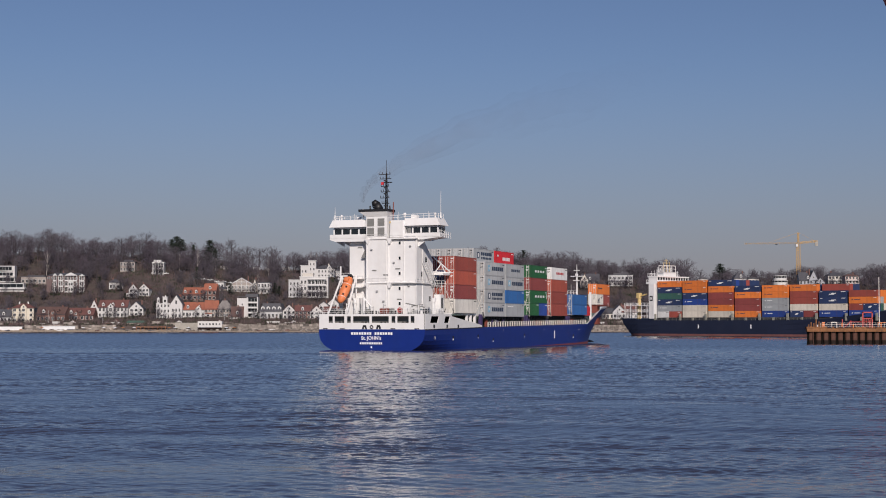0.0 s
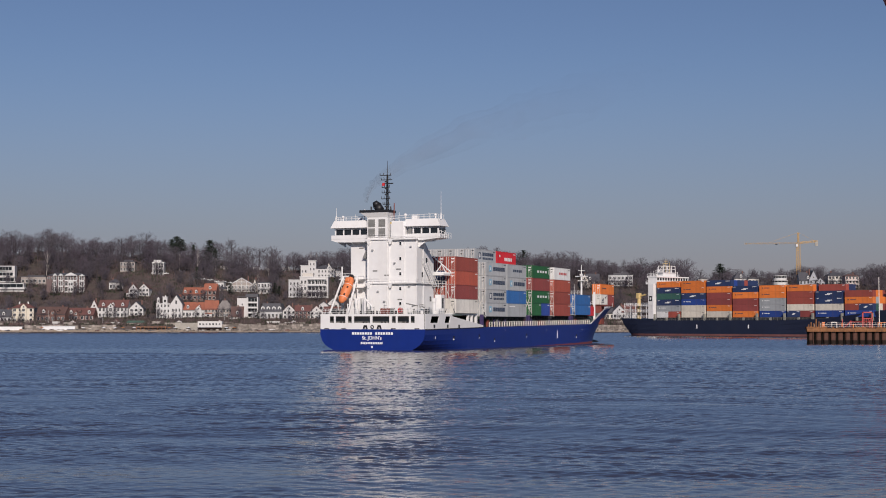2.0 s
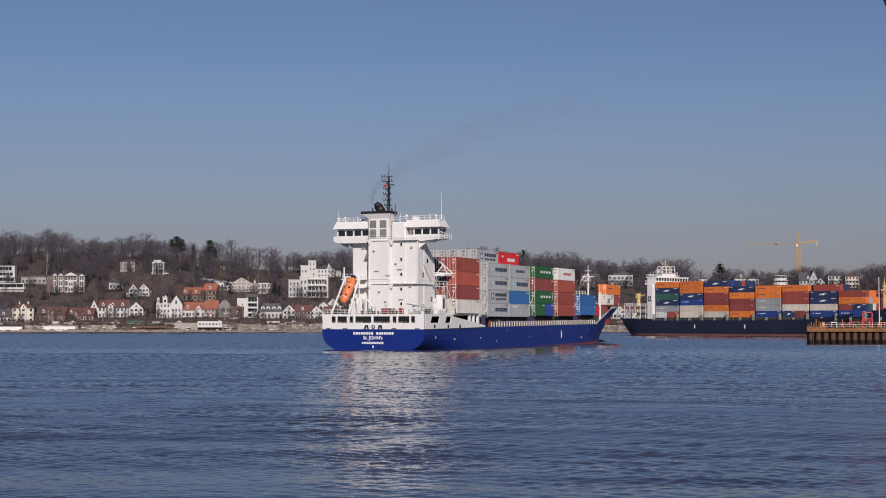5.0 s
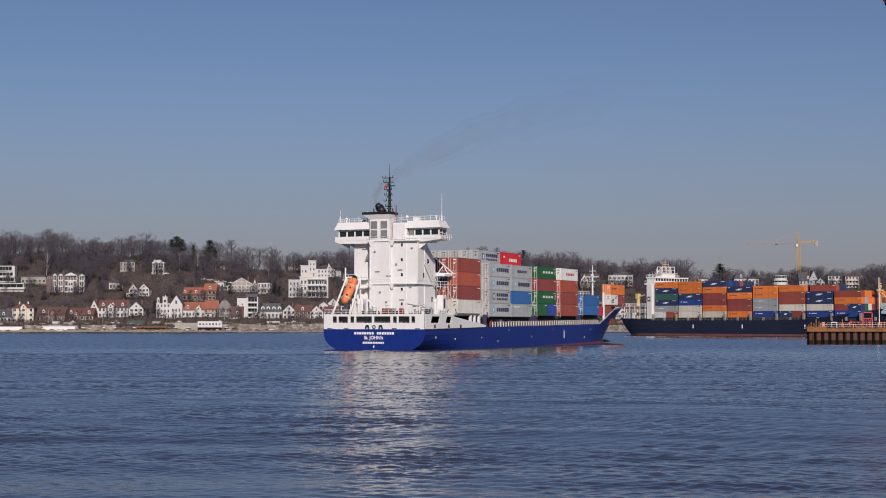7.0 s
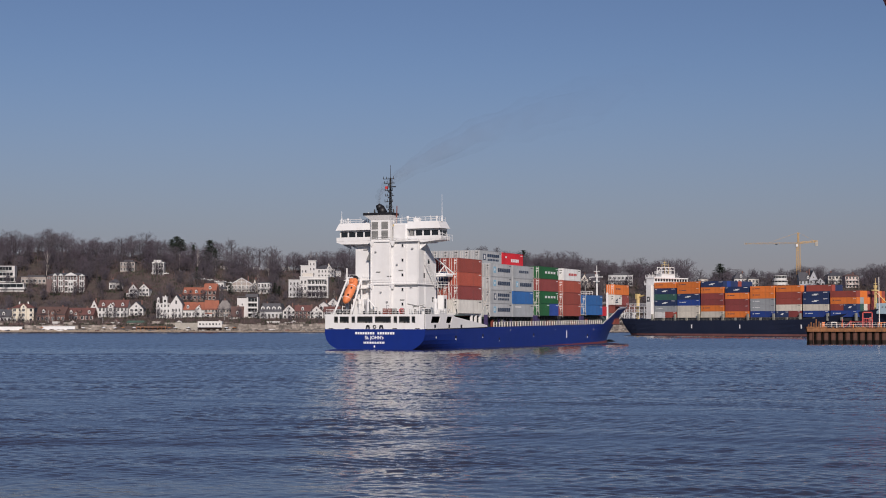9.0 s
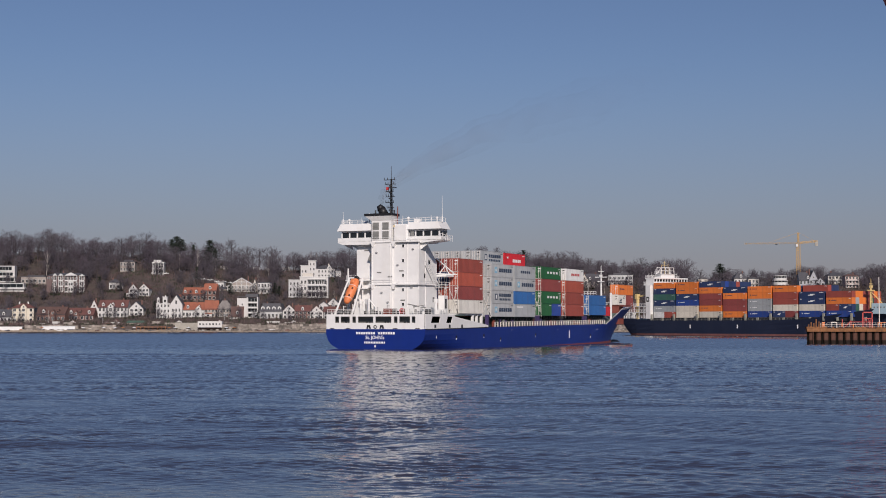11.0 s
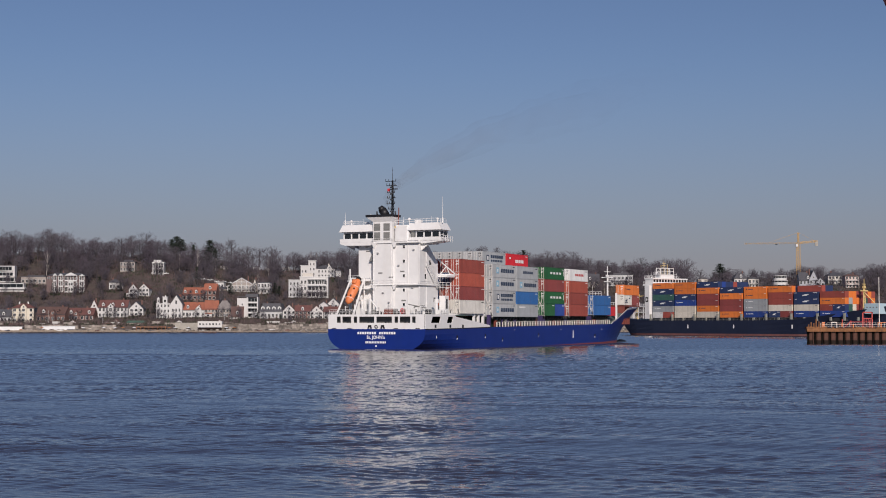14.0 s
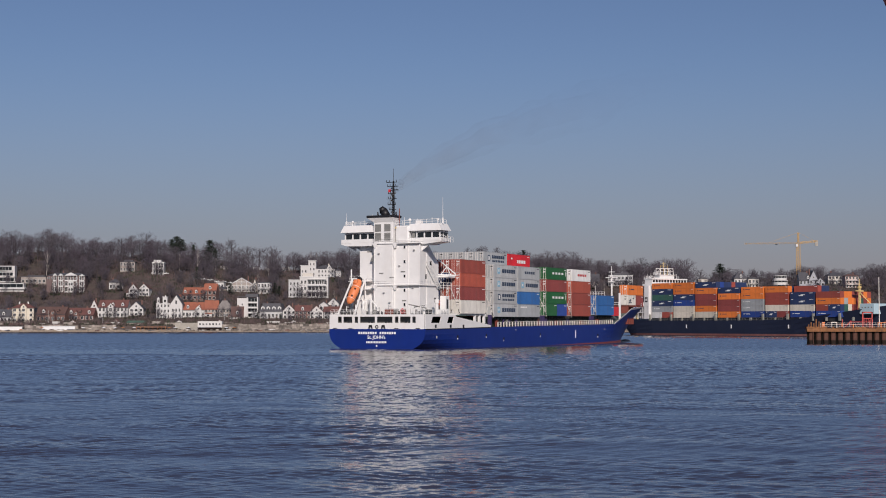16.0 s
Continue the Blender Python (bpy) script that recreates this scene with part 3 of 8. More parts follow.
    for k in range(13):
        boxes("number_bar", LETTER, ship, [(-2.4 + k * .37, -2.15 + k * .37, -.03, .02, 1.15, 1.55)])
    text_part("port_lettering", "St. JOHN's", 0.95, (0.0, -0.03, 2.05), LETTER, ship)
    boxes("rudder_mark", LETTER, ship, [(-.1, .2, -.03, .02, .4, .8)])
    railing("poop_railing", WHITE, ship, [(-11.1, 13, z1), (-11.1, .2, z1), (11.1, .2, z1), (11.1, 13, z1)], 1.0, 1.6, 3, .03)
    for u in (5.0,):
        boxes("side_mark", LETTER, ship, [(11.26, 11.30, u, u + .3, 2.3, 2.5), (11.26, 11.30, u + .1, u + .2, 2.1, 2.7)])
    boxes("draught_mark", LETTER, ship, [(11.25, 11.34, 80, 80.3, 1.7, 3.5)])
    for u, z in ((14.5, 2.2), (28.4, 2.4), (37.5, 1.6), (58.0, 2.4), (95.0, 2.0)):
        o = boxes("overboard_outlet", BLACK, ship, [(11.2, 11.34, u, u + .5, z, z + .5)])
        boxes("salt_streak", LETTER, o, [(11.2, 11.32, u + .17, u + .3, z - .35, z - .05)])
    for u in (44, 72, 100):
        boxes("tug_mark", LETTER, ship, [(11.2, 11.33, u, u + .35, 3.7, 3.82)])


def feeder_house(ship):
    top = 21.9
    bm = bmesh.new()
    outline = [(-7.9, 6.8), (-3.3, 6.8), (-3.3, 4.6), (1.4, 4.6), (1.4, 5.1), (7.3, 5.1), (7.3, 13.6), (-7.9, 13.6)]
    levels = [[bm.verts.new((v, 8.6 if u > 13 and z == top else u, z)) for v, u in outline] for z in (7.0, 17.9, top)]   # the forward edge slopes in under the bridge
    for lo, hi in zip(levels[:-1], levels[1:]):
        for k in range(len(outline)):
            j = (k + 1) % len(outline)
            bm.faces.new([lo[k], lo[j], hi[j], hi[k]])
    bm.faces.new(levels[0][::-1]), bm.faces.new(levels[-1])
    bmesh.ops.recalc_face_normals(bm, faces=bm.faces[:])
    part("superstructure", bm, WHITE, ship, "white painted steel deckhouse")
    boxes("deck_ledge", WHITE, ship, [(-3.6, 7.7, 4.3, 13.7, 13.05, 13.2)])
    boxes("deck_ledge", WHITE, ship, [(-3.6, 7.6, 4.35, 13.7, 21.75, 21.95)])
    for s, u in ((1, 6.0),):
        bm = bmesh.new()
        prism(bm, [(7.3, 20.2), (7.3, 21.7), (9.4, 21.7)], "y", u, u + .3)
        part("wing_bracket", bm, WHITE, ship)
    # grey plate standing for the triangular shadow cast beside the casing
    bm = bmesh.new()
    prism(bm, [(-3.35, 18.2), (-3.35, 21.6), (-5.0, 18.2)], "y", 6.0, 6.7)
    part("stair_screen", bm, LOUVRE, ship)
    # bridge deck and wings, wheelhouse windows between real mullions
    left, right, aft, fore = -11.6, 12.2, 5.3, 9.6
    bm = bmesh.new()
    prism(bm, [(left, 21.9), (left + 1.2, 21.5), (-7, 21.45), (-3.3, 21.45), (-3.3, 22.15), (left, 22.15)], "y", aft, fore)
    prism(bm, [(1.5, 21.6), (8.4, 21.6), (right - 1, 21.9), (right, 22.0), (right, 22.2), (1.5, 22.2)], "y", aft, fore)
    part("bridge_deck", bm, WHITE, ship)
    boxes("wing_balustrade", WHITE, ship, [(left, -3.4, aft, aft + .1, 22.1, 22.9)])
    boxes("wing_balustrade", WHITE, ship, [(4.8, right, aft, aft + .1, 22.1, 22.9)])
    for e in (left, right - .1):
        boxes("wing_balustrade", WHITE, ship, [(e, e + .1, aft + .1, fore, 22.1, 22.85)])
    z0, z1 = 22.95, 24.05
    for a, b, n in ((left + .7, -3.6, 4), (4.9, right - .6, 3)):
        boxes("wheelhouse_wall", WHITE, ship, [(a, b, aft + .5, aft + .62, 22.1, z0)])
        boxes("wheelhouse_header", WHITE, ship, [(a, b, aft + .5, aft + .62, z1, 24.4)])
        if a > 0:
            boxes("door", LOUVRE, ship, [(a + .25, a + 1.0, aft + .42, aft + .5, 22.3, 24.1)], "grey wheelhouse door")
            a += 1.35
        boxes("wheelhouse_window", GLASS, ship, [(a, b, aft + .56, aft + .6, z0, z1)], "dark wheelhouse glazing")
        step = (b - a) / n
        for k in range(n + 1):
            w = a + k * step
            boxes("mullion", WHITE, ship, [(w - .15, w + .15, aft + .48, aft + .62, z0, z1)])
    for s, e in ((-1, left + .7), (1, right - .6)):
        x0, x1 = sorted((e, e - s * .12))
        boxes("wing_end_wall", WHITE, ship, [(x0, x1, aft + .62, fore, 22.1, z0)])
        boxes("wing_end_header", WHITE, ship, [(x0, x1, aft + .62, fore, z1, 24.4)])
        boxes("side_window", GLASS, ship, [(x0 + .04, x1 - .04, aft + .7, fore, z0, z1)])
        for u in (aft + .62, 7.4, fore - .2):
            boxes("mullion", WHITE, ship, [(x0 - .02, x1 + .02, u, u + .2, z0, z1)])
    for a, b, sa, sb in ((left - .1, -3.4, 0.55, 0), (4.6, right + .15, 0, .9)):
        bm = bmesh.new()
        lo = [bm.verts.new((x, y, 24.35)) for x, y in ((a, aft - .25), (b, aft - .25), (b, fore), (a, fore))]
        hi = [bm.verts.new((x, y, 25.85)) for x, y in ((a + sa, aft + .35), (b - sb, aft + .35), (b - sb, fore), (a + sa, fore))]
        for k in range(4):
            bm.faces.new([lo[k], lo[(k + 1) % 4], hi[(k + 1) % 4], hi[k]])
        bm.faces.new(lo[::-1]), bm.faces.new(hi)
        part("bridge_roof", bm, WHITE, ship, "white bridge roof with sloping fascia")
    # upper block and funnel casing with louvres
    boxes("upper_block", WHITE, ship, [(1.5, 4.75, 5.0, 9.4, 21.9, 25.5)], bevel=.3)
    boxes("funnel_casing", WHITE, ship, [(-3.3, 1.15, 4.6, 7.2, 21.9, 26.3)], bevel=.05)
    for a in (-3.0, -0.75):
        for lo, hi in ((22.5, 24.1), (24.4, 25.9)):
            boxes("louvre_panel", LOUVRE, ship, [(a, a + 1.45, 4.55, 4.6, lo, hi)])
            for k in range(int((hi - lo) / .25)):
                boxes("louvre", LOUVRE, ship, [(a, a + 1.45, 4.50, 4.55, lo + k * .25, lo + k * .25 + .07)])
    boxes("warning_plate", YELLOW, ship, [(1.6, 1.9, 4.96, 5.0, 24.9, 25.3)])
    bm = bmesh.new()
    lo = [bm.verts.new((x, y, 26.3)) for x, y in ((-3.3, 4.6), (1.15, 4.6), (1.15, 7.2), (-3.3, 7.2))]
    hi = [bm.verts.new((x, y, 27.25)) for x, y in ((-4.6, 4.1), (1.5, 4.1), (1.5, 7.7), (-4.6, 7.7))]
    for k in range(4):
        bm.faces.new([lo[k], lo[(k + 1) % 4], hi[(k + 1) % 4], hi[k]])
    bm.faces.new(hi)
    part("funnel", bm, WHITE, ship, "flared white funnel top")
    boxes("funnel_cap", BLACK, ship, [(-4.75, 1.6, 4.0, 7.8, 27.25, 27.75)], "black funnel rim", bevel=.05)
    bm = bmesh.new()
    rod(bm, (-.8, 6.0, 27.6), (-1.55, 5.6, 28.7), .75, .9, 14), rod(bm, (-1.55, 5.6, 28.7), (-2.0, 5.3, 29.5), .9, .45, 14)
    part("exhaust_pipe", bm, BLACK, ship, "raked black exhaust trunk", smooth=True)
    for v, u in ((-2.6, 5.2), (1.2, 6.2), (.9, 5.2)):
        rods("exhaust_pipe", BLACK, ship, [((v, u, 27.6), (v - .1, u, 28.5), .17, .15)], sides=8)
    # radar mast
    bm = bmesh.new()
    mx, my = .05, 7.0
    for dx in (-.2, .2):
        for dy in (-.2, .2):
            rod(bm, (mx + dx, my + dy, 27.5), (mx + dx * .45, my + dy * .45, 35.0), .075, .055, 4)
    z = 27.8
    while z < 34.8:
        for dx, dy in ((-.2, -.2), (.2, -.2), (.2, .2), (-.2, .2)):
            k = 1 - .55 * (z - 27.5) / 7.5
            rod(bm, (mx + dx * k, my + dy * k, z), (mx - dy * k, my + dx * k, z + .5), .035, sides=3)
        z += .5
    rod(bm, (mx, my, 34.8), (mx, my, 37.7), .07, .04, 4)
    part("mast", bm, BLACK, ship, "black lattice radar mast")
    for z, half, one in ((29.0, .8, 0), (30.1, 1.1, 1), (31.3, 1.0, 0), (32.4, 1.0, 1), (33.9, 1.2, 0), (34.8, 1.45, 1)):
        bm = bmesh.new()
        rod(bm, (mx - half, my - .35, z), (mx + half * (.7 if one else 1), my - .35, z), .07, sides=4)
        for d in (-half, -half * .5, half * .6):
            rod(bm, (mx + d, my - .35, z - .05), (mx + d, my - .35, z + .5), .09, .05, 5)
        part("spar", bm, BLACK, ship)
    boxes("radar_scanner", BLACK, ship, [(mx - .2, mx + 1.6, my - .9, my - .7, 33.0, 33.2)])
    for z in (28.4, 30.8, 32.0, 33.4):
        boxes("mast_lamp", DARK, ship, [(mx - .4, mx + .3, my - .55, my - .3, z, z + .28)], bevel=.08)
    boxes("flag", RED_FLAG, ship, [(mx - 1.0, mx - .35, my - .42, my - .39, 32.7, 33.3)], "small red flag")
    # aerials, domes, rails on the roof
    for v, u, z0, z1 in ((left + .3, 7, 25.8, 28.6), (right - .5, 7, 25.8, 31.2)):
        bm = bmesh.new()
        rod(bm, (v, u, z0), (v, u, z0 + 1.2), .2, .12, 6), rod(bm, (v, u, z0 + 1.2), (v, u, z1), .06, .03, 4)
        part("whip_aerial", bm, WHITE, ship)
    for v, u, r in ((4.3, 6.4, .36), (left + 1.8, 7, .3), (right - 1.9, 7.5, .3)):
        bm = bmesh.new()
        rod(bm, (v, u, 25.4), (v, u, 26.6), .12, sides=6)
        bmesh.ops.create_icosphere(bm, subdivisions=2, radius=r, matrix=pose(v, u, 26.7))
        part("satellite_dome", bm, WHITE, ship, smooth=True)
    for v, u, h in ((2.1, 5.6, 1.7), (2.8, 6.8, 2.4), (3.4, 5.5, 1.3), (5.6, 7.4, 2.0), (7.2, 6.6, 1.5), (8.8, 7.8, 2.3), (-5.4, 6.2, 1.6), (-7.0, 7.0, 2.2), (-9.0, 6.6, 1.4)):
        rods("roof_pole", WHITE, ship, [((v, u, 25.4), (v, u, 25.4 + h * .8), .045, .035)], sides=5)
    boxes("roof_locker", WHITE, ship, [(5.4, 6.6, 6.8, 8.0, 25.6, 26.6)], bevel=.08)
    boxes("roof_locker", WHITE, ship, [(-6.6, -5.8, 7.2, 8.0, 25.6, 26.5)], bevel=.08)
    for v in (-10.4, -9.0, -7.6, -6.2, -4.8):                # ribs under the port wing
        bm = bmesh.new()
        prism(bm, [(5.5, 21.5), (9.4, 21.5), (9.4, 20.7)], "x", v, v + .12)
        part("wing_rib", bm, WHITE, ship)
    for v in (-3.1, 1.1, 4.7):                               # drain pipes and cable runs down the aft face
        rods("drain_pipe", WHITE, ship, [((v, 4.54 if v < 1.3 else 5.02, 21.7), (v, 4.54 if v < 1.3 else 5.02, 7.4), .07)], sides=5)
    for v, u, z in ((-1.0, 4.5, 11.4), (2.4, 5.0, 17.0), (5.6, 5.0, 12.4), (5.9, 5.0, 20.2), (-2.2, 4.5, 19.6), (.4, 4.5, 9.4)):
        boxes("deck_light", GALV, ship, [(v, v + .4, u - .25, u + .1, z, z + .3)], bevel=.05)
    rods("signal_post", OXIDE, ship, [((1.75, 6.4, 25.4), (1.85, 6.4, 29.2), .12, .1)], "rusty brown signal post")
    rods("roof_post", WHITE, ship, [((-4.4, 5.8, 25.8), (-4.4, 5.8, 28.0), .12, .1)])
    railing("roof_railing", WHITE, ship, [(left + .7, fore, 25.85), (left + .7, aft + .4, 25.85), (-3.6, aft + .4, 25.85)], .75, 1.3, 2, .045)
    railing("roof_railing", WHITE, ship, [(1.6, 5.2, 25.5), (4.8, 5.4, 25.7), (right - 1.0, aft + .4, 25.85), (right - 1.0, fore, 25.85)], .9, 1.3, 2, .045)
    railing("ledge_railing", WHITE, ship, [(7.6, 13, 13.2), (7.6, 4.4, 13.2), (-3.5, 4.4, 13.2)], .9, 1.6, 2, .03)
    railing("ledge_railing", WHITE, ship, [(7.5, 4.45, 21.95), (-3.5, 4.45, 21.95)], .8, 1.6, 2, .03)
    railing("wing_end_railing", WHITE, ship, [(right - .1, aft, 22.2), (right + .55, aft + .9, 21.9), (right + .55, fore, 21.9)], 1.2, 1.0, 2, .045)
    # small windows, vents and pipes
    for z in (20.7, 17.7, 14.7, 11.75, 8.8):
        pane = boxes("porthole", WHITE, ship, [(3.45, 4.15, 5.03, 5.1, z - .1, z + .75)])
        boxes("pane", GLASS, pane, [(3.6, 4.0, 5.01, 5.04, z, z + .6)])
    for v, u, z in ((-1.5, 4.54, 15.5), (3.4, 5.03, 15.8), (3.7, 5.03, 9.8), (1.0, 4.54, 14.6), (-5.6, 6.74, 20.2)):
        boxes("vent", LOUVRE, ship, [(v - .5, v + .5, u, u + .06, z, z + .25)])
    for u, z in ((9.6, 17.3), (7.6, 14.4), (11.6, 9.6)):
        boxes("side_window", GLASS, ship, [(7.28, 7.34, u, u + .8, z, z + 1.0)])
    rods("corner_pipe", WHITE, ship, [((1.42, 5.0, 21.8), (1.42, 5.0, 7), .15)])
    rods("corner_pipe", WHITE, ship, [((7.3, 5.05, 21.8), (7.3, 5.05, 7), .1)])
    rods("side_pipe", WHITE, ship, [((7.36, 8.2, 20.6), (7.36, 8.2, 7), .07)])
    for v0 in (-2.9, 1.8):                                  # curved gussets under the ledges
        for z in (13.05, 21.75):
            bm = bmesh.new()
            prism(bm, [(v0 - .5, z), (v0 + .5, z), (v0 + .1, z - .9), (v0 - .1, z - .9)], "y", 4.35, 5.1)
            part("ledge_gusset", bm, WHITE, ship)
    # stairs on the starboard side
    for (u0, z0), (u1, z1) in (((12.6, 12.6), (7.6, 17.2)),):
        bm = bmesh.new()
        for dv in (7.6, 8.5):
            rod(bm, (dv, u0, z0), (dv, u1, z1), .12, sides=4)
            rod(bm, (dv, u0, z0 + 1), (dv, u1, z1 + 1), .06, sides=4)
        for k in range(14):
            u, z = u0 + (u1 - u0) * k / 14, z0 + (z1 - z0) * k / 14
            box(bm, 7.6, 8.5, u, u + .25, z, z + .06)
        part("outside_stair", bm, WHITE, ship)
    # gangway boom and cabin forward of the house
    rods("gangway_boom", WHITE, ship, [((7.3, 13.4, 18.7), (9.6, 17.2, 15.6), .15), ((7.3, 13.4, 15.5), (9.6, 17.2, 15.4), .15), ((7.6, 14.0, 15.4), (8.4, 15.3, 17.2), .1), ((8.4, 15.3, 17.2), (8.9, 16.2, 15.4), .1)], "white gangway boom with diagonal stay", sides=5)
    boxes("gangway_platform", WHITE, ship, [(7.2, 9.5, 13.6, 17.2, 14.9, 15.3)])
    boxes("platform_cabin", WHITE, ship, [(7.4, 8.8, 14.0, 15.8, 7.1, 11.0)], bevel=.05)
    boxes("cabin_door", DARK, ship, [(8.78, 8.83, 14.4, 15.2, 8.3, 10.3)])
    railing("gangway_railing", WHITE, ship, [(7.6, 13.6, 12.2), (8.6, 16.9, 12.2)], 1.6, 1.0, 3, .05)


def feeder_aft_deck(ship):
    """Lifeboat in its davit, provision crane, vents, winches and clutter on the poop."""
    bm = bmesh.new()
    m = pose(-7.1, 3.1, 11.9, 58, 5, -6) @ Matrix.Scale(.95, 4)
    prof = ((-3.3, .2), (-3.0, .62), (-2.2, .95), (-.5, 1.08), (1.2, 1.04), (2.4, .85), (3.0, .5), (3.4, .12))
    rings = []
    for y, r in prof:
        rings.append([bm.verts.new(m @ Vector((math.cos(a) * r, y, math.sin(a) * r * (.95 if math.sin(a) > 0 else .8)))) for a in (k * math.tau / 14 for k in range(14))])
    for a, b in zip(rings[:-1], rings[1:]):
        for k in range(14):
            bm.faces.new([a[k], a[(k + 1) % 14], b[(k + 1) % 14], b[k]])
    bm.faces.new(rings[0]), bm.faces.new(rings[-1])
    boat = part("lifeboat", bm, ORANGE, ship, "orange enclosed free-fall lifeboat", smooth=True)
    bm = bmesh.new()
    box(bm, -.5, .5, 1.3, 2.4, .55, 1.3, bevel=.15)
    bm.transform(m)
    part("lifeboat_cupola", bm, ORANGE, boat)
    for y, x in ((-1.6, -.55), (-1.6, .55), (.2, -.6), (.2, .6)):
        bm = bmesh.new()
        box(bm, x - .14, x + .14, y - .18, y + .18, .7, .96)
        bm.transform(m)
        part("lifeboat_window", bm, BLACK, boat)
    for y, r in ((-2.0, 1.0), (1.0, 1.08)):
        bm = bmesh.new()
        for q in range(14):
            a, b = q * math.tau / 14, (q + 1) * math.tau / 14
            rod(bm, (math.cos(a) * r, y, math.sin(a) * r * .92), (math.cos(b) * r, y, math.sin(b) * r * .92), .05, sides=4)
        bm.transform(m)
        part("lashing_strap", bm, WHITE, boat)
    bm = bmesh.new()
    box(bm, -.45, .45, 2.9, 3.6, -.4, .5, bevel=.1)
    bm.transform(m)
    part("propeller_guard", bm, BLACK, boat)
    rods("davit", WHITE, ship, [((-9.6, .6, 7.0), (-8.9, 5.4, 14.6), .2), ((-5.6, .6, 7.0), (-5.8, 5.4, 14.6), .2), ((-8.9, 5.4, 14.6), (-5.8, 5.4, 14.6), .18),
                                ((-8.9, 5.6, 7.0), (-8.9, 5.4, 14.6), .17), ((-5.8, 5.6, 7.0), (-5.8, 5.4, 14.6), .17), ((-9.2, 3.0, 11.0), (-8.9, 5.5, 8.2), .12), ((-5.7, 3.0, 11.0), (-5.7, 5.5, 8.2), .12)], "white sloping launch frame")
    rods("davit_post", WHITE, ship, [((-9.4, 5.8, 7.0), (-9.4, 5.8, 16.6), .22, .16)])
    railing("davit_railing", WHITE, ship, [(-9.8, 5.8, 14.2), (-4.4, 5.8, 14.2)], 1.0, 1.1, 2, .035)
    boxes("davit_platform", WHITE, ship, [(-9.9, -4.4, 5.4, 7.4, 14.0, 14.15), (-7.2, -4.4, 5.0, 7.4, 12.3, 12.5)])
    bm = bmesh.new()
    for z in (8.0, 8.6, 9.2, 9.8, 10.4, 11.0, 11.6, 12.2, 12.8, 13.4):
        rod(bm, (-5.6, 6.9, z), (-5.0, 6.9, z), .035, sides=4)
    for v in (-5.6, -5.0):
        rod(bm, (v, 6.9, 7.1), (v, 6.9, 20.0), .06, sides=4)
    part("ladder", bm, WHITE, ship)
    for v, u, h, r in ((-6.6, 5.0, 3.4, .55), (-5.2, 3.6, 2.8, .4), (-3.4, 3.2, 3.0, .3), (8.9, 4.0, 2.0, .45), (9.6, 8.4, 3.2, .5)):
        bm = bmesh.new()
        rod(bm, (v, u, 7.0), (v, u, 7.0 + h * .75), r * .7, sides=10)
        rod(bm, (v, u, 7.0 + h * .75), (v, u, 7.0 + h), r, sides=10)
        part("deck_vent", bm, WHITE, ship)
    boxes("deck_locker", WHITE, ship, [(-7.1, -4.6, 4.2, 6.6, 7.0, 10.2)], bevel=.05)
    rods("provision_crane", WHITE, ship, [((-2.6, 2.2, 7.0), (-2.6, 2.2, 10.4), .25, .2), ((-2.6, 2.2, 10.2), (-1.1, 2.4, 8.4), .14), ((-2.6, 2.2, 9.6), (-1.6, 2.3, 9.6), .1), ((-1.1, 2.4, 10.0), (-1.1, 2.4, 7.0), .12)])
    rods("gangway_beam", LOUVRE, ship, [((6.4, 2.0, 9.1), (10.0, 3.0, 8.3), .13), ((7.4, 2.4, 8.5), (9.6, 3.2, 8.9), .1)], "grey stowed derrick boom")
    for v, mt in ((1.2, OXIDE), (2.3, OXIDE), (3.3, LOUVRE), (5.0, OXIDE)):
        boxes("deck_gear", mt, ship, [(v, v + .8, 1.2, 2.0, 7.0, 8.2)], bevel=.08)
    bm = bmesh.new()
    bmesh.ops.create_circle(bm, cap_ends=False, radius=.42, segments=16, matrix=pose(5.9, .3, 7.75, 90, 0, 0))
    rim = list(bm.verts)
    for k in range(16):
        rod(bm, rim[k].co, rim[(k + 1) % 16].co, .1, sides=5)
    part("lifebuoy", bm, RED_FLAG, ship, "red and white ring lifebuoy on rail")
    rods("mooring_winch", DARK, ship, [((-9.6, 2.2, 7.6), (-8.6, 2.2, 7.6), .55), ((-9.9, 2.2, 7.6), (-8.3, 2.2, 7.6), .2)], sides=12)
    rods("mooring_winch", DARK, ship, [((8.2, 6.2, 7.6), (9.4, 6.2, 7.6), .5)], sides=12)
    rng = random.Random(33)
    for k in range(30):                                     # pipes, bitts, boxes and small vents about the poop
        v, u = rng.uniform(-10.4, 10.4), rng.uniform(1.0, 3.4)
        h, q = rng.uniform(.4, 2.3), rng.random()
        if q < .5:
            rods("deck_pipe", rng.choice((WHITE, WHITE, GALV)), ship, [((v, u, 7.0), (v, u, 7 + h), .09), ((v, u, 7 + h * .9), (v + rng.uniform(-.7, .7), u, 7 + h * .9), .07)], sides=5)
        elif q < .75:
            boxes("deck_box", rng.choice((WHITE, LOUVRE, GALV)), ship, [(v, v + rng.uniform(.4, .9), u, u + .6, 7.0, 7 + h * .5)], bevel=.05)
        else:
            rods("bollard", BLACK, ship, [((v, u, 7.0), (v, u, 7.7), .2), ((v + .8, u, 7.0), (v + .8, u, 7.7), .2)], sides=8)
    for u in (8.5, 9.6, 10.7):
        boxes("deck_box", WHITE, ship, [(9.2, 10.6, u, u + .8, 7.0, 8.0)], bevel=.05)


BAYS = {"A": 18.0, "B": 32.5, "C": 45.4, "D": 62.0, "E": 77.7, "F": 94.3}
HC = 2.896


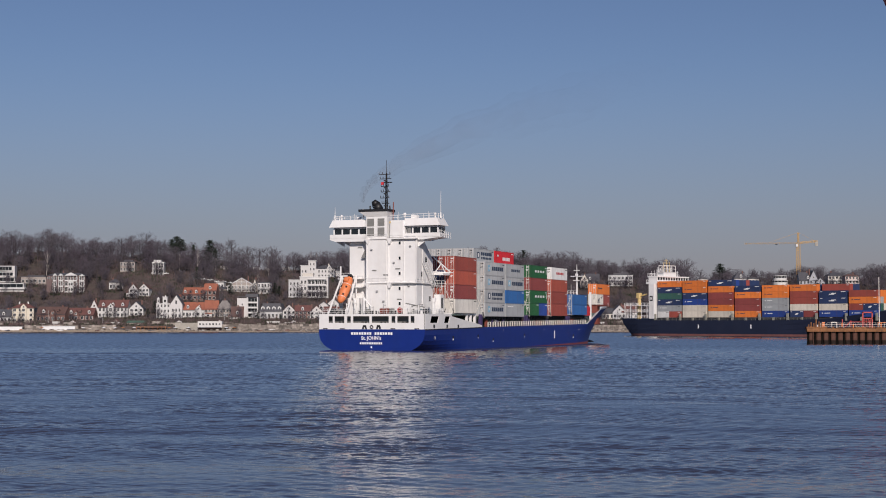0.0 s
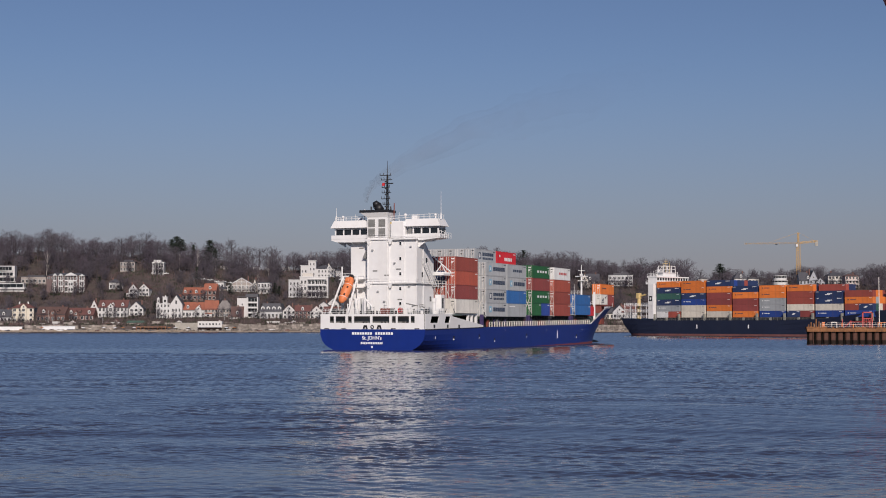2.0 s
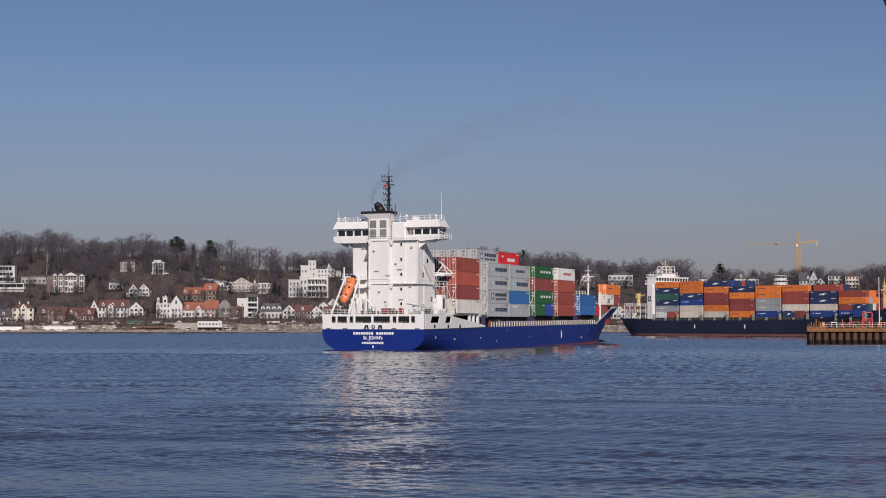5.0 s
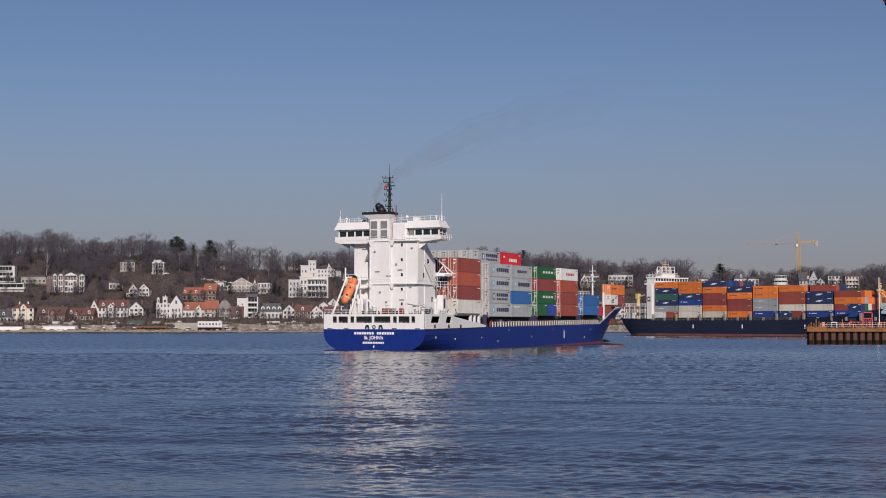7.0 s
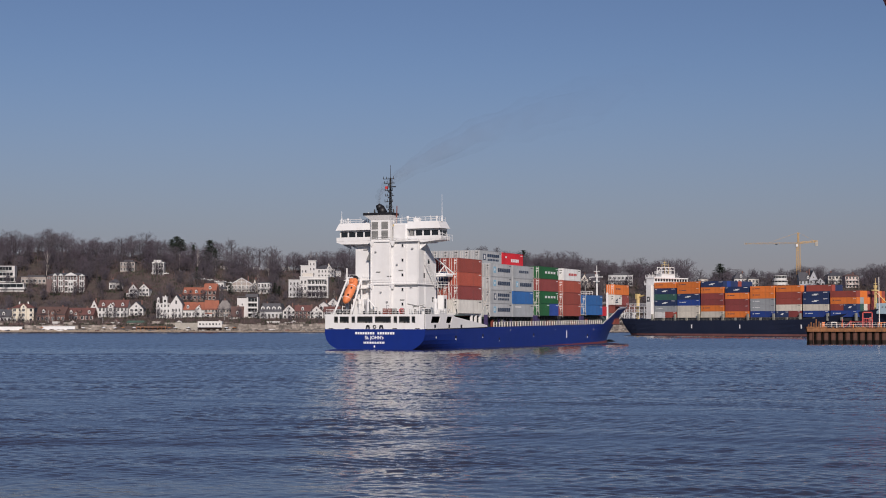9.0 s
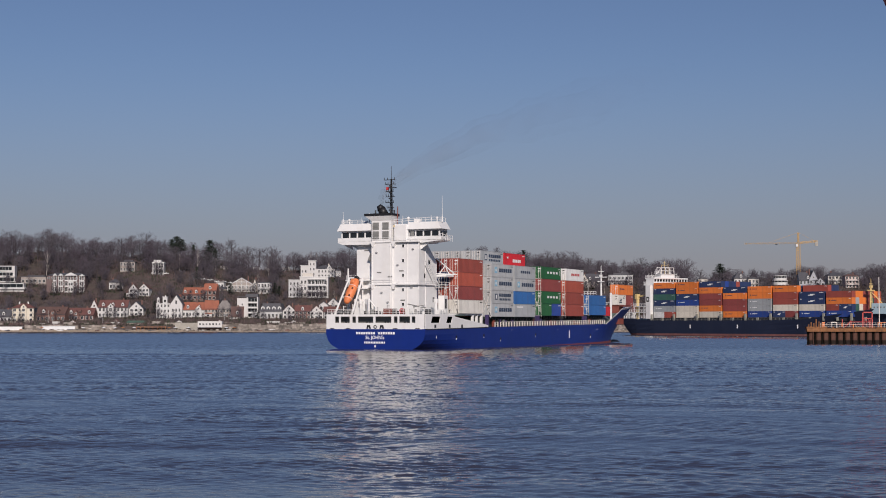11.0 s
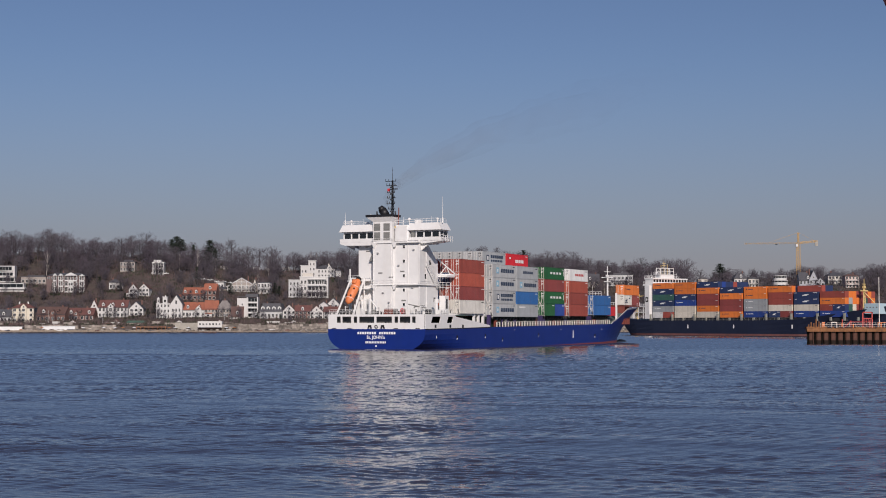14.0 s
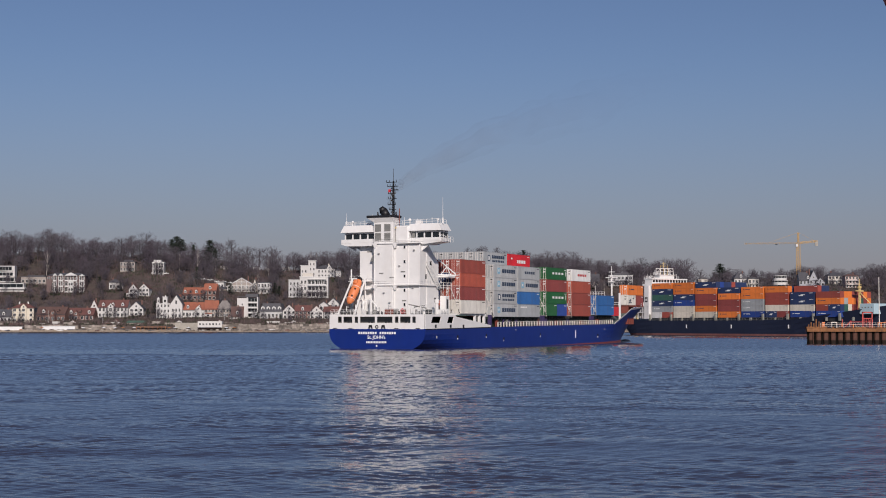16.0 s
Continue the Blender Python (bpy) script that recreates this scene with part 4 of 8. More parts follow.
def feeder_deck_gear(ship, section):
    # hatch coamings and hatch covers
    for u0, u1, w in ((31.5, 60, 6.7), (61, 92, 7.0), (93, 108.5, 7.33)):
        boxes("hatch_coaming", HATCH, ship, [(-9.6, 9.6, u0, u1, 4.2, w - .55)])
        boxes("hatch_cover", HATCH, ship, [(-10.4, 10.4, u0 - .2, u1 + .2, w - .5, w - .03)])
    boxes("hatch_cover", WHITE, ship, [(-9.8, 9.8, 17.6, 31.6, 6.9, 7.27)])
    for u in (25.8, 28.0, 30.4):
        for v in (-9.75, 9.75):
            boxes("container_post", WHITE, ship, [(v - .25, v + .25, u, u + .5, 4.4, 7.0)])
    for u in (31.4, 59.4, 60.8, 91.6, 92.8):
        for s in (-1, 1):
            x0, x1 = sorted((s * 10.3, s * 11.0))
            boxes("container_stanchion", PURPLE, ship, [(x0, x1, u, u + .7, 4.3, 7.1)])
    # lashing rods crossed over the aft ends of the outer stacks
    for u, v, w, h in ((BAYS["A"], 9.15, 7.3, HC), (BAYS["A"], 6.65, 7.3, HC), (BAYS["B"], 10.2, 6.7, HC), (BAYS["B"], 7.7, 6.7, HC), (BAYS["D"], 10.2, 7.02, HC), (BAYS["E"], 10.2, 7.02, HC), (BAYS["F"], 10.2, 7.35, 2.55)):
        for s in (-1, 1):
            rods("lashing_rod", PALE_STEEL, ship, [((v - s * 1.1, u - .16, w), (v + s * 1.1, u - .16, w + h * 1.9), .06)], sides=4)
            rods("lashing_rod", PALE_STEEL, ship, [((v + s * 1.05, u - .22, w - .3), (v + s * .9, u - .22, w + h * 2.95), .05)], sides=4)
            rods("turnbuckle", DARK, ship, [((v - s * 1.05, u - .2, w + .1), (v - s * .8, u - .2, w + .9), .1)], sides=5)
    # railing of close white stanchions along both sides
    for s in (-1, 1):
        u = 35.0
        bm = bmesh.new()
        box(bm, -.07, .07, -.14, .14, 0, 1.05)
        stanchion = mesh_of("stanchion", bm, RAIL_W)
        runs, run = [], []
        while u < 107.4:
            dh, _, _, top = section(u)
            run.append(Vector((s * (dh - .15), u, top)))
            if int(u / 1.55) % 19 == 4:                     # the rails are broken at the gangways
                runs.append(run)
                run = []
            u += 1.55
        for run in runs + [run]:
            rail = part("side_railing", tube([p + Vector((0, 0, 1.05)) for p in run], .035), RAIL_W, ship, "close-set white bulwark stanchions")
            part("lower_bar", tube([p + Vector((0, 0, .55)) for p in run], .03), RAIL_W, rail)
            for p in run:
                ob = new("stanchion", stanchion)
                ob.parent, ob.location = rail, p
    # lashing gear, pipes and lockers in the passage under the stacks
    rng = random.Random(21)
    for k in range(64):
        u = 35.5 + 72 * (k + rng.random() * .8) / 64
        h = rng.uniform(.4, 1.5)
        v = rng.uniform(9.7, 10.3)
        boxes("lashing_gear", rng.choice((HATCH, HATCH, DARK, OXIDE, LOUVRE, PURPLE)), ship, [(v, v + .45, u, u + rng.uniform(.3, 1.0), 4.5, 4.9 + h)])
    for k in range(40):
        u = 35 + 72 * (k + .5) / 40
        boxes("twistlock_bracket", DARK, ship, [(9.9, 10.75, u, u + .3, 5.95 + .4 * (u > 60) + .2 * (u > 93), 6.6 + .4 * (u > 60) + .2 * (u > 93))])
    # forecastle: support frame, bow mast
    boxes("bow_container_frame", OXIDE, ship, [(3.4, 9.0, 123.8, 124.3, 5.0, 10.2), (3.4, 4.0, 124.3, 136, 5.0, 10.2), (7.6, 8.2, 127.4, 128, 5.0, 10.2), (6.6, 7.2, 131.4, 132, 5.0, 10.2), (5.6, 6.2, 135.4, 136, 5.0, 10.2), (3.4, 9.0, 123.8, 136.3, 9.85, 10.22), (-9, 9.2, 108.2, 108.8, 5, 9.78)], "red oxide steel support frame")
    # slim white pillar aft of the bow containers
    boxes("foredeck_house", WHITE, ship, [(9.3, 9.8, 115.6, 116.1, 6.0, 13.4)], bevel=.05)
    # plain red box standing in for a container
    boxes("store_locker", RED_FLAG, ship, [(8.0, 10.2, 108.9, 113.5, 7.2, 9.6)], "red box on the foredeck", bevel=.05)
    boxes("breakwater", WHITE, ship, [(-5.6, 5.6, 137.0, 137.3, 6.0, 9.6), (-9.6, 8.2, 108.2, 109.0, 9.8, 12.6)])
    bm = bmesh.new()
    rod(bm, (0, 135, 6), (0, 135, 18.5), .32, .22, 8), rod(bm, (0, 135, 18.5), (0, 135, 21.4), .14, .08, 6)
    rod(bm, (-1.8, 135, 18.2), (1.8, 135, 18.2), .13, sides=5), rod(bm, (-.9, 135, 19.8), (.9, 135, 19.8), .09, sides=5)
    box(bm, -.8, .8, 134.2, 135.4, 16.9, 17.1), box(bm, -.35, .35, 134.5, 135.1, 18.3, 18.9)
    part("bow_mast", bm, WHITE, ship, "white bow light mast with crosstrees")
    railing("mast_platform_railing", WHITE, ship, [(-8, 108.6, 12.6), (8, 108.6, 12.6)], 1.0, .8, 2, .05)


def feeder_cargo(ship):
    rows = [-9.8 + 2.5 * k for k in range(9)]              # nine across, the outermost at 10.2
    for r, v in enumerate(rows[:8]):                        # bay A stands half a row further in
        for k in range(4):
            outer = r == 7
            c = ["off-white", "brown red", "brick red", "rust red"][k] if outer else ["off-white", "brick red", "navy", "brown red"][k] if r == 6 else ["brick red", "navy", "navy", "rust red", "brown red"][(r * 2 + k) % 5]
            stow("feeder", c, BAYS["A"], v + 1.45, 7.30 + HC * k, C40, HC - .02, hidden=r < 5 and k < 3)
    b = 6.70
    outer = {"B": [("light grey", "tile_dark"), ("light grey", "pair_dark"), ("light grey", "tile_dark"), ("light grey", "tile_dark")],
             "C": [("mid grey", "corner_white"), ("blue", ""), ("light grey", "tile_dark"), ("mid grey", "word_dark")],
             "D": [("green", "half"), ("green", "short_white"), ("brown red", ""), ("green", "short_white")],
             "E": [("rust red", ""), ("rust red", ""), ("brick red", ""), ("white", "word_red")],
             "F": [("blue", ""), ("blue", "")]}
    fill = ["light grey", "rust red", "mid grey", "navy", "brown red", "blue", "light grey"]
    for name, stack in outer.items():
        base = b if name in "BC" else (7.02 if name in "DE" else 7.35)
        h = HC if name != "F" else 2.55
        for r, v in enumerate(rows):
            for k in range(len(stack)):
                c, m = stack[k] if r == 8 else (fill[(r * 3 + k * 2 + len(name)) % 7] if k < 3 else stack[k][0], "")
                if name == "F" and r == 7 and k == 1:
                    c = "white"
                if m == "half":                             # two short ones, green and blue
                    stow("feeder", "green", BAYS[name], v, base, C20, h - .02)
                    stow("feeder", "deep blue", BAYS[name] + C20 + .07, v, base, C20, h - .02)
                    continue
                stow("feeder", c, BAYS[name], v, base + h * k, C40, h - .02, m, hidden=r < 8 and k < len(stack) - 1)
    for r, v in enumerate(rows[:8]):                        # fifth tier
        stow("feeder", "light grey" if r < 7 else "mid grey", BAYS["B"], v, b + 4 * HC, C40, HC - .02, "pair_dark" if r == 7 else "")
    for r in (6, 7):
        stow("feeder", "bright red", BAYS["C"], rows[r], b + 4 * HC, C40, HC - .02, "low_white" if r == 7 else "")
    stow("feeder", "off-white", 124, 7.7, 10.25, C20, 2.75, "plant_dark")
    stow("feeder", "brown red", 124 + C20 + .06, 7.7, 10.25, C20, 2.75)
    stow("feeder", "orange", 124, 7.7, 10.25 + 2.77, C40, 2.75, "small_dark")
    inner_stack("feeder")


def feeder():
    ship = tagged(new("container_ship"), "blue-hulled feeder ship with white house, loaded with containers", "container ship")
    section = feeder_hull(ship)
    feeder_stern(ship)
    feeder_house(ship)
    feeder_aft_deck(ship)
    feeder_deck_gear(ship, section)
    feeder_cargo(ship)
    MOVING.append((ship, "feeder", Matrix()))


# ---- the dark ship beyond ----
FAR_BOOT = mat("worn_red_brown_boot_top", (0.17, 0.068, 0.06), 0.7, vary=0.3, grain=0.6, stain=0.4, stain_color=(0.10, 0.07, 0.06))


def far_ship_hull(ship):
    us = [-1.2, 3, 8, 20, 50, 80, 100, 108, 114, 120, 125, 130, 134, 138, 141]
    lower, upper = [], []
    for u in us:
        t = max(0.0, (u - 100) / 41.0)
        dh = 11.4 * (1 - t ** 2.6)
        tw = max(0.0, (u - 92) / 40.0)
        wh = 11.3 * max(0.0, 1 - tw ** 1.8)
        a = max(0.0, 1 - u / 14.0)
        top = 6.6 + 1.0 * max(0, 1 - u / 16) + 6.2 * max(0, (u - 94) / 47) ** 1.3
        rake = 0.0 if u < 132 else (u - 132) / 9 * top
        zr = max(.9, rake)
        lower.append([(wh * (1 - .35 * a) * .85, u, min(-1.5 + rake, zr)), (wh * (1 - .25 * a), u, min(.05 + rake, zr)), (wh * (1 - .2 * a), u, zr)])
        counter = 3.6 if u < 0 else 1.4 if u < 5 else 0.0      # the stern leans out over the water
        lower[-1] = [(x, y + counter, z) for x, y, z in lower[-1]]
        upper.append([(wh * (1 - .2 * a) * (1 - f) + dh * (1 - .05 * a) * f, u + counter * (1 - f) ** 1.6, zr + (top - zr) * f) for f in (0, .3, .65, 1)])
    hull_part("hull_bottom", lower, FAR_BOOT, ship, close_stern=True, label="dull red boot topping")
    hull_part("hull", upper, SHIP_NAVY, ship, close_stern=True, deck=True, label="navy black painted hull plating")
    for u in (40, 66, 97):
        boxes("hull_mark", LETTER, ship, [(11.3, 11.42, u, u + .5, 3.2, 4.8)])


def far_ship_house(ship):
    bm = bmesh.new()
    prism(bm, [(-9, 13.6), (9, 13.6), (9, 14.2), (11.2, 14.2), (11.2, 17), (9, 17), (9, 17.4), (-9, 17.4)], "z", 7.4, 22.4)
    part("superstructure", bm, WHITE, ship, "white painted steel deckhouse")
    boxes("bridge_deck", WHITE, ship, [(-12.2, 12.2, 11.8, 17.4, 22.4, 23.3)])
    boxes("wheelhouse", WHITE, ship, [(-11.4, 11.4, 12.4, 17.2, 23.3, 24.1), (-11.6, 11.6, 12.0, 17.5, 25.3, 25.9)], bevel=.1)
    boxes("wheelhouse_window", GLASS, ship, [(-11.2, 11.2, 12.7, 17.0, 24.05, 25.35)], "dark wheelhouse glazing")
    for k in range(13):
        v = -11.2 + k * 22.4 / 12
        boxes("mullion", WHITE, ship, [(v - .18, v + .18, 12.5, 17.2, 24.0, 25.4)])
    boxes("upper_bridge", WHITE, ship, [(-4.6, 4.6, 12.4, 15.6, 25.9, 27.6), (-5.6, 5.6, 12.1, 16.0, 27.6, 27.75)], bevel=.03)
    rods("upper_frame", WHITE, ship, [((v, u, 27.6), (v * .92, u, 30.6), .15) for v in (-4.4, -1.6, 1.6, 4.4) for u in (12.6, 15.4)] + [((-4.2, u, 30.6), (4.2, u, 30.6), .15) for u in (12.6, 15.4)] + [((-4.2, u, 29.2), (4.2, u, 29.2), .1) for u in (12.6, 15.4)] + [((-4.4, 12.6, 27.6), (-1.5, 12.6, 30.6), .09), ((4.4, 12.6, 27.6), (1.5, 12.6, 30.6), .09)], "white tubular frame on the bridge roof")
    railing("upper_railing", WHITE, ship, [(-5.5, 12.2, 27.75), (5.5, 12.2, 27.75), (5.5, 15.9, 27.75)], 1.0, 1.0, 2, .06)
    railing("wing_railing", WHITE, ship, [(-12.1, 11.9, 23.3), (12.1, 11.9, 23.3)], 1.0, 1.3, 2, .06)
    for s in (-1, 1):
        bm = bmesh.new()
        prism(bm, [(s * 9.0, 19.6), (s * 12.1, 22.4), (s * 9.0, 22.4)], "y", 14.4, 14.8)
        part("wing_bracket", bm, WHITE, ship)
    for z in (10.6, 13.4, 16.2, 19.0):
        for v in (-6.5, -3.2, 0, 3.2, 6.5):
            boxes("cabin_window", GLASS, ship, [(v - .45, v + .45, 13.54, 13.62, z, z + .8)])
    boxes("funnel_panel", BLACK, ship, [(11.2, 11.26, 14.7, 16.3, 15.0, 17.2)], "dark square emblem with white middle")
    boxes("emblem_middle", WHITE, ship, [(11.26, 11.3, 15.1, 15.9, 15.6, 16.6)])
    rods("mast", YELLOW, ship, [((.6, 14, 27.6), (.6, 14, 33.6), .2, .1), ((-1.8, 14, 27.6), (-1.8, 14, 32.4), .16, .08), ((2.6, 14, 27.6), (2.6, 14, 32.0), .16, .08), ((-.9, 14, 31.8), (2.1, 14, 31.8), .12), ((-.6, 14, 32.8), (1.8, 14, 32.8), .1)], "yellow mast on bridge roof")
    rods("aerial", WHITE, ship, [((v, 13, 25.9), (v, 13, z), .1, .06) for v, z in ((8, 28.5), (5.4, 30), (-5, 30), (-9, 28.4), (10, 28))])
    railing("roof_railing", WHITE, ship, [(-11.5, 12.1, 25.9), (11.5, 12.1, 25.9), (11.5, 17.4, 25.9)], 1.1, 1.6, 2, .06)
    for ob in ship.children:                                # the bridge is shifted off the middle line to fit the camera's view
        if ob.name.split(".")[0] in ("bridge_deck", "wheelhouse", "wheelhouse_window", "mullion", "upper_bridge", "upper_frame", "upper_railing", "wing_railing", "wing_bracket", "mast", "aerial", "roof_railing"):
            ob.location.x = -2.4
    # stern decks
    for z in (10.2, 12.9):
        boxes("stern_deck", WHITE, ship, [(-11.2, 11.2, .8, 16.5, z, z + .25)])
    specs = [(11.0, 11.2, u, u + .25, 7.5, 13) for u in (1, 4, 7, 10, 13, 16)] + [(v - .12, v + .12, .8, 1.0, 7.5, 13) for v in (-10.8, -6, -2, 2, 6, 10.8)]
    boxes("deck_pillar", WHITE, ship, specs)
    for z in (7.6, 10.4, 13.1):
        railing("stern_railing", WHITE, ship, [(-11.1, .9, z), (11.1, .9, z), (11.1, 16.4, z)], 1.1, 1.5, 2, .07)
    bm = bmesh.new()
    rod(bm, (9.0, 7.4, 7.4), (9.0, 7.4, 17.5), .9, .75, 10), rod(bm, (9, 7.4, 17.2), (9, 11.5, 18.0), .4, .3, 6), box(bm, 8, 10, 6.4, 8.2, 16.2, 18.6, bevel=.2)
    part("deck_crane", bm, YELLOW, ship, "yellow provision crane")


def far_ship_fore(ship):
    boxes("forecastle", PALE_BLUE, ship, [(-6.2, 6.2, 129, 136, 9.0, 13.2)], "pale blue forecastle house", bevel=.1)
    for k in range(4):
        boxes("forecastle_port", LOUVRE, ship, [(6.2, 6.26, 130 + 1.5 * k, 130.6 + 1.5 * k, 11.4, 11.9)])
    bm = bmesh.new()
    c, w = 2.0, 126.0
    for d in (-.7, .7):
        rod(bm, (c + d, w, 8), (c + d * .5, w, 19.5), .32, .22, 6)
    rod(bm, (c - 2.4, w, 18.4), (c + 2.4, w, 18.4), .24, sides=6), rod(bm, (c, w, 19.4), (c, w, 23.2), .2, .1, 6)
    for z in (10, 12, 14, 16, 17.4):
        rod(bm, (c - .7, w, z), (c + .7, w, z), .14, sides=4)
    rod(bm, (c - 1.1, w, 21.0), (c + 1.1, w, 21.0), .14, sides=4)
    box(bm, c - 1.7, c + 1.7, w - .7, w + .7, 18.1, 18.5), box(bm, c - .7, c + .7, w - .4, w + .4, 19.4, 20.4)
    rod(bm, (c, w, 17.8), (c - 1, w + 7, 11), .2, sides=4)
    part("bow_mast", bm, YELLOW, ship, "yellow bow mast with platforms")
    # hatch coaming and lashing posts under the stacks
    boxes("hatch_coaming", DARK, ship, [(-9.5, 9.5, 17.5, 122, 6.2, 7.7)])
    for k in range(9):
        u = 17.4 + 13.2 * k
        for s in (-1, 1):
            x0, x1 = sorted((s * 10.2, s * 11.1))
            boxes("lashing_post", mat_lash, ship, [(x0, x1, u - .6, u + .1, 6.4, 9.4), (x0, x1, u + 6, u + 6.6, 6.4, 7.8)])
    railing("side_railing", LOUVRE, ship, [(11.2, 17, 6.6), (11.2, 96, 6.6)], 1.1, 2.0, 2, .04)


mat_lash = mat("lashing_post_grey_green", (0.25, 0.25, 0.215), 0.6, vary=0.2)


def far_ship_cargo(ship):
    rows = [-8.75 + 2.5 * k for k in range(8)]
    L = [["off-white", "mid grey", "navy", "dark green", "navy", "orange"],
         ["beige", "beige", "deep blue", "navy", "orange", "orange"],
         ["beige", "orange", "brown red", "brown red", "orange", "navy"],
         ["orange", "brown red", "brown red", "orange", "navy"],
         ["deep blue", "mid grey", "mid grey", "orange", "orange"],
         ["navy", "beige", "rust red", "rust red", "orange"],
         ["deep blue", "beige", "navy", "navy"],
         ["deep blue", "rust red", "orange", "rust red"]]
    fill = ["orange", "brown red", "orange", "navy", "rust red", "deep blue", "orange", "dark green"]
    front = (("navy", "navy", "orange", "rust red"), ("rust red", "orange", "brown red", "orange"), ("beige", "dark green", "dark green", "brown red"), ("navy", "brown red", "brown red", "brown red"),
             ("orange", "brown red", "orange", "brown red"), ("navy", "beige", "orange", "orange"), ("dark green", "dark green", "mid grey", "orange"))
    mk = {"orange": "small_dark", "navy": "swoosh_white", "mid grey": "small_white", "deep blue": "small_white"}
    for i, stack in enumerate(L):
        u = 18 + 13.2 * i
        base = 7.85
        for r, v in enumerate(rows):
            n = len(stack)
            if i == 6 and 3 < r < 7:
                n += 1
            for k in range(n):
                outer = r == 7 and k < len(stack)
                if outer and i == 0 and k == 0:             # two short ones, white and red
                    stow("far", "white", u, v, base, C20, 2.585)
                    stow("far", "rust red", u + C20 + .07, v, base, C20, 2.585)
                    continue
                if outer and (i, k) in ((5, 0), (7, 1)):    # pairs of short ones
                    a, b = ("navy", "brown red") if i == 5 else ("rust red", "navy")
                    stow("far", a, u, v, base + 2.6 * k, C20, 2.585, mk.get(a, ""))
                    stow("far", b, u + C20 + .07, v, base + 2.6 * k, C20, 2.585, mk.get(b, ""))
                    continue
                c = stack[k] if outer else front[r][k] if i == 7 else stack[-1] if k >= len(stack) - 1 and r % 3 else fill[(r * 3 + k * 5 + i) % 8]
                stow("far", c, u, v, base + 2.6 * k, C40, 2.585, mk.get(c, "") if outer else "", hidden=not outer and k < n - 1 and i != 7)


def far_ship():
    ship = tagged(new("container_ship"), "navy-hulled container ship stacked with orange and blue containers", "container ship")
    far_ship_hull(ship)
    far_ship_house(ship)
    far_ship_fore(ship)
    far_ship_cargo(ship)
    inner_stack("far")
    MOVING.append((ship, "far", Matrix()))


feeder()
far_ship()

# ---- bank terrain ----
# the blue of distant air haze is mixed into this brown
SLOPE = mat("winter_slope", (0.076, 0.058, 0.052), 0.95, vary=0.4, grain=0.25, stain=0.6, stain_color=(0.05, 0.055, 0.026), bump=0.3)


def bank():
    xs = [-3000, -2000, -1200] + [-700 + 10 * k for k in range(161)] + [1300, 2000, 3000]
    ds = [-30, 0, 9, 9.6, 12, 20, 27, 34, 42, 50, 60, 70, 80, 90, 100, 112, 125, 137, 150, 165, 180, 200, 225, 250, 300, 420, 900, 4000]
    bm = bmesh.new()
    g = []
    for d in ds:
        row = []
        for x in xs:
            y = BANK_Y + d + 3 * math.sin(x * 0.013)
            z = ground(x, y)
            if d > 34:
                z += 1.2 * noise.noise((x * 0.05, d * 0.05, 0))
            row.append(bm.verts.new((x, y, z)))
        g.append(row)
    for j in range(len(ds) - 1):
        for i in range(len(xs) - 1):
            bm.faces.new([g[j][i], g[j][i + 1], g[j + 1][i + 1], g[j + 1][i]])
    return tagged(part("ground", bm, SLOPE), "brown winter hillside above a sandy river shore", "ground", kind="structure")


bank()

# ---- houses on the bank ----
WALL_W = mat("white_render", (0.58, 0.57, 0.555), 0.8, vary=0.07, grain=0.6, stain=0.15, stain_color=(0.45, 0.42, 0.38))
CREAM = mat("cream_render", (0.64, 0.58, 0.47), 0.8, vary=0.07, grain=0.6)
WALL_I = mat("ivory_render", (0.57, 0.53, 0.47), 0.8, vary=0.10, grain=0.6, stain=0.25, stain_color=(0.36, 0.32, 0.27))
WALL_G = mat("pale_grey_render", (0.50, 0.50, 0.50), 0.8, vary=0.10, grain=0.6, stain=0.2, stain_color=(0.33, 0.32, 0.31))
STUCCO = mat("grey_brown_render", (0.34, 0.30, 0.27), 0.85, vary=0.15, grain=0.6)
BRICK = mat("red_brick_wall", (0.165, 0.090, 0.076), 0.85, vary=0.25, grain=2.0)
TIMBER = mat("grey_half_timber", (0.36, 0.37, 0.40), 0.8, vary=0.2, grain=0.8)
PINK = mat("pale_pink_render", (0.58, 0.45, 0.40), 0.8, vary=0.08, grain=0.6)
TILE_RED = mat("red_roof_tile", (0.145, 0.064, 0.056), 0.8, vary=0.25, grain=1.2, bump=0.05)
TILE_ORANGE = mat("orange_roof_tile", (0.31, 0.108, 0.066), 0.8, vary=0.22, grain=1.2, bump=0.05)
TILE_BROWN = mat("brown_roof_tile", (0.115, 0.066, 0.057), 0.8, vary=0.25, grain=1.2, bump=0.05)
TILE_GREY = mat("grey_roof_tile", (0.22, 0.20, 0.19), 0.8, vary=0.2, grain=1.2, bump=0.05)
SLATE = mat("dark_slate_roof", (0.075, 0.075, 0.085), 0.7, vary=0.25, grain=1.2)
FRAME_W = mat("white_window_frame", (0.60, 0.60, 0.585), 0.6, vary=0.04)
STONE = mat("shore_wall_stone", (0.255, 0.225, 0.20), 0.9, vary=0.5, grain=0.7, stain=0.7, stain_color=(0.13, 0.11, 0.085), bump=0.05, block=0.55)
SAND = mat("river_sand", (0.42, 0.33, 0.24), 0.95, vary=0.2, grain=0.4, stain=0.5, stain_color=(0.22, 0.17, 0.12))
WET_SAND = mat("wet_sand", (0.10, 0.068, 0.052), 0.6, vary=0.35, grain=0.5, stain=0.5, stain_color=(0.05, 0.04, 0.03))
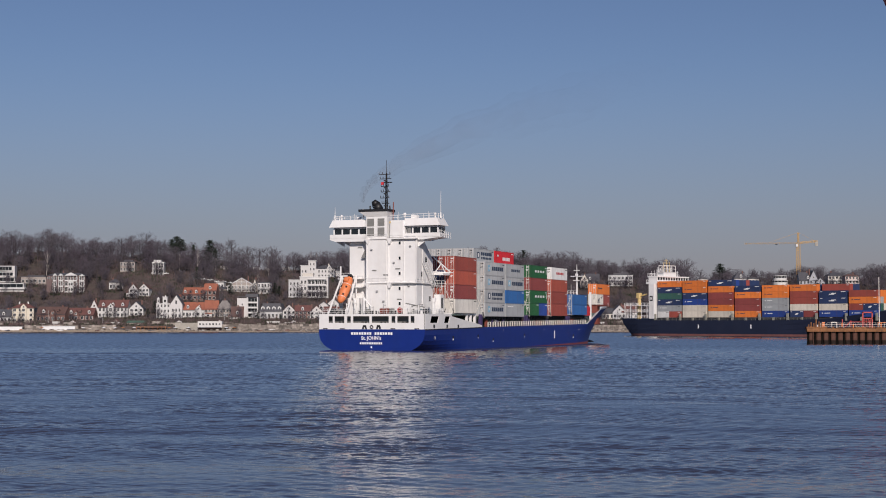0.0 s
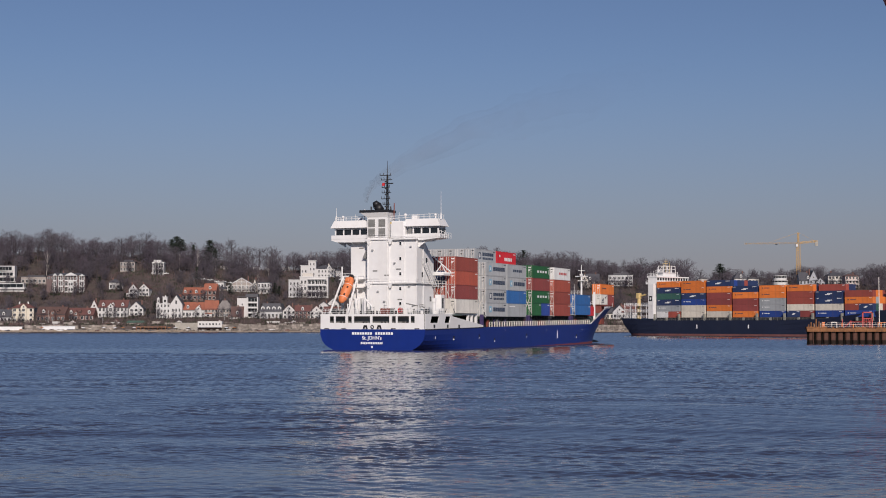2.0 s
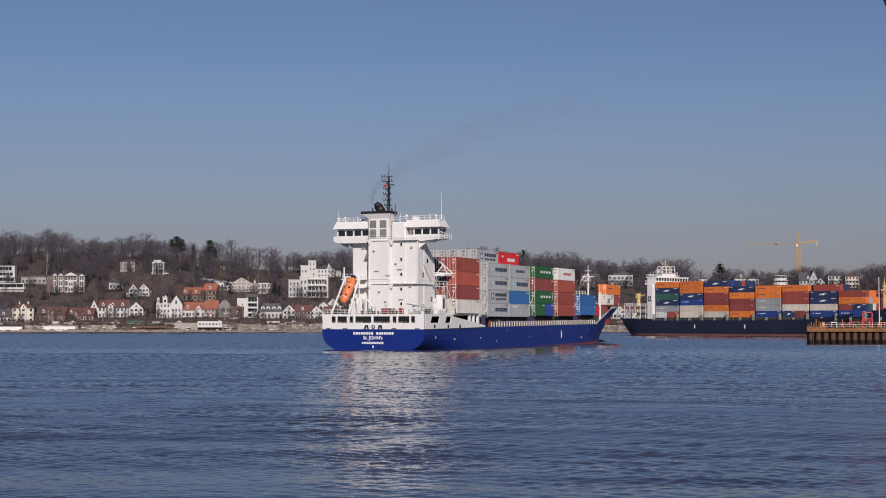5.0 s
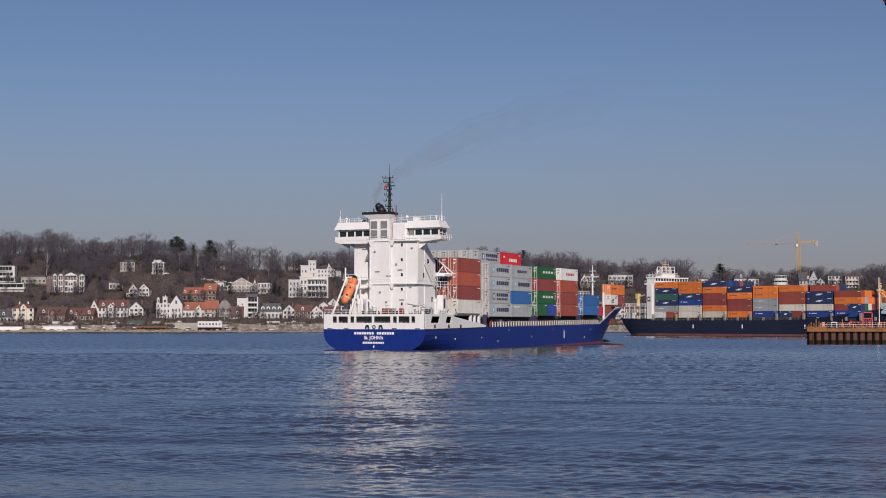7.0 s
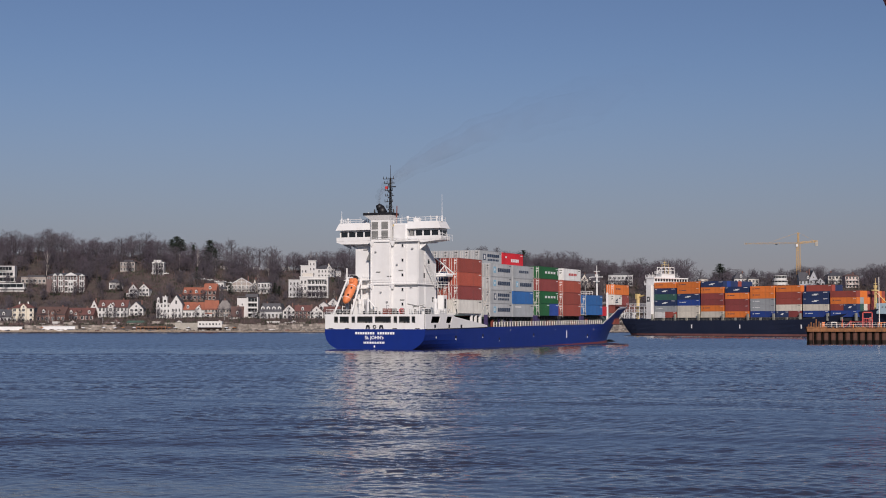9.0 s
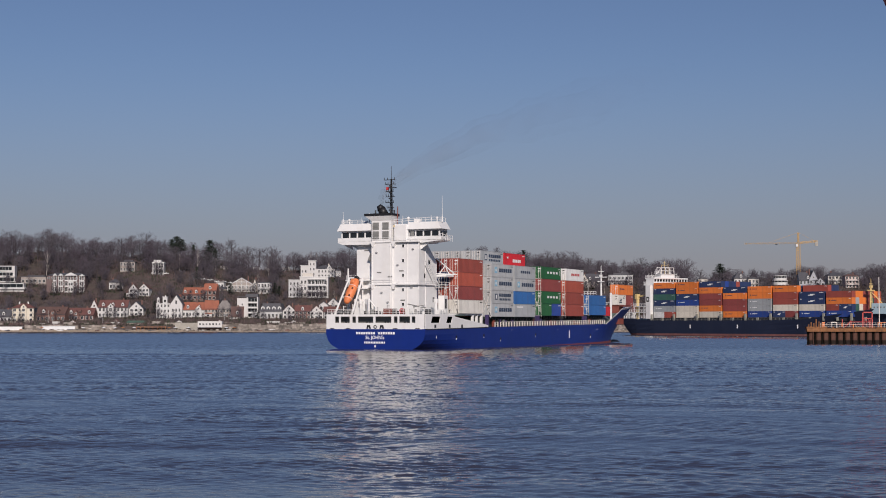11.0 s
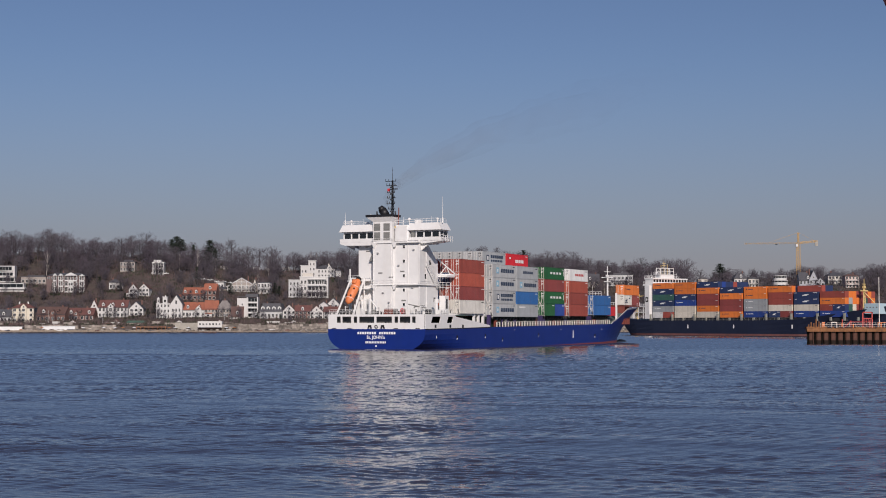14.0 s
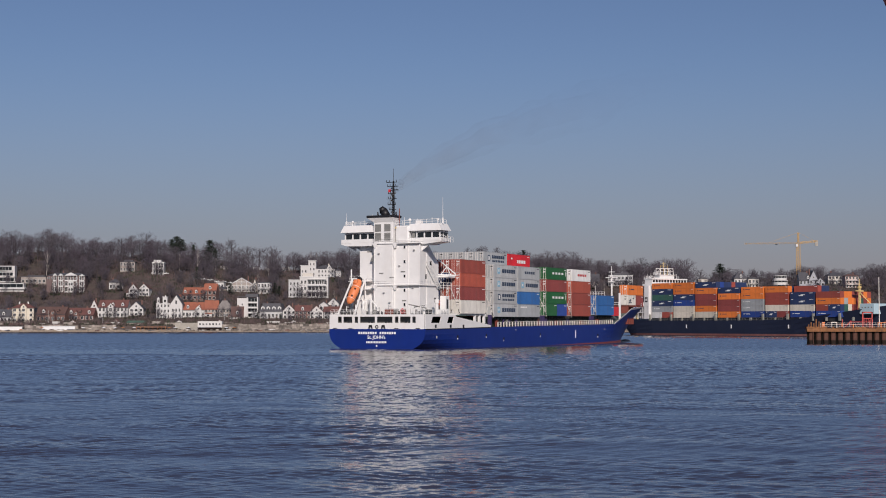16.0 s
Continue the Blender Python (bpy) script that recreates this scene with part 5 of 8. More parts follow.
AWNING = mat("rust_orange_awning", (0.36, 0.15, 0.06), 0.8, vary=0.2)
GREEN_ROOF = mat("green_pavilion_roof", (0.05, 0.10, 0.08), 0.7, vary=0.2)
CANVAS = mat("white_canvas", (0.72, 0.73, 0.73), 0.8, vary=0.05)

WINDOWS = {}
HOUSES = []
WORDS = {"white_render": "white rendered", "cream_render": "cream rendered", "ivory_render": "ivory rendered", "pale_grey_render": "pale grey rendered", "grey_brown_render": "grey-brown rendered", "red_brick_wall": "red brick", "grey_half_timber": "grey half-timbered", "pale_pink_render": "pale pink",
         "red_roof_tile": "red tiled", "orange_roof_tile": "orange tiled", "brown_roof_tile": "brown tiled", "grey_roof_tile": "grey tiled", "dark_slate_roof": "dark slate"}


def window(parent, x, y, z, w, h):
    """A framed window standing on a wall that looks towards -y; frame with a pane let into it."""
    key = (round(w, 1), round(h, 1))
    if key not in WINDOWS:
        bm = bmesh.new()
        a, b, t = key[0] / 2, key[1], 0.15
        for s in ((-a - t, a + t, -.10, 0, -t, 0), (-a - t, a + t, -.08, 0, b, b + t), (-a - t, -a, -.08, 0, 0, b), (a, a + t, -.08, 0, 0, b), (-.05, .05, -.07, 0, 0, b)):
            box(bm, *s)
        f = mesh_of("window", bm, FRAME_W)
        bm = bmesh.new()
        box(bm, -a, a, -.04, 0.02, 0, b)
        WINDOWS[key] = f, mesh_of("pane", bm, GLASS)
    f, p = WINDOWS[key]
    ob, pane = new("window", f), new("pane", p)
    ob.parent, pane.parent = parent, ob
    ob.location = (x, y, z)
    return ob


def house(x, y, w, eave, rise, kind, wall, roof, cols, rows, dormers=0, chimneys=0, balconies=0, depth=None, turn=None):
    """A house whose front stands at (x, y) and looks at the river. eave: wall height; rise: roof height over it."""
    d = depth or max(7.0, min(12.0, w * 0.8))
    if wall is WALL_W:
        wall = (WALL_W, WALL_I, WALL_W, WALL_G, WALL_W)[int(abs(x) * 3 + y) % 5]
    z = ground(x, y) - 0.2
    words = f"{WORDS[wall.name]} house with {WORDS[roof.name]} {'flat' if kind == 'flat' else 'pitched'} roof" + (" and balconies" if balconies else "") + (" and dormers" if dormers else "")
    top = tagged(new("house"), words + "", "house", "houses on the bank")
    rng = random.Random(int(x * 7 + y))
    top.matrix_basis = pose(x, y, z, 0, 0, rng.uniform(-7, 7) if turn is None else turn)
    h = w / 2
    HOUSES.append((x, y, w, d))
    bm = bmesh.new()
    box(bm, -h, h, 0, d, -4, eave)
    if kind == "gable":
        prism(bm, [(-h, eave), (h, eave), (0, eave + rise)], "y", 0.0, d)
    elif kind == "ridge":
        prism(bm, [(0, eave), (d, eave), (d / 2, eave + rise)], "x", -h, h)
    part("wall", bm, wall, top)
    bm = bmesh.new()
    o, t = 0.45, 0.25
    if kind == "gable":
        k = rise / h
        prism(bm, [(-h - o, eave - o * k), (0, eave + rise), (h + o, eave - o * k), (h + o, eave - o * k + t), (0, eave + rise + t), (-h - o, eave - o * k + t)], "y", -o, d + o)
    elif kind == "ridge":
        k = rise / (d / 2)
        prism(bm, [(-o, eave - o * k), (d / 2, eave + rise), (d + o, eave - o * k), (d + o, eave - o * k + t), (d / 2, eave + rise + t), (-o, eave - o * k + t)], "x", -h - .2, h + .2)
    elif kind in ("hip", "mansard"):
        i = min(d, w) * (0.42 if kind == "hip" else 0.14)
        lo = [bm.verts.new(p) for p in ((-h - o, -o, eave), (h + o, -o, eave), (h + o, d + o, eave), (-h - o, d + o, eave))]
        hi = [bm.verts.new(p) for p in ((-h + i, i, eave + rise), (h - i, i, eave + rise), (h - i, d - i, eave + rise), (-h + i, d - i, eave + rise))]
        for q in range(4):
            bm.faces.new([lo[q], lo[(q + 1) % 4], hi[(q + 1) % 4], hi[q]])
        bm.faces.new(hi), bm.faces.new(lo[::-1])
    else:
        box(bm, -h - .25, h + .25, -.25, d + .25, eave, eave + .35)
        box(bm, -h * .6, h * .7, d * .35, d * .8, eave + .35, eave + max(.4, rise))
    part("roof", bm, FRAME_W if kind == "flat" and wall is WALL_W and rng.random() < .5 else roof, top)
    storey = eave / max(rows, 1)
    ww, wh = min(1.5, w / cols * .50), min(1.9, storey * .55)
    for r in range(rows):
        for c in range(cols):
            window(top, -h + w * (c + .5) / cols, 0, storey * r + storey * .3, ww, wh)
    if kind == "gable" and rise > 3:
        window(top, 0, 0, eave + rise * .2, .9, 1.2)
    if kind == "gable" and wall in (STUCCO, TIMBER) and w > 9:        # white bargeboards and cross beams on the gable
        k = rise / h
        bm = bmesh.new()
        prism(bm, [(-h - o, eave - o * k - .1), (0, eave + rise - .1), (h + o, eave - o * k - .1), (h + o, eave - o * k - .55), (0, eave + rise - .65), (-h - o, eave - o * k - .55)], "y", -o - .12, -o + .05)
        part("bargeboard", bm, FRAME_W, top)
        for zz in (eave - .1, eave + rise * .45):
            half = h * (1 - max(0, zz - eave) / rise)
            boxes("cross_beam", FRAME_W, top, [(-half, half, -.16, .0, zz, zz + .35)])
        for q in range(1, 6):
            px = -h + w * q / 6
            boxes("gable_post", FRAME_W, top, [(px - .14, px + .14, -.14, .0, .5, eave + rise * (1 - abs(px) / h) - .5)])
    boxes("plinth", STONE, top, [(-h - .06, h + .06, -.07, .5, -4, .5)])
    if kind != "flat":
        # gutter in dark slate, which also paints the shade band under the eaves
        boxes("gutter", SLATE, top, [(-h - .3, h + .3, -.62, -.45, eave - .22, eave - .06)] if kind != "gable" else [(-h - .5, -h - .35, -.4, d, eave - .5, eave - .35), (h + .35, h + .5, -.4, d, eave - .5, eave - .35)])
    if rng.random() < .55 and w > 6:                        # a lower side wing set back from the front
        s = rng.choice((-1, 1))
        ww2, e2 = w * rng.uniform(.22, .38), eave * rng.uniform(.5, .8)
        x0, x1 = sorted((s * (h + .03), s * (h + ww2)))
        boxes("wing", wall if rng.random() < .6 else STUCCO, top, [(x0, x1, 1.2, d * .8, -4, e2)])
        bm = bmesh.new()
        prism(bm, [(.8, e2), (d * .8 + .4, e2), (d * .4, e2 + 1.8)], "x", x0 - (.2 if s < 0 else 0), x1 + (.2 if s > 0 else 0))
        part("wing_roof", bm, roof, top)
        window(top, (x0 + x1) / 2, 1.2, e2 * .35, min(1.4, ww2 * .5), 1.4)
    if w > 13 and kind in ("ridge", "hip") and rng.random() < .7:      # a gabled bay in the front
        bx = rng.uniform(-.25, .25) * w
        bm = bmesh.new()
        prism(bm, [(bx - 1.9, -2), (bx + 1.9, -2), (bx + 1.9, eave + .6), (bx, eave + 2.6), (bx - 1.9, eave + .6)], "y", -.9, 2.5)
        part("bay", bm, wall, top)
        bm = bmesh.new()
        prism(bm, [(bx - 2.3, eave + .3), (bx, eave + 2.7), (bx + 2.3, eave + .3), (bx + 2.3, eave + .5), (bx, eave + 2.95), (bx - 2.3, eave + .5)], "y", -1.2, 2.8)
        part("bay_roof", bm, roof, top)
        for r in range(rows):
            window(top, bx, -.9, storey * r + storey * .3, 1.5, wh)
        window(top, bx, -.9, eave + .2, .9, 1.1)
    bm = bmesh.new()
    dx = rng.uniform(-.3, .3) * w
    box(bm, dx - .5, dx + .5, -.06, .02, 0, min(2.1, storey * .85))
    part("door", bm, SLATE if rng.random() < .6 else TILE_BROWN, top)
    for k in range(dormers):
        dxx = -h + w * (k + .5) / dormers
        slope = d / 2 if kind == "ridge" else d * .3
        zz = eave + rise * .18
        bm = bmesh.new()
        yy = .18 * slope * .6
        g = 1.15 if kind == "mansard" else .8
        prism(bm, [(dxx - g, zz), (dxx + g, zz), (dxx + g, zz + 1.6), (dxx, zz + 2.4), (dxx - g, zz + 1.6)], "y", yy - .3, yy + slope * .8)
        dm = part("dormer", bm, FRAME_W if kind == "mansard" or k % 2 == 0 else wall, top)
        bm = bmesh.new()
        box(bm, dxx - .42, dxx + .42, yy - .34, yy - .28, zz + .35, zz + 1.45)
        part("pane", bm, GLASS, dm)
        bm = bmesh.new()
        prism(bm, [(dxx - g - .15, zz + 1.5), (dxx, zz + 2.45), (dxx + g + .15, zz + 1.5), (dxx + g + .15, zz + 1.62), (dxx, zz + 2.6), (dxx - g - .15, zz + 1.62)], "y", yy - .36, yy + slope * .8)
        part("dormer_roof", bm, roof, dm)
    for k in range(chimneys or (1 if kind != "flat" else 0)):
        cx = (-.45 + .8 * k) * h if chimneys else rng.uniform(-.5, .5) * w * .7
        zz = eave + (rise * .55 if kind != "flat" else 0)
        bm = bmesh.new()
        box(bm, cx - .4, cx + .4, d * .45, d * .45 + .8, zz, eave + rise + 1.2), box(bm, cx - .48, cx + .48, d * .45 - .08, d * .45 + .88, eave + rise + 1.0, eave + rise + 1.15)
        part("chimney", bm, FRAME_W if chimneys else BRICK, top)
    for k in range(balconies):
        zz = storey * k + .1 if balconies >= rows else storey * (k + 1) - .1
        half = h * (.98 if balconies > 1 else .7)
        bm = bmesh.new()
        box(bm, -half, half, -1.5, -.02, zz - .2, zz)
        bal = part("balcony", bm, FRAME_W, top)
        railing("balcony_railing", FRAME_W, bal, [(-half, -1.45, zz), (half, -1.45, zz)], 1.0, 1.4, 2, .06)
        if zz > 1:
            for px in (-half + .15, 0, half - .15):
                bm = bmesh.new()
                box(bm, px - .14, px + .14, -1.5, -1.25, zz - storey, zz - .2)
                part("balcony_post", bm, FRAME_W, bal)
    return top


def modern_house(x, y, w, levels, lift=0.0):
    """Long white slabs over bands of glass, each storey set back from the one below."""
    top = tagged(new("house"), "modern white villa with glass bands and long terraces", "house", "houses on the bank")
    top.matrix_basis = pose(x, y, ground(x, y) - .2 + lift, 0, 0, 3)
    HOUSES.append((x, y, w, 9))
    h = w / 2
    boxes("wall", WALL_W, top, [(-h + 1, h - 1, 1.6, 9, -7, levels * 3.9)])
    for k in range(levels):
        z, i = k * 3.9, k * .8
        boxes("terrace_slab", WALL_W, top, [(-h, h - i, i, 9, z - .5, z + .9)], bevel=.25)
        for q in range(5):
            a, b = -h + 1.2 + (w - 2.6 - i) * q / 5, -h + 1.2 + (w - 2.6 - i) * (q + 1) / 5
            boxes("window", GLASS, top, [(a + .1, b - .1, 1.5, 1.62, z + .9, z + 3.1)])
    boxes("roof", FRAME_W, top, [(-h + .3, h - .5 - levels * .8, .6, 9.3, levels * 3.9 - .5, levels * 3.9)])


def rotunda(x, y, radius, levels):
    """A round white house in tiers, with a glass band under each rim."""
    top = tagged(new("house"), "round tiered white villa with ribbon windows", "house", "houses on the bank")
    top.matrix_basis = pose(x, y + radius, ground(x, y) - .2)
    HOUSES.append((x, y, radius * 2, radius * 2))
    for k in range(levels):
        r = radius * (1 - .10 * k)
        z = k * 3.2
        rods("storey", WALL_W, top, [((0, 0, z - (4 if k == 0 else 0)), (0, 0, z + 1.5), r)], sides=24)
        rods("window_band", GLASS, top, [((0, 0, z + 1.5), (0, 0, z + 2.7), r * .93)], sides=24)
        rods("rim", FRAME_W, top, [((0, 0, z + 2.7), (0, 0, z + 3.2), r * 1.05)], sides=24)
        for q in range(12):
            t = q * math.tau / 12
            rods("mullion", FRAME_W, top, [((math.cos(t) * r * .95, math.sin(t) * r * .95, z + 1.5), (math.cos(t) * r * .95, math.sin(t) * r * .95, z + 2.7), .12)], sides=4)


house(-271.1, 998.5, 13.9, 9.5, 2.9, "hip", CREAM, TILE_RED, 4, 3, chimneys=2)
house(-252.9, 997.5, 19.0, 5.5, 4.7, "ridge", BRICK, TILE_BROWN, 7, 1, dormers=2)
house(-235.5, 1004.0, 17.6, 4.0, 4.4, "ridge", BRICK, TILE_RED, 6, 1, dormers=3)
house(-228.9, 1015.5, 5.2, 5.2, 5.6, "gable", WALL_W, TILE_RED, 1, 2)
house(-215.6, 1010.5, 19.2, 7.0, 4.8, "ridge", WALL_W, TILE_RED, 8, 2, dormers=3)
house(-201.1, 1014.5, 9.3, 5.2, 4.4, "gable", WALL_W, SLATE, 3, 2)
house(-282.6, 995.5, 9.5, 4.4, 4.4, "ridge", WALL_W, SLATE, 4, 1, dormers=1)
house(-163.1, 1011.0, 14.4, 5.5, 4.8, "ridge", WALL_W, TILE_ORANGE, 7, 1, dormers=2)
house(-151.7, 1013.0, 8.9, 5.9, 5.2, "ridge", STUCCO, TILE_ORANGE, 4, 2)
house(-143.3, 1013.5, 9.6, 5.6, 5.6, "hip", STUCCO, TILE_GREY, 5, 2)
house(-133.8, 1006.0, 8.1, 2.6, 5.9, "ridge", STUCCO, TILE_BROWN, 4, 1, dormers=1)
house(-111.9, 1007.5, 14.7, 5.2, 5.2, "mansard", WALL_W, SLATE, 6, 1, dormers=4)
house(-100.1, 1007.5, 8.1, 5.5, 4.0, "gable", WALL_W, TILE_BROWN, 3, 2)
house(-91.3, 1007.5, 10.3, 5.2, 3.7, "ridge", BRICK, TILE_RED, 4, 2, dormers=1)
house(-82.3, 1007.5, 8.5, 4.8, 4.0, "gable", WALL_W, TILE_RED, 3, 2)
house(-72.4, 1008.0, 10.7, 4.8, 3.3, "ridge", WALL_W, TILE_RED, 4, 2)
house(-79.4, 1029.5, 6.0, 4.5, 2.3, "gable", WALL_W, SLATE, 2, 1)
house(-73.4, 1035.0, 7.6, 4.2, 3.4, "gable", WALL_W, SLATE, 2, 1)
house(-169.9, 1052.0, 15.4, 4.6, 4.6, "ridge", BRICK, TILE_ORANGE, 6, 1, dormers=4)
house(-158.9, 1054.5, 8.9, 7.3, 4.6, "ridge", BRICK, TILE_ORANGE, 3, 2, dormers=1)
house(-157.1, 1086.0, 6.3, 4.8, 0.5, "flat", WALL_W, SLATE, 3, 1)
house(-140.8, 1081.0, 20.1, 4.7, 5.9, "gable", STUCCO, SLATE, 8, 2, balconies=2)
house(-132.0, 1085.0, 3.2, 4.0, 4.8, "gable", WALL_W, SLATE, 1, 2)
house(-124.7, 1076.5, 8.7, 7.9, 0.8, "flat", WALL_W, SLATE, 4, 2, balconies=1)
modern_house(-307.5, 1084, 15.4, 3)
modern_house(-299.9, 1062.5, 24.5, 1, 3.0)
house(-286.1, 1080.0, 18.2, 5.5, 1.2, "flat", STUCCO, SLATE, 6, 1)
house(-227.1, 1069.0, 7.4, 5.1, 2.3, "hip", WALL_W, SLATE, 3, 1)
house(-210.6, 1052, 6.2, 6.0, 3.5, "gable", WALL_W, TILE_BROWN, 2, 2)
house(-204.0, 1055, 7.0, 5.6, 3.2, "gable", WALL_W, TILE_BROWN, 3, 2)
house(-226.4, 1108.5, 10.5, 7.3, 1.6, "flat", STUCCO, SLATE, 5, 2)
house(-146.9, 1216.5, 4.9, 3.1, 0.9, "flat", WALL_W, SLATE, 2, 1)
house(-164.3, 1159.0, 5.1, 3.0, 1.3, "flat", WALL_W, SLATE, 2, 1)
house(-122.5, 1206.5, 5.3, 3.5, 0.9, "flat", WALL_W, SLATE, 2, 1)
house(127.6, 1110.5, 17.4, 8.5, 1.6, "flat", WALL_W, SLATE, 6, 2, balconies=2)
house(115.4, 1012.0, 8.9, 5.2, 4.4, "gable", WALL_W, SLATE, 3, 1)
house(122.4, 1012.0, 11.1, 5.2, 4.4, "ridge", WALL_W, TILE_RED, 3, 1)
house(108.0, 1012.0, 7.4, 4.4, 3.0, "ridge", WALL_W, SLATE, 3, 1)
house(105.0, 1104.0, 13.0, 5.0, 5.2, "ridge", STUCCO, SLATE, 4, 2, dormers=1)
house(100.6, 1100.0, 5.6, 6.2, 4.4, "gable", WALL_W, SLATE, 2, 2)
house(218.6, 1134.0, 10.0, 8.6, 4.4, "hip", WALL_W, SLATE, 4, 2, dormers=1, balconies=1)
house(227.0, 1130.5, 7.6, 7.6, 1.2, "flat", WALL_W, SLATE, 3, 2, balconies=2)
rotunda(244.8, 1117, 6.0, 3)
house(261.1, 1105.5, 12.5, 7.3, 5.7, "ridge", TIMBER, SLATE, 5, 2, dormers=1)
house(264.8, 1105.0, 6.5, 7.7, 6.5, "gable", TIMBER, SLATE, 2, 2)
house(269.7, 1105.0, 6.5, 5.7, 3.2, "gable", TIMBER, SLATE, 2, 2)
house(289.0, 1134.0, 13.3, 7.0, 2.6, "hip", WALL_W, SLATE, 5, 2, balconies=2)
house(294.5, 1113.5, 9.8, 9.0, 1.6, "hip", PINK, TILE_BROWN, 4, 3, balconies=2)
house(203.5, 1205.5, 8.8, 6.2, 1.3, "flat", WALL_W, SLATE, 4, 1)
ROSE = mat("rose_brown_plaster", (0.15, 0.105, 0.10), 0.85, vary=0.15, grain=0.6)


def plot(words, x, y, w, d, turn=0.0):
    """An empty house thing standing on the bank."""
    top = tagged(new("house"), words, "house", "houses on the bank")
    top.matrix_basis = pose(x, y, ground(x, y) - .2, 0, 0, turn)
    HOUSES.append((x, y, w, d))
    return top


def hip_roof(top, x0, x1, y0, y1, z, rise, material, inset=.4):
    bm = bmesh.new()
    i = min(x1 - x0, y1 - y0) * inset
    lo = [bm.verts.new(p) for p in ((x0 - .4, y0 - .4, z), (x1 + .4, y0 - .4, z), (x1 + .4, y1 + .4, z), (x0 - .4, y1 + .4, z))]
    hi = [bm.verts.new(p) for p in ((x0 + i, y0 + i, z + rise), (x1 - i, y0 + i, z + rise), (x1 - i, y1 - i, z + rise), (x0 + i, y1 - i, z + rise))]
    for q in range(4):
        bm.faces.new([lo[q], lo[(q + 1) % 4], hi[(q + 1) % 4], hi[q]])
    bm.faces.new(hi), bm.faces.new(lo[::-1])
    return part("roof", bm, material, top)


def veranda(top, x0, x1, y, storeys, h, base=0.0, deep=1.9, gable=0.0):
    """A tier of white timber balconies with slabs, corner posts and balustrades, open between."""
    v = boxes("veranda", FRAME_W, top, [(x0, x1, y - deep, y, base + k * h - .2, base + k * h) for k in range(storeys + 1)])
    n = max(2, round((x1 - x0) / 1.9))
    for k in range(n + 1):
        px = x0 + .12 + (x1 - x0 - .24) * k / n
        boxes("post", FRAME_W, v, [(px - .11, px + .11, y - deep + .02, y - deep + .24, base, base + storeys * h - .2)])
    for k in range(storeys):
        boxes("balustrade", FRAME_W, v, [(x0, x1, y - deep, y - deep + .08, base + k * h + .1, base + k * h + .7)])
    if gable:
        bm = bmesh.new()
        prism(bm, [(x0 - .3, base + storeys * h), (x1 + .3, base + storeys * h), ((x0 + x1) / 2, base + storeys * h + gable)], "y", y - deep - .1, y)
        part("pediment", bm, FRAME_W, v)
    return v


def veranda_villa(x, y, turn=0.0):
    """Long rose-brown villa behind five stacks of white timber verandas."""
    top = plot("rose-brown villa with stacked white timber verandas and dark roof", x, y, 26, 10, turn)
    boxes("wall", ROSE, top, [(-13, 13, 0, 10, -4, 11.6)])
    boxes("wing", ROSE, top, [(-13.2, -9.6, -1.4, 0, -4, 9.0)])
    hip_roof(top, -13, 13, 0, 10, 11.6, 2.0, SLATE, .45)
    for k in range(11):
        for r in range(3):
            window(top, -11.9 + 2.38 * k, 0, 1.0 + 3.8 * r, 1.1, 1.9)
    veranda(top, -8.6, -6.3, 0, 3, 3.9, gable=1.3)
    veranda(top, -4.9, -1.9, 0, 3, 3.9, gable=1.2)
    veranda(top, -.6, 7.6, 0, 3, 3.9, gable=2.0)
    veranda(top, 9.3, 12.6, 0, 3, 3.8, gable=1.1)
    boxes("bay", WALL_W, top, [(2.0, 5.2, -2.6, -2.0, 0, 7.6)])
    for r in range(2):
        window(top, 2.9, -2.6, 1.0 + 3.8 * r, 1.0, 1.8), window(top, 4.4, -2.6, 1.0 + 3.8 * r, 1.0, 1.8)
    boxes("chimney", BRICK, top, [(-3.4, -2.6, 5, 5.8, 13, 15.2)])


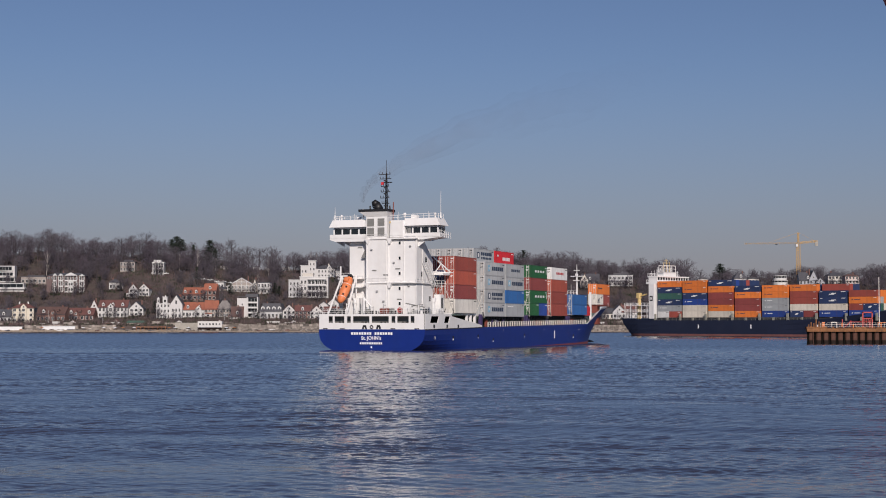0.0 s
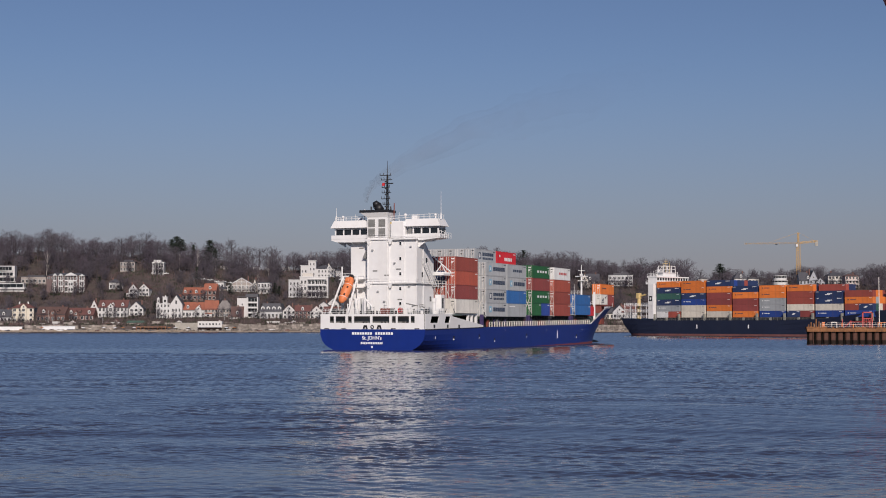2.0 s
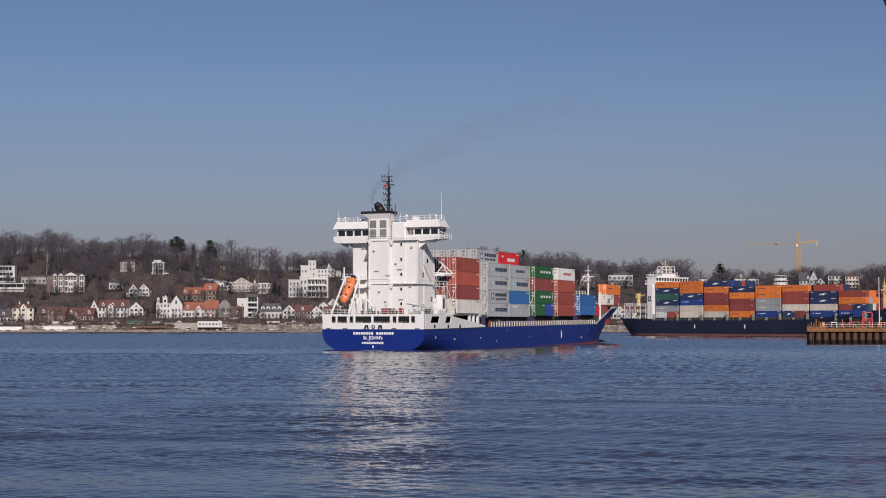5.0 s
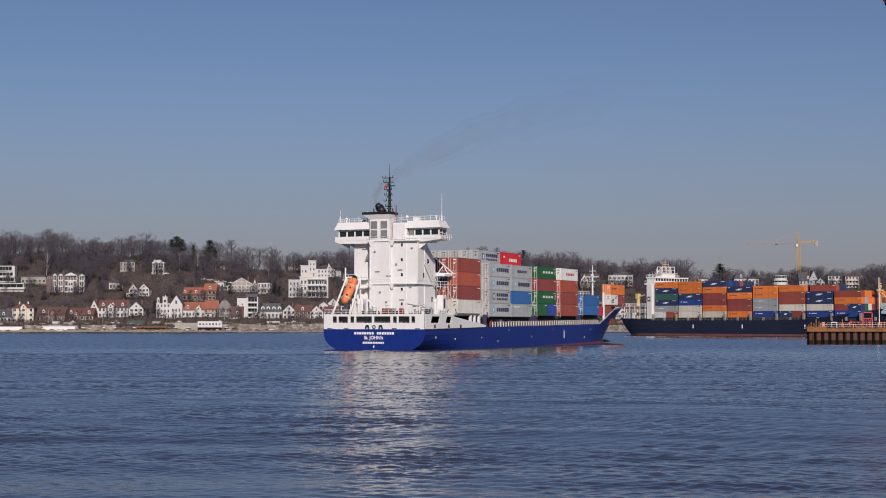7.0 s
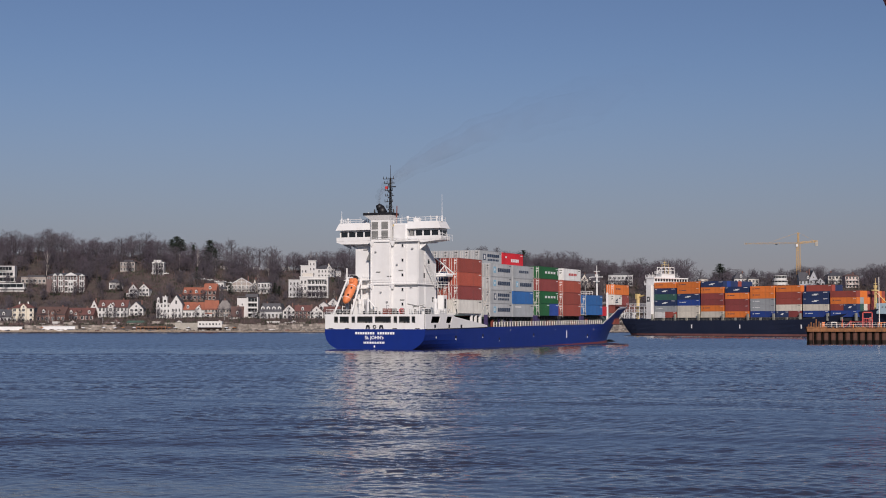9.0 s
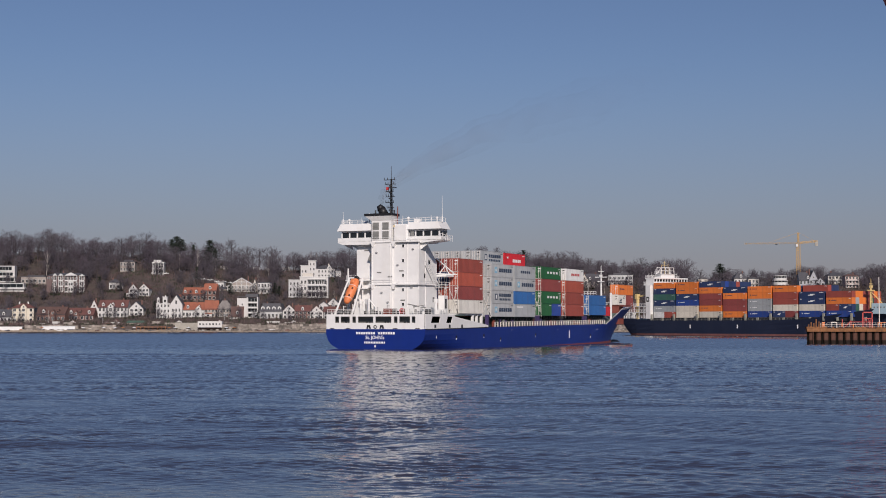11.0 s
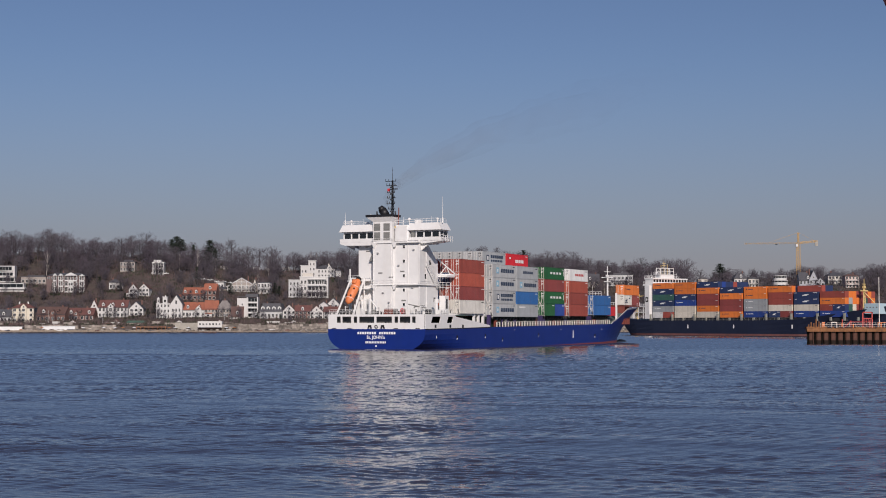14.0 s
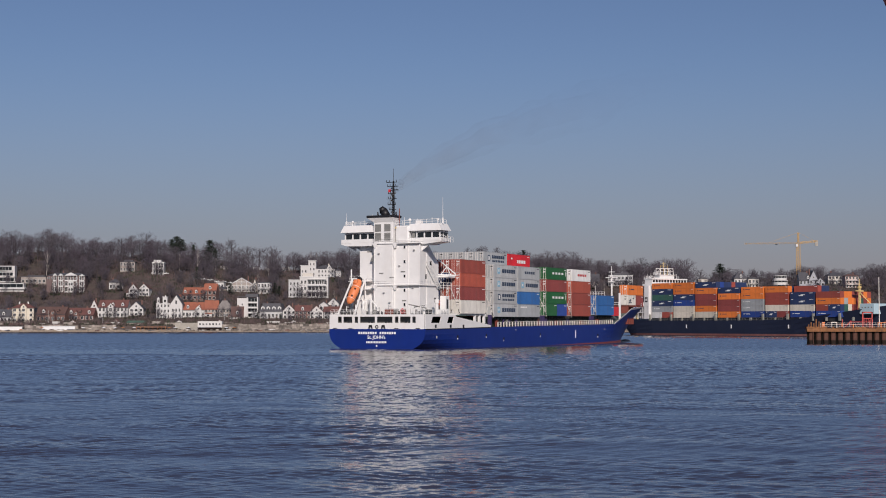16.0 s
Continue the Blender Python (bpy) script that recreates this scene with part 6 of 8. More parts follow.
def turret_villa(x, y):
    """Ornate white villa: a flat-topped block with two turrets and a steep gabled block beside it."""
    top = plot("ornate white stucco villa with two turrets and steep gable", x, y, 17.4, 9)
    boxes("wall", WALL_W, top, [(-8.7, .4, 0, 9, -4, 10.2), (.4, 8.3, -.8, 9, -4, 9.4)])
    for z in (3.4, 6.9, 10.2):
        boxes("cornice", FRAME_W, top, [(-9.0, .4, -.35, 0, z - .3, z)])
    for k in range(4):
        for r in range(3):
            window(top, -7.5 + 2.2 * k, 0, .9 + 3.4 * r, .9, 1.7)
    for v, w, z in ((-8.3, 1.5, 13.0), (-4.6, 3.0, 14.2)):
        t = boxes("turret", WALL_W, top, [(v, v + w, -.3, w, 10.2, z)])
        boxes("turret_cornice", FRAME_W, t, [(v - .25, v + w + .25, -.55, w + .25, z, z + .35)])
        boxes("finial", FRAME_W, t, [(v + w / 2 - .3, v + w / 2 + .3, w / 2 - .3, w / 2 + .3, z + .35, z + 1.3)])
        boxes("pane", GLASS, t, [(v + w * .3, v + w * .7, -.34, -.28, 10.9, 12.4)])
    bm = bmesh.new()
    prism(bm, [(.4, 9.4), (8.3, 9.4), (4.35, 15.2)], "y", -.8, 9)
    part("gable", bm, WALL_W, top)
    bm = bmesh.new()
    prism(bm, [(-.1, 8.9), (4.35, 15.3), (8.8, 8.9), (8.8, 9.3), (4.35, 15.7), (-.1, 9.3)], "y", -.5, 9.2)
    part("roof", bm, SLATE, top)
    for v in (1.8, 4.0, 6.2):
        for r in range(2):
            window(top, v + .3, -.8, 1.0 + 3.8 * r, .9, 1.9)
    window(top, 4.35, -.8, 9.8, 1.1, 2.2)
    boxes("entrance_porch", WALL_W, top, [(-3.6, -.8, -2.2, 0, -2, 3.2)])
    boxes("door", SLATE, top, [(-2.7, -1.7, -2.26, -2.2, 0, 2.2)])
    boxes("balcony", FRAME_W, top, [(-3.8, -.6, -2.4, 0, 3.2, 3.45), (-3.8, -.6, -2.4, -2.3, 3.45, 4.3)])


def columned_villa(x, y):
    """White villa on the hill, a loggia of tall columns under a heavy cornice."""
    top = plot("white columned villa with cornice among the hillside trees", x, y, 8.4, 8)
    boxes("wall", WALL_G, top, [(-3.9, 3.9, 1.6, 8, -3, 9.6)])
    for k in range(5):
        v = -3.8 + 1.9 * k
        rods("column", WALL_W, top, [((v, .1, 0), (v, .1, 8.6), .34, .28)], sides=8)
    boxes("cornice", FRAME_W, top, [(-4.4, 4.4, -.4, 8.2, 8.6, 9.3)])
    boxes("attic", WALL_W, top, [(-3.2, 1.8, .4, 6, 9.3, 11.0)])
    boxes("balcony", FRAME_W, top, [(-4.1, 4.1, -.3, 1.6, 4.1, 4.4), (-4.1, 4.1, -.3, -.2, 4.4, 5.2)])
    for k in range(4):
        for z in (1.0, 5.4):
            window(top, -2.85 + 1.9 * k, 1.6, z, 1.0, 2.3)


def terrace_block(x, y):
    """White hillside block of flats: a plain wing, and a front with three tiers of arched terraces."""
    top = plot("white block of flats with three tiers of terraces", x, y, 27.5, 10)
    boxes("wall", WALL_W, top, [(-6, 13.5, 0, 10, -5, 14.4)])
    boxes("side_wing", WALL_G, top, [(-13.8, -6, 1.4, 9, -5, 12.4)])
    boxes("cornice", FRAME_W, top, [(-6.3, 13.8, -.3, 10.3, 14.4, 14.9), (-14.0, -6.3, 1.1, 9.2, 12.4, 12.8)])
    for c in range(3):
        for r in range(3):
            window(top, -12.3 + 2.4 * c, 1.4, 1.4 + 3.8 * r, 1.0, 1.9)
    for r in range(3):
        window(top, -4.6, 0, 1.2 + 4.4 * r, 1.1, 2.1), window(top, -2.2, 0, 1.2 + 4.4 * r, 1.1, 2.1)
    for r in range(3):
        z = 4.3 * r + .2
        t = boxes("terrace", FRAME_W, top, [(-.6, 13.9 - .8 * r, -2.6, 0, z - .35, z), (-.6, 13.9 - .8 * r, -2.6, -2.5, z, z + .95)])
        for k in range(6):
            px = -.4 + (13.9 - .8 * r) * k / 5.2
            boxes("pier", WALL_W, t, [(px - .17, px + .17, -2.45, -2.1, z, z + 3.9)])
        for k in range(5):
            window(top, 1.0 + 2.6 * k, 0, z + .3, 2.1, 3.0)
    boxes("roof_terrace", FRAME_W, top, [(-.6, 12.2, -2.6, 0, 12.75, 13.1)])
    boxes("penthouse", WALL_I, top, [(-4.5, 3.0, 2.5, 8, 14.9, 17.2)])


def tower_villa(x, y):
    """Broad white villa on the brow with a square tower and a low dark hipped roof."""
    top = plot("broad white villa with square tower and dark hipped roof", x, y, 29.0, 10)
    boxes("wall", WALL_W, top, [(-14.5, 10.3, 0, 10, -4, 6.6), (-14.5, -8.4, .2, 8, 6.6, 8.8), (10.3, 14.5, 1.2, 9, -4, 5.4)])
    boxes("tower", WALL_W, top, [(-8.8, -3.4, -.8, 6, -3, 12.2)])
    boxes("tower_cornice", FRAME_W, top, [(-9.2, -3.0, -1.2, 6.4, 12.2, 12.7)])
    hip_roof(top, -3.3, 10.3, 0, 10, 6.7, 2.6, SLATE)
    hip_roof(top, 10.4, 14.5, 1.2, 9, 5.4, 1.6, SLATE)
    bm = bmesh.new()
    prism(bm, [(4.2, 6.7), (8.4, 6.7), (6.3, 9.6)], "y", -.3, 3)
    part("front_gable", bm, WALL_W, top)
    window(top, 6.3, -.3, 6.9, .9, 1.2)
    boxes("cornice", FRAME_W, top, [(-14.8, -8.8, -.2, 8.3, 8.8, 9.2)])
    for k in range(10):
        if abs(-13.2 + 2.4 * k + 6.1) > 3.4:
            for r in range(2):
                window(top, -13.2 + 2.4 * k, 0, .9 + 3.1 * r, .9, 1.6)
    for z in (2, 5.6, 9.2):
        window(top, -7.3, -.8, z, .8, 1.6), window(top, -4.9, -.8, z, .8, 1.6)
    boxes("terrace", FRAME_W, top, [(1.5, 10.6, -2.4, 0, .2, .5), (1.5, 10.6, -2.4, -2.3, .5, 1.3)])
    boxes("chimney", WALL_I, top, [(5, 5.8, 4, 4.8, 8.4, 10.6)])


def glass_block(x, y):
    """Narrow modern block: a blank white flank, and a front of dark glass between thin balcony slabs."""
    top = plot("modern white block with dark glass front and balconies", x, y, 13.6, 10, 2)
    boxes("wall", WALL_W, top, [(-6.8, -.4, 0, 10, -4, 13.4), (-.4, .4, -1.4, 10, -4, 14.0), (6.2, 6.9, -1.4, 10, -4, 14.0), (.4, 6.2, 1.0, 10, -4, 13.6)])
    boxes("window", GLASS, top, [(.5, 6.1, .9, 1.0, .5, 13.2)], "dark glass curtain front")
    for r in range(4):
        z = 3.3 * r + .3
        b = boxes("balcony", FRAME_W, top, [(.4, 6.2, -1.3, .9, z - .25, z)])
        boxes("balustrade", FRAME_W, b, [(.4, 6.2, -1.3, -1.2, z + .05, z + .85)])
        boxes("mullion", FRAME_W, top, [(2.2, 2.35, .8, .9, z, z + 3), (4.3, 4.45, .8, .9, z, z + 3)])
    boxes("roof", SLATE, top, [(-6.6, 6.7, -.8, 10, 14.0, 14.4), (-1.5, 6.5, 2, 9, 14.4, 16.2)])
    for z in (2.0, 8.6):
        window(top, -3.4, 0, z, .8, 1.2)


veranda_villa(-259.8, 1066.0, 2)
turret_villa(-178.0, 1008.0)
columned_villa(-203.1, 1101.5)
terrace_block(-92.4, 1062.0)
tower_villa(-88.8, 1122.0)
glass_block(-127.6, 1010.0)


# ---- the shore ----
def shore():
    for x0, x1, z1, m in ((-139, -118, 5.0, STONE), (-118, -95, 4.6, STONE), (-95, -60, 5.2, STONE), (-60, -20, 5.0, STONE), (-20, 60, 4.8, STONE), (60, 150, 4.6, STONE), (-420, -330, 3.6, STONE), (-330, -284, 4.2, STONE), (-228, -206, 4.4, STONE), (-264, -230, 4.4, STONE)):
        bm = bmesh.new()
        y = BANK_Y + 3 * math.sin((x0 + x1) / 2 * .013) + 8.4
        box(bm, x0, x1, y + .25, y + 1.2, -.3, z1 - .2)
        z, course = -.3, 0
        while z < z1 - .3:                                  # uneven courses of rough blocks
            h, x = 1.0 + .5 * math.sin(course * 2.3 + x0), x0
            while x < x1 - .4:
                w = 1.5 + 1.3 * abs(math.sin(x * 1.7 + course * 2.9))
                b = min(x + w, x1)
                box(bm, x + .05, b - .05, y - .16 * abs(math.sin(x * 3.1 + course)), y + .25, z + .04, min(z + h, z1 + .3 * math.sin(x * .9)) - .04)
                x = b
            z, course = z + h, course + 1
        tagged(part("shore_wall", bm, m), "weathered stone retaining wall along the shore", "retaining wall", "shore walls")
    bm = bmesh.new()
    for k in range(150):
        x = -600 + 8 * k
        ya, yb = BANK_Y + 3 * math.sin(x * .013), BANK_Y + 3 * math.sin((x + 8) * .013)
        w = 9.2 if x < -160 else 5.0
        bm.faces.new([bm.verts.new(p) for p in ((x, ya - 3, -.12), (x + 8, yb - 3, -.12), (x + 8, yb + w, 1.4 * w / 9 + .15), (x, ya + w, 1.4 * w / 9 + .15))])
    tagged(part("beach", bm, SAND), "narrow tan sand beach at the water's edge", "beach", kind="structure")
    bm = bmesh.new()
    for k in range(150):                                    # wet, weedy margin left by the tide
        x = -600 + 8 * k
        ya, yb = BANK_Y + 3 * math.sin(x * .013), BANK_Y + 3 * math.sin((x + 8) * .013)
        w, w2 = 2.6 + .7 * math.sin(x * .09), 2.6 + .7 * math.sin((x + 8) * .09)
        bm.faces.new([bm.verts.new(p) for p in ((x, ya - 3, -.08), (x + 8, yb - 3, -.08), (x + 8, yb + w2, .30 + .10 * w2), (x, ya + w, .30 + .10 * w))])
    tagged(part("wet_sand", bm, WET_SAND), "dark wet sand and weed along the waterline", "beach", kind="structure")
    rng = random.Random(41)
    ball = bmesh.new()
    bmesh.ops.create_icosphere(ball, subdivisions=1, radius=1)
    ball.verts.index_update()
    shape, sides = [v.co.copy() for v in ball.verts], [tuple(v.index for v in f.verts) for f in ball.faces]
    ball.free()
    vs, fs = [], []
    for k in range(1500):                                   # tumbled stones at the foot of the walls and along the tide mark
        x = rng.uniform(-420, 150)
        d = rng.choice((rng.uniform(.5, 3.0), rng.uniform(5.5, 8.2)))
        s = rng.uniform(.25, .8) * (1.3 if d > 4 else .8)
        c = Vector((x, BANK_Y + 3 * math.sin(x * .013) + d, .2 + .155 * d))
        n0, turn = len(vs), rng.uniform(0, 6)
        for p in shape:
            q = Vector((p.x * 1.3, p.y, p.z * .7)) * s * (1 + .4 * noise.noise(p * 1.3 + Vector((k, turn, 0))))
            vs.append(tuple(c + q))
        fs += [tuple(i + n0 for i in f) for f in sides]
    me = bpy.data.meshes.new("boulders")
    me.from_pydata(vs, [], fs)
    me.materials.append(STONE)
    tagged(new("boulders", me), "pale and dark tumbled stones along the shore", "stones", kind="stuff")
    # marquee
    tent = tagged(new("marquee"), "long low white canvas marquee on the beach", "marquee")
    tent.location = (-242, 975, 1.0)
    for k in range(5):
        bm = bmesh.new()
        x0 = -10.2 + k * 4.1
        prism(bm, [(0, 0), (4, 0), (4, 2.2), (2, 2.75), (0, 2.45)], "x", x0, x0 + 4.05)
        part("canvas_bay", bm, CANVAS, tent)
    tent2 = tagged(new("marquee"), "white beach shelter with flat canvas roof", "marquee")
    tent2.location = (-274, 975, 1.0)
    boxes("canvas_roof", CANVAS, tent2, [(-9, 9, 0, 4, 2.0, 2.4)])
    boxes("canvas_wall", CANVAS, tent2, [(-9, 9, .1, .2, 0, 2.0)])
    pav = tagged(new("pavilion"), "low pavilion with dark green roof beside the beach", "pavilion")
    pav.location = (-195, 982, 3.6)
    bm = bmesh.new()
    prism(bm, [(-6, 2.2), (6, 2.2), (5, 3.6), (-5, 3.6)], "y", 0, 5)
    part("roof", bm, GREEN_ROOF, pav)
    boxes("wall", STUCCO, pav, [(-5.4, 5.4, .4, 4.6, -2, 2.2)])
    ter = tagged(new("terrace"), "rust-orange awning terrace with posts on the shore", "terrace")
    ter.location = (-183, 970.5, 0.35)
    boxes("awning", AWNING, ter, [(-9.5, 9.5, 0, 4, 2.7, 3.0)])
    for k in range(8):
        boxes("post", AWNING, ter, [(-9.3 + k * 2.6, -9.1 + k * 2.6, .1, .3, 0, 2.7)])
    boxes("counter", TILE_BROWN, ter, [(-9.2, 9.2, 2.6, 3.2, 0, 1.1)])
    rest = tagged(new("restaurant"), "white flat-roofed waterfront restaurant with small windows", "restaurant")
    rest.location = (-153, 973.0, 0.6)
    boxes("wall", CONCRETE, rest, [(-15.5, -1.2, .6, 7, -.5, 5.2)], "plain pale concrete side wall")
    main = boxes("wall", WALL_W, rest, [(-1.2, 14, 0, 7, 2.2, 6.2)])
    boxes("awning", SLATE, rest, [(-1.0, 13.8, -2.2, .0, 2.0, 2.4)], "dark awning")
    boxes("lower_wall", BRICK, rest, [(-1.0, 13.8, 1.4, 6.8, -.4, 2.0)])
    for k in range(7):
        window(rest, .3 + k * 2.05, 0, 3.9, 1.0, 1.0)
    # sunshades, small boats
    for k, (x, m) in enumerate(((-206, CANVAS), (-201, AWNING), (-213, CANVAS), (-168, CANVAS), (-160, CANVAS), (-172, AWNING), (-226, CANVAS), (-188, BRICK), (-194, CANVAS), (-178, CANVAS), (-252, AWNING), (-290, CANVAS), (-136, CANVAS), (-131, AWNING))):
        sh = tagged(new("parasol"), "small open parasol on the beach terrace", "parasol", "beach parasols")
        sh.location = (x, 972.5, 0.5)
        rods("pole", FRAME_W, sh, [((0, 0, 0), (0, 0, 2.5), .05)])
        rods("canopy", m, sh, [((0, 0, 2.1), (0, 0, 2.7), 1.5, .1)], sides=8)
    # garden walls, sheds and upturned boats along the shore path
    rng = random.Random(9)
    for k in range(84):
        x = -395 + 540 * (k + rng.random() * .7) / 84
        y = BANK_Y + 3 * math.sin(x * .013) + rng.uniform(12.5, 19)
        w, h = rng.uniform(3, 9), rng.uniform(.8, 2.4)
        gw = tagged(new("garden_wall"), "low garden wall above the shore path", "garden wall", "garden walls")
        gw.matrix_basis = pose(x, y, ground(x, y) - .3, 0, 0, rng.uniform(-6, 6))
        m = rng.choice((STONE, STONE, WALL_W, STUCCO, BRICK))
        boxes("wall", m, gw, [(-w / 2, w / 2, 0, .4, -1, h)])
        boxes("coping", CONCRETE, gw, [(-w / 2 - .1, w / 2 + .1, -.08, .48, h, h + .12)])
    for k in range(15):
        x = -390 + 520 * (k + rng.random() * .8) / 15
        y = BANK_Y + 3 * math.sin(x * .013) + rng.uniform(15, 22)
        if any(abs(x - hx) < hw / 2 + 2 and hy < y + 6 for hx, hy, hw, hd in HOUSES):
            y -= 4
        sd = tagged(new("shed"), "small pitched-roof garden shed near the shore", "shed", "garden sheds")
        sd.matrix_basis = pose(x, y, ground(x, y) - .3, 0, 0, rng.uniform(-15, 15))
        bm = bmesh.new()
        box(bm, -1.6, 1.6, 0, 2.6, -.5, 2.0), prism(bm, [(-1.6, 2.0), (1.6, 2.0), (0, 2.9)], "y", 0, 2.6)
        part("wall", bm, rng.choice((STUCCO, WALL_W, TILE_BROWN)), sd)
        bm = bmesh.new()
        prism(bm, [(-1.9, 1.85), (0, 2.9), (1.9, 1.85), (1.9, 2.0), (0, 3.1), (-1.9, 2.0)], "y", -.2, 2.8)
        part("roof", bm, rng.choice((SLATE, TILE_BROWN, TILE_RED)), sd)
        boxes("door", SLATE, sd, [(-.4, .4, -.05, .02, 0, 1.8)])
    for k in range(26):
        x = -390 + 400 * (k + rng.random()) / 26
        y = BANK_Y + 3 * math.sin(x * .013) + rng.uniform(2.5, 7.5)
        bt = tagged(new("rowing_boat"), "small boat drawn up on the sand", "boat", "boats on the beach")
        bt.matrix_basis = pose(x, y, ground(x, y) + .12, 0, 0, rng.uniform(0, 180))
        bm = bmesh.new()
        prism(bm, [(-2.0, 0.15), (-1.6, -.05), (1.4, -.05), (2.3, .6), (-2.1, .6)], "y", -.6, .6)
        part("hull", bm, rng.choice((WALL_W, BRICK, SLATE, AWNING, CANVAS)), bt)
        boxes("thwart", TILE_BROWN, bt, [(-.6, -.3, -.55, .55, .6, .66)])
    # parked cars on the hillside lane
    for k in range(12):
        x = (-206, -202, -198, -176, -171, -166, -161, -156, -151, -146, 212, 217)[k]
        y = 1103 + (k % 3) * .6 if x < 0 else 1128
        car = tagged(new("car"), rng.choice(("small white car parked on the hillside lane", "silver car parked on the hillside lane")), "car", "parked cars")
        car.matrix_basis = pose(x, y, ground(x, y) + .05, 0, 0, rng.uniform(-8, 8))
        bm = bmesh.new()
        prism(bm, [(-2.1, .35), (2.1, .35), (2.15, .8), (1.2, .95), (.6, 1.45), (-1.2, 1.45), (-1.9, .95), (-2.15, .85)], "y", -.85, .85)
        part("body", bm, CANVAS, car)
        bm = bmesh.new()
        prism(bm, [(-1.7, .95), (1.05, .95), (.55, 1.38), (-1.15, 1.38)], "y", -.87, .87)
        part("window", bm, GLASS, car)
        for wx in (-1.3, 1.3):
            for wy in (-.8, .8):
                rods("wheel", BLACK, car, [((wx, wy - .1, .3), (wx, wy + .1, .3), .32)], sides=10)
    for k in range(13):                                     # wooden boards, racks and tables before the terraces
        x = -330 + 210 * (k + rng.random() * .7) / 13
        y = BANK_Y + 3 * math.sin(x * .013) + rng.uniform(6.5, 8)
        tb = tagged(new("picnic_table"), "weathered wooden picnic table on the beach", "table", "picnic tables")
        tb.matrix_basis = pose(x, y, ground(x, y) + .1, 0, 0, rng.uniform(-20, 20))
        boxes("tabletop", TILE_BROWN, tb, [(-.9, .9, -.4, .4, .70, .76)])
        for s in (-1, 1):
            boxes("bench", TILE_BROWN, tb, [(-.9, .9, s * .75 - .14, s * .75 + .14, .42, .47)])
            boxes("leg", TILE_BROWN, tb, [(s * .7 - .05, s * .7 + .05, -.75, .75, .0, .1), (s * .7 - .05, s * .7 + .05, -.08, .08, .1, .7)])
    for x, y, h in ((-251, 984, 9), (-216, 983, 8), (-139, 986, 7.5), (-272, 984, 6)):
        pole = tagged(new("flagpole"), "slender white flagpole by the shore path", "flagpole", "flagpoles")
        pole.location = (x, y, ground(x, y) - .3)
        rods("pole", FRAME_W, pole, [((0, 0, 0), (0, 0, h), .12, .07)])
        rods("truck", FRAME_W, pole, [((0, 0, h), (0, 0, h + .2), .16)])


shore()


# ---- tower crane on the hill ----
def tower_crane():
    c = tagged(new("tower_crane"), "yellow lattice tower crane standing behind the houses", "tower crane")
    c.location = (264.5, 1150, 26)

    def lattice(name, a, b, half, step, thick=.14):
        bm = bmesh.new()
        a, b = Vector(a), Vector(b)
        d = (b - a).normalized()
        s1 = d.orthogonal().normalized()
        s2 = d.cross(s1)
        cs = [s1 * half + s2 * half, s1 * half - s2 * half, -s1 * half - s2 * half, -s1 * half + s2 * half]
        for q in cs:
            rod(bm, a + q, b + q, thick, sides=4)
        n = int((b - a).length / step)
        for k in range(n):
            p0, p1 = a.lerp(b, k / n), a.lerp(b, (k + 1) / n)
            for i in range(4):
                rod(bm, p0 + cs[i], p1 + cs[(i + 1) % 4], thick * .55, sides=3)
        return part(name, bm, CRANE_Y, c)
    lattice("tower", (0, 0, 0), (0, 0, 40), 1.0, 1.8, .17)
    lattice("tower_head", (0, 0, 40), (0, 0, 47), .45, 1.6)
    lattice("jib", (-1, 0, 39.2), (-40, 0, 38.8), .4, 2.4, .042)
    lattice("counter_jib", (1, 0, 39.4), (14.5, 0, 40.6), .5, 1.8, .11)
    boxes("cab", FRAME_W, c, [(-2.2, -.4, -1.6, .2, 36.4, 38.4)], "white operator's cab", bevel=.15)
    boxes("counterweight", CONCRETE, c, [(12.5, 14.6, -.6, .6, 37.0, 41.0)])
    rods("tie_bar", CRANE_Y, c, [((0, 0, 47), (-22, 0, 39.6), .07)], sides=4)
    rods("tie_bar", CRANE_Y, c, [((0, 0, 47), (12, 0, 41), .07)], sides=4)
    boxes("trolley", DARK, c, [(-17, -15.5, -.5, .5, 38.0, 38.6)])


tower_crane()


# ---- trees and shrubs ----
# bark, twig and scrub colours carry the violet, paler tint of air haze
BARK = mat("bare_bark", (0.064, 0.055, 0.060), 0.95, vary=0.25, grain=0.5, island=0.25)
TWIG = mat("bare_twigs", (0.087, 0.074, 0.091), 0.95, vary=0.25, grain=0.4, island=0.30)
BIRCH = mat("pale_birch_bark", (0.34, 0.31, 0.28), 0.9, vary=0.25, grain=0.8)
TWIG_V = mat("violet_brown_twigs", (0.087, 0.070, 0.089), 0.95, vary=0.3, grain=0.4)
TWIG_G = mat("grey_lichened_twigs", (0.104, 0.095, 0.110), 0.95, vary=0.3, grain=0.4)
TWIG_D = mat("dark_alder_twigs", (0.064, 0.055, 0.070), 0.95, vary=0.3, grain=0.4)
NEEDLE = mat("dark_conifer_needles", (0.022, 0.036, 0.022), 0.9, vary=0.3, grain=0.5)
SCRUB = mat("winter_scrub", (0.104, 0.075, 0.074), 0.95, vary=0.35, grain=0.08, stain=0.5, stain_color=(0.07, 0.075, 0.035))
EVERGREEN = mat("evergreen_scrub", (0.032, 0.042, 0.024), 0.95, vary=0.35, grain=0.1)


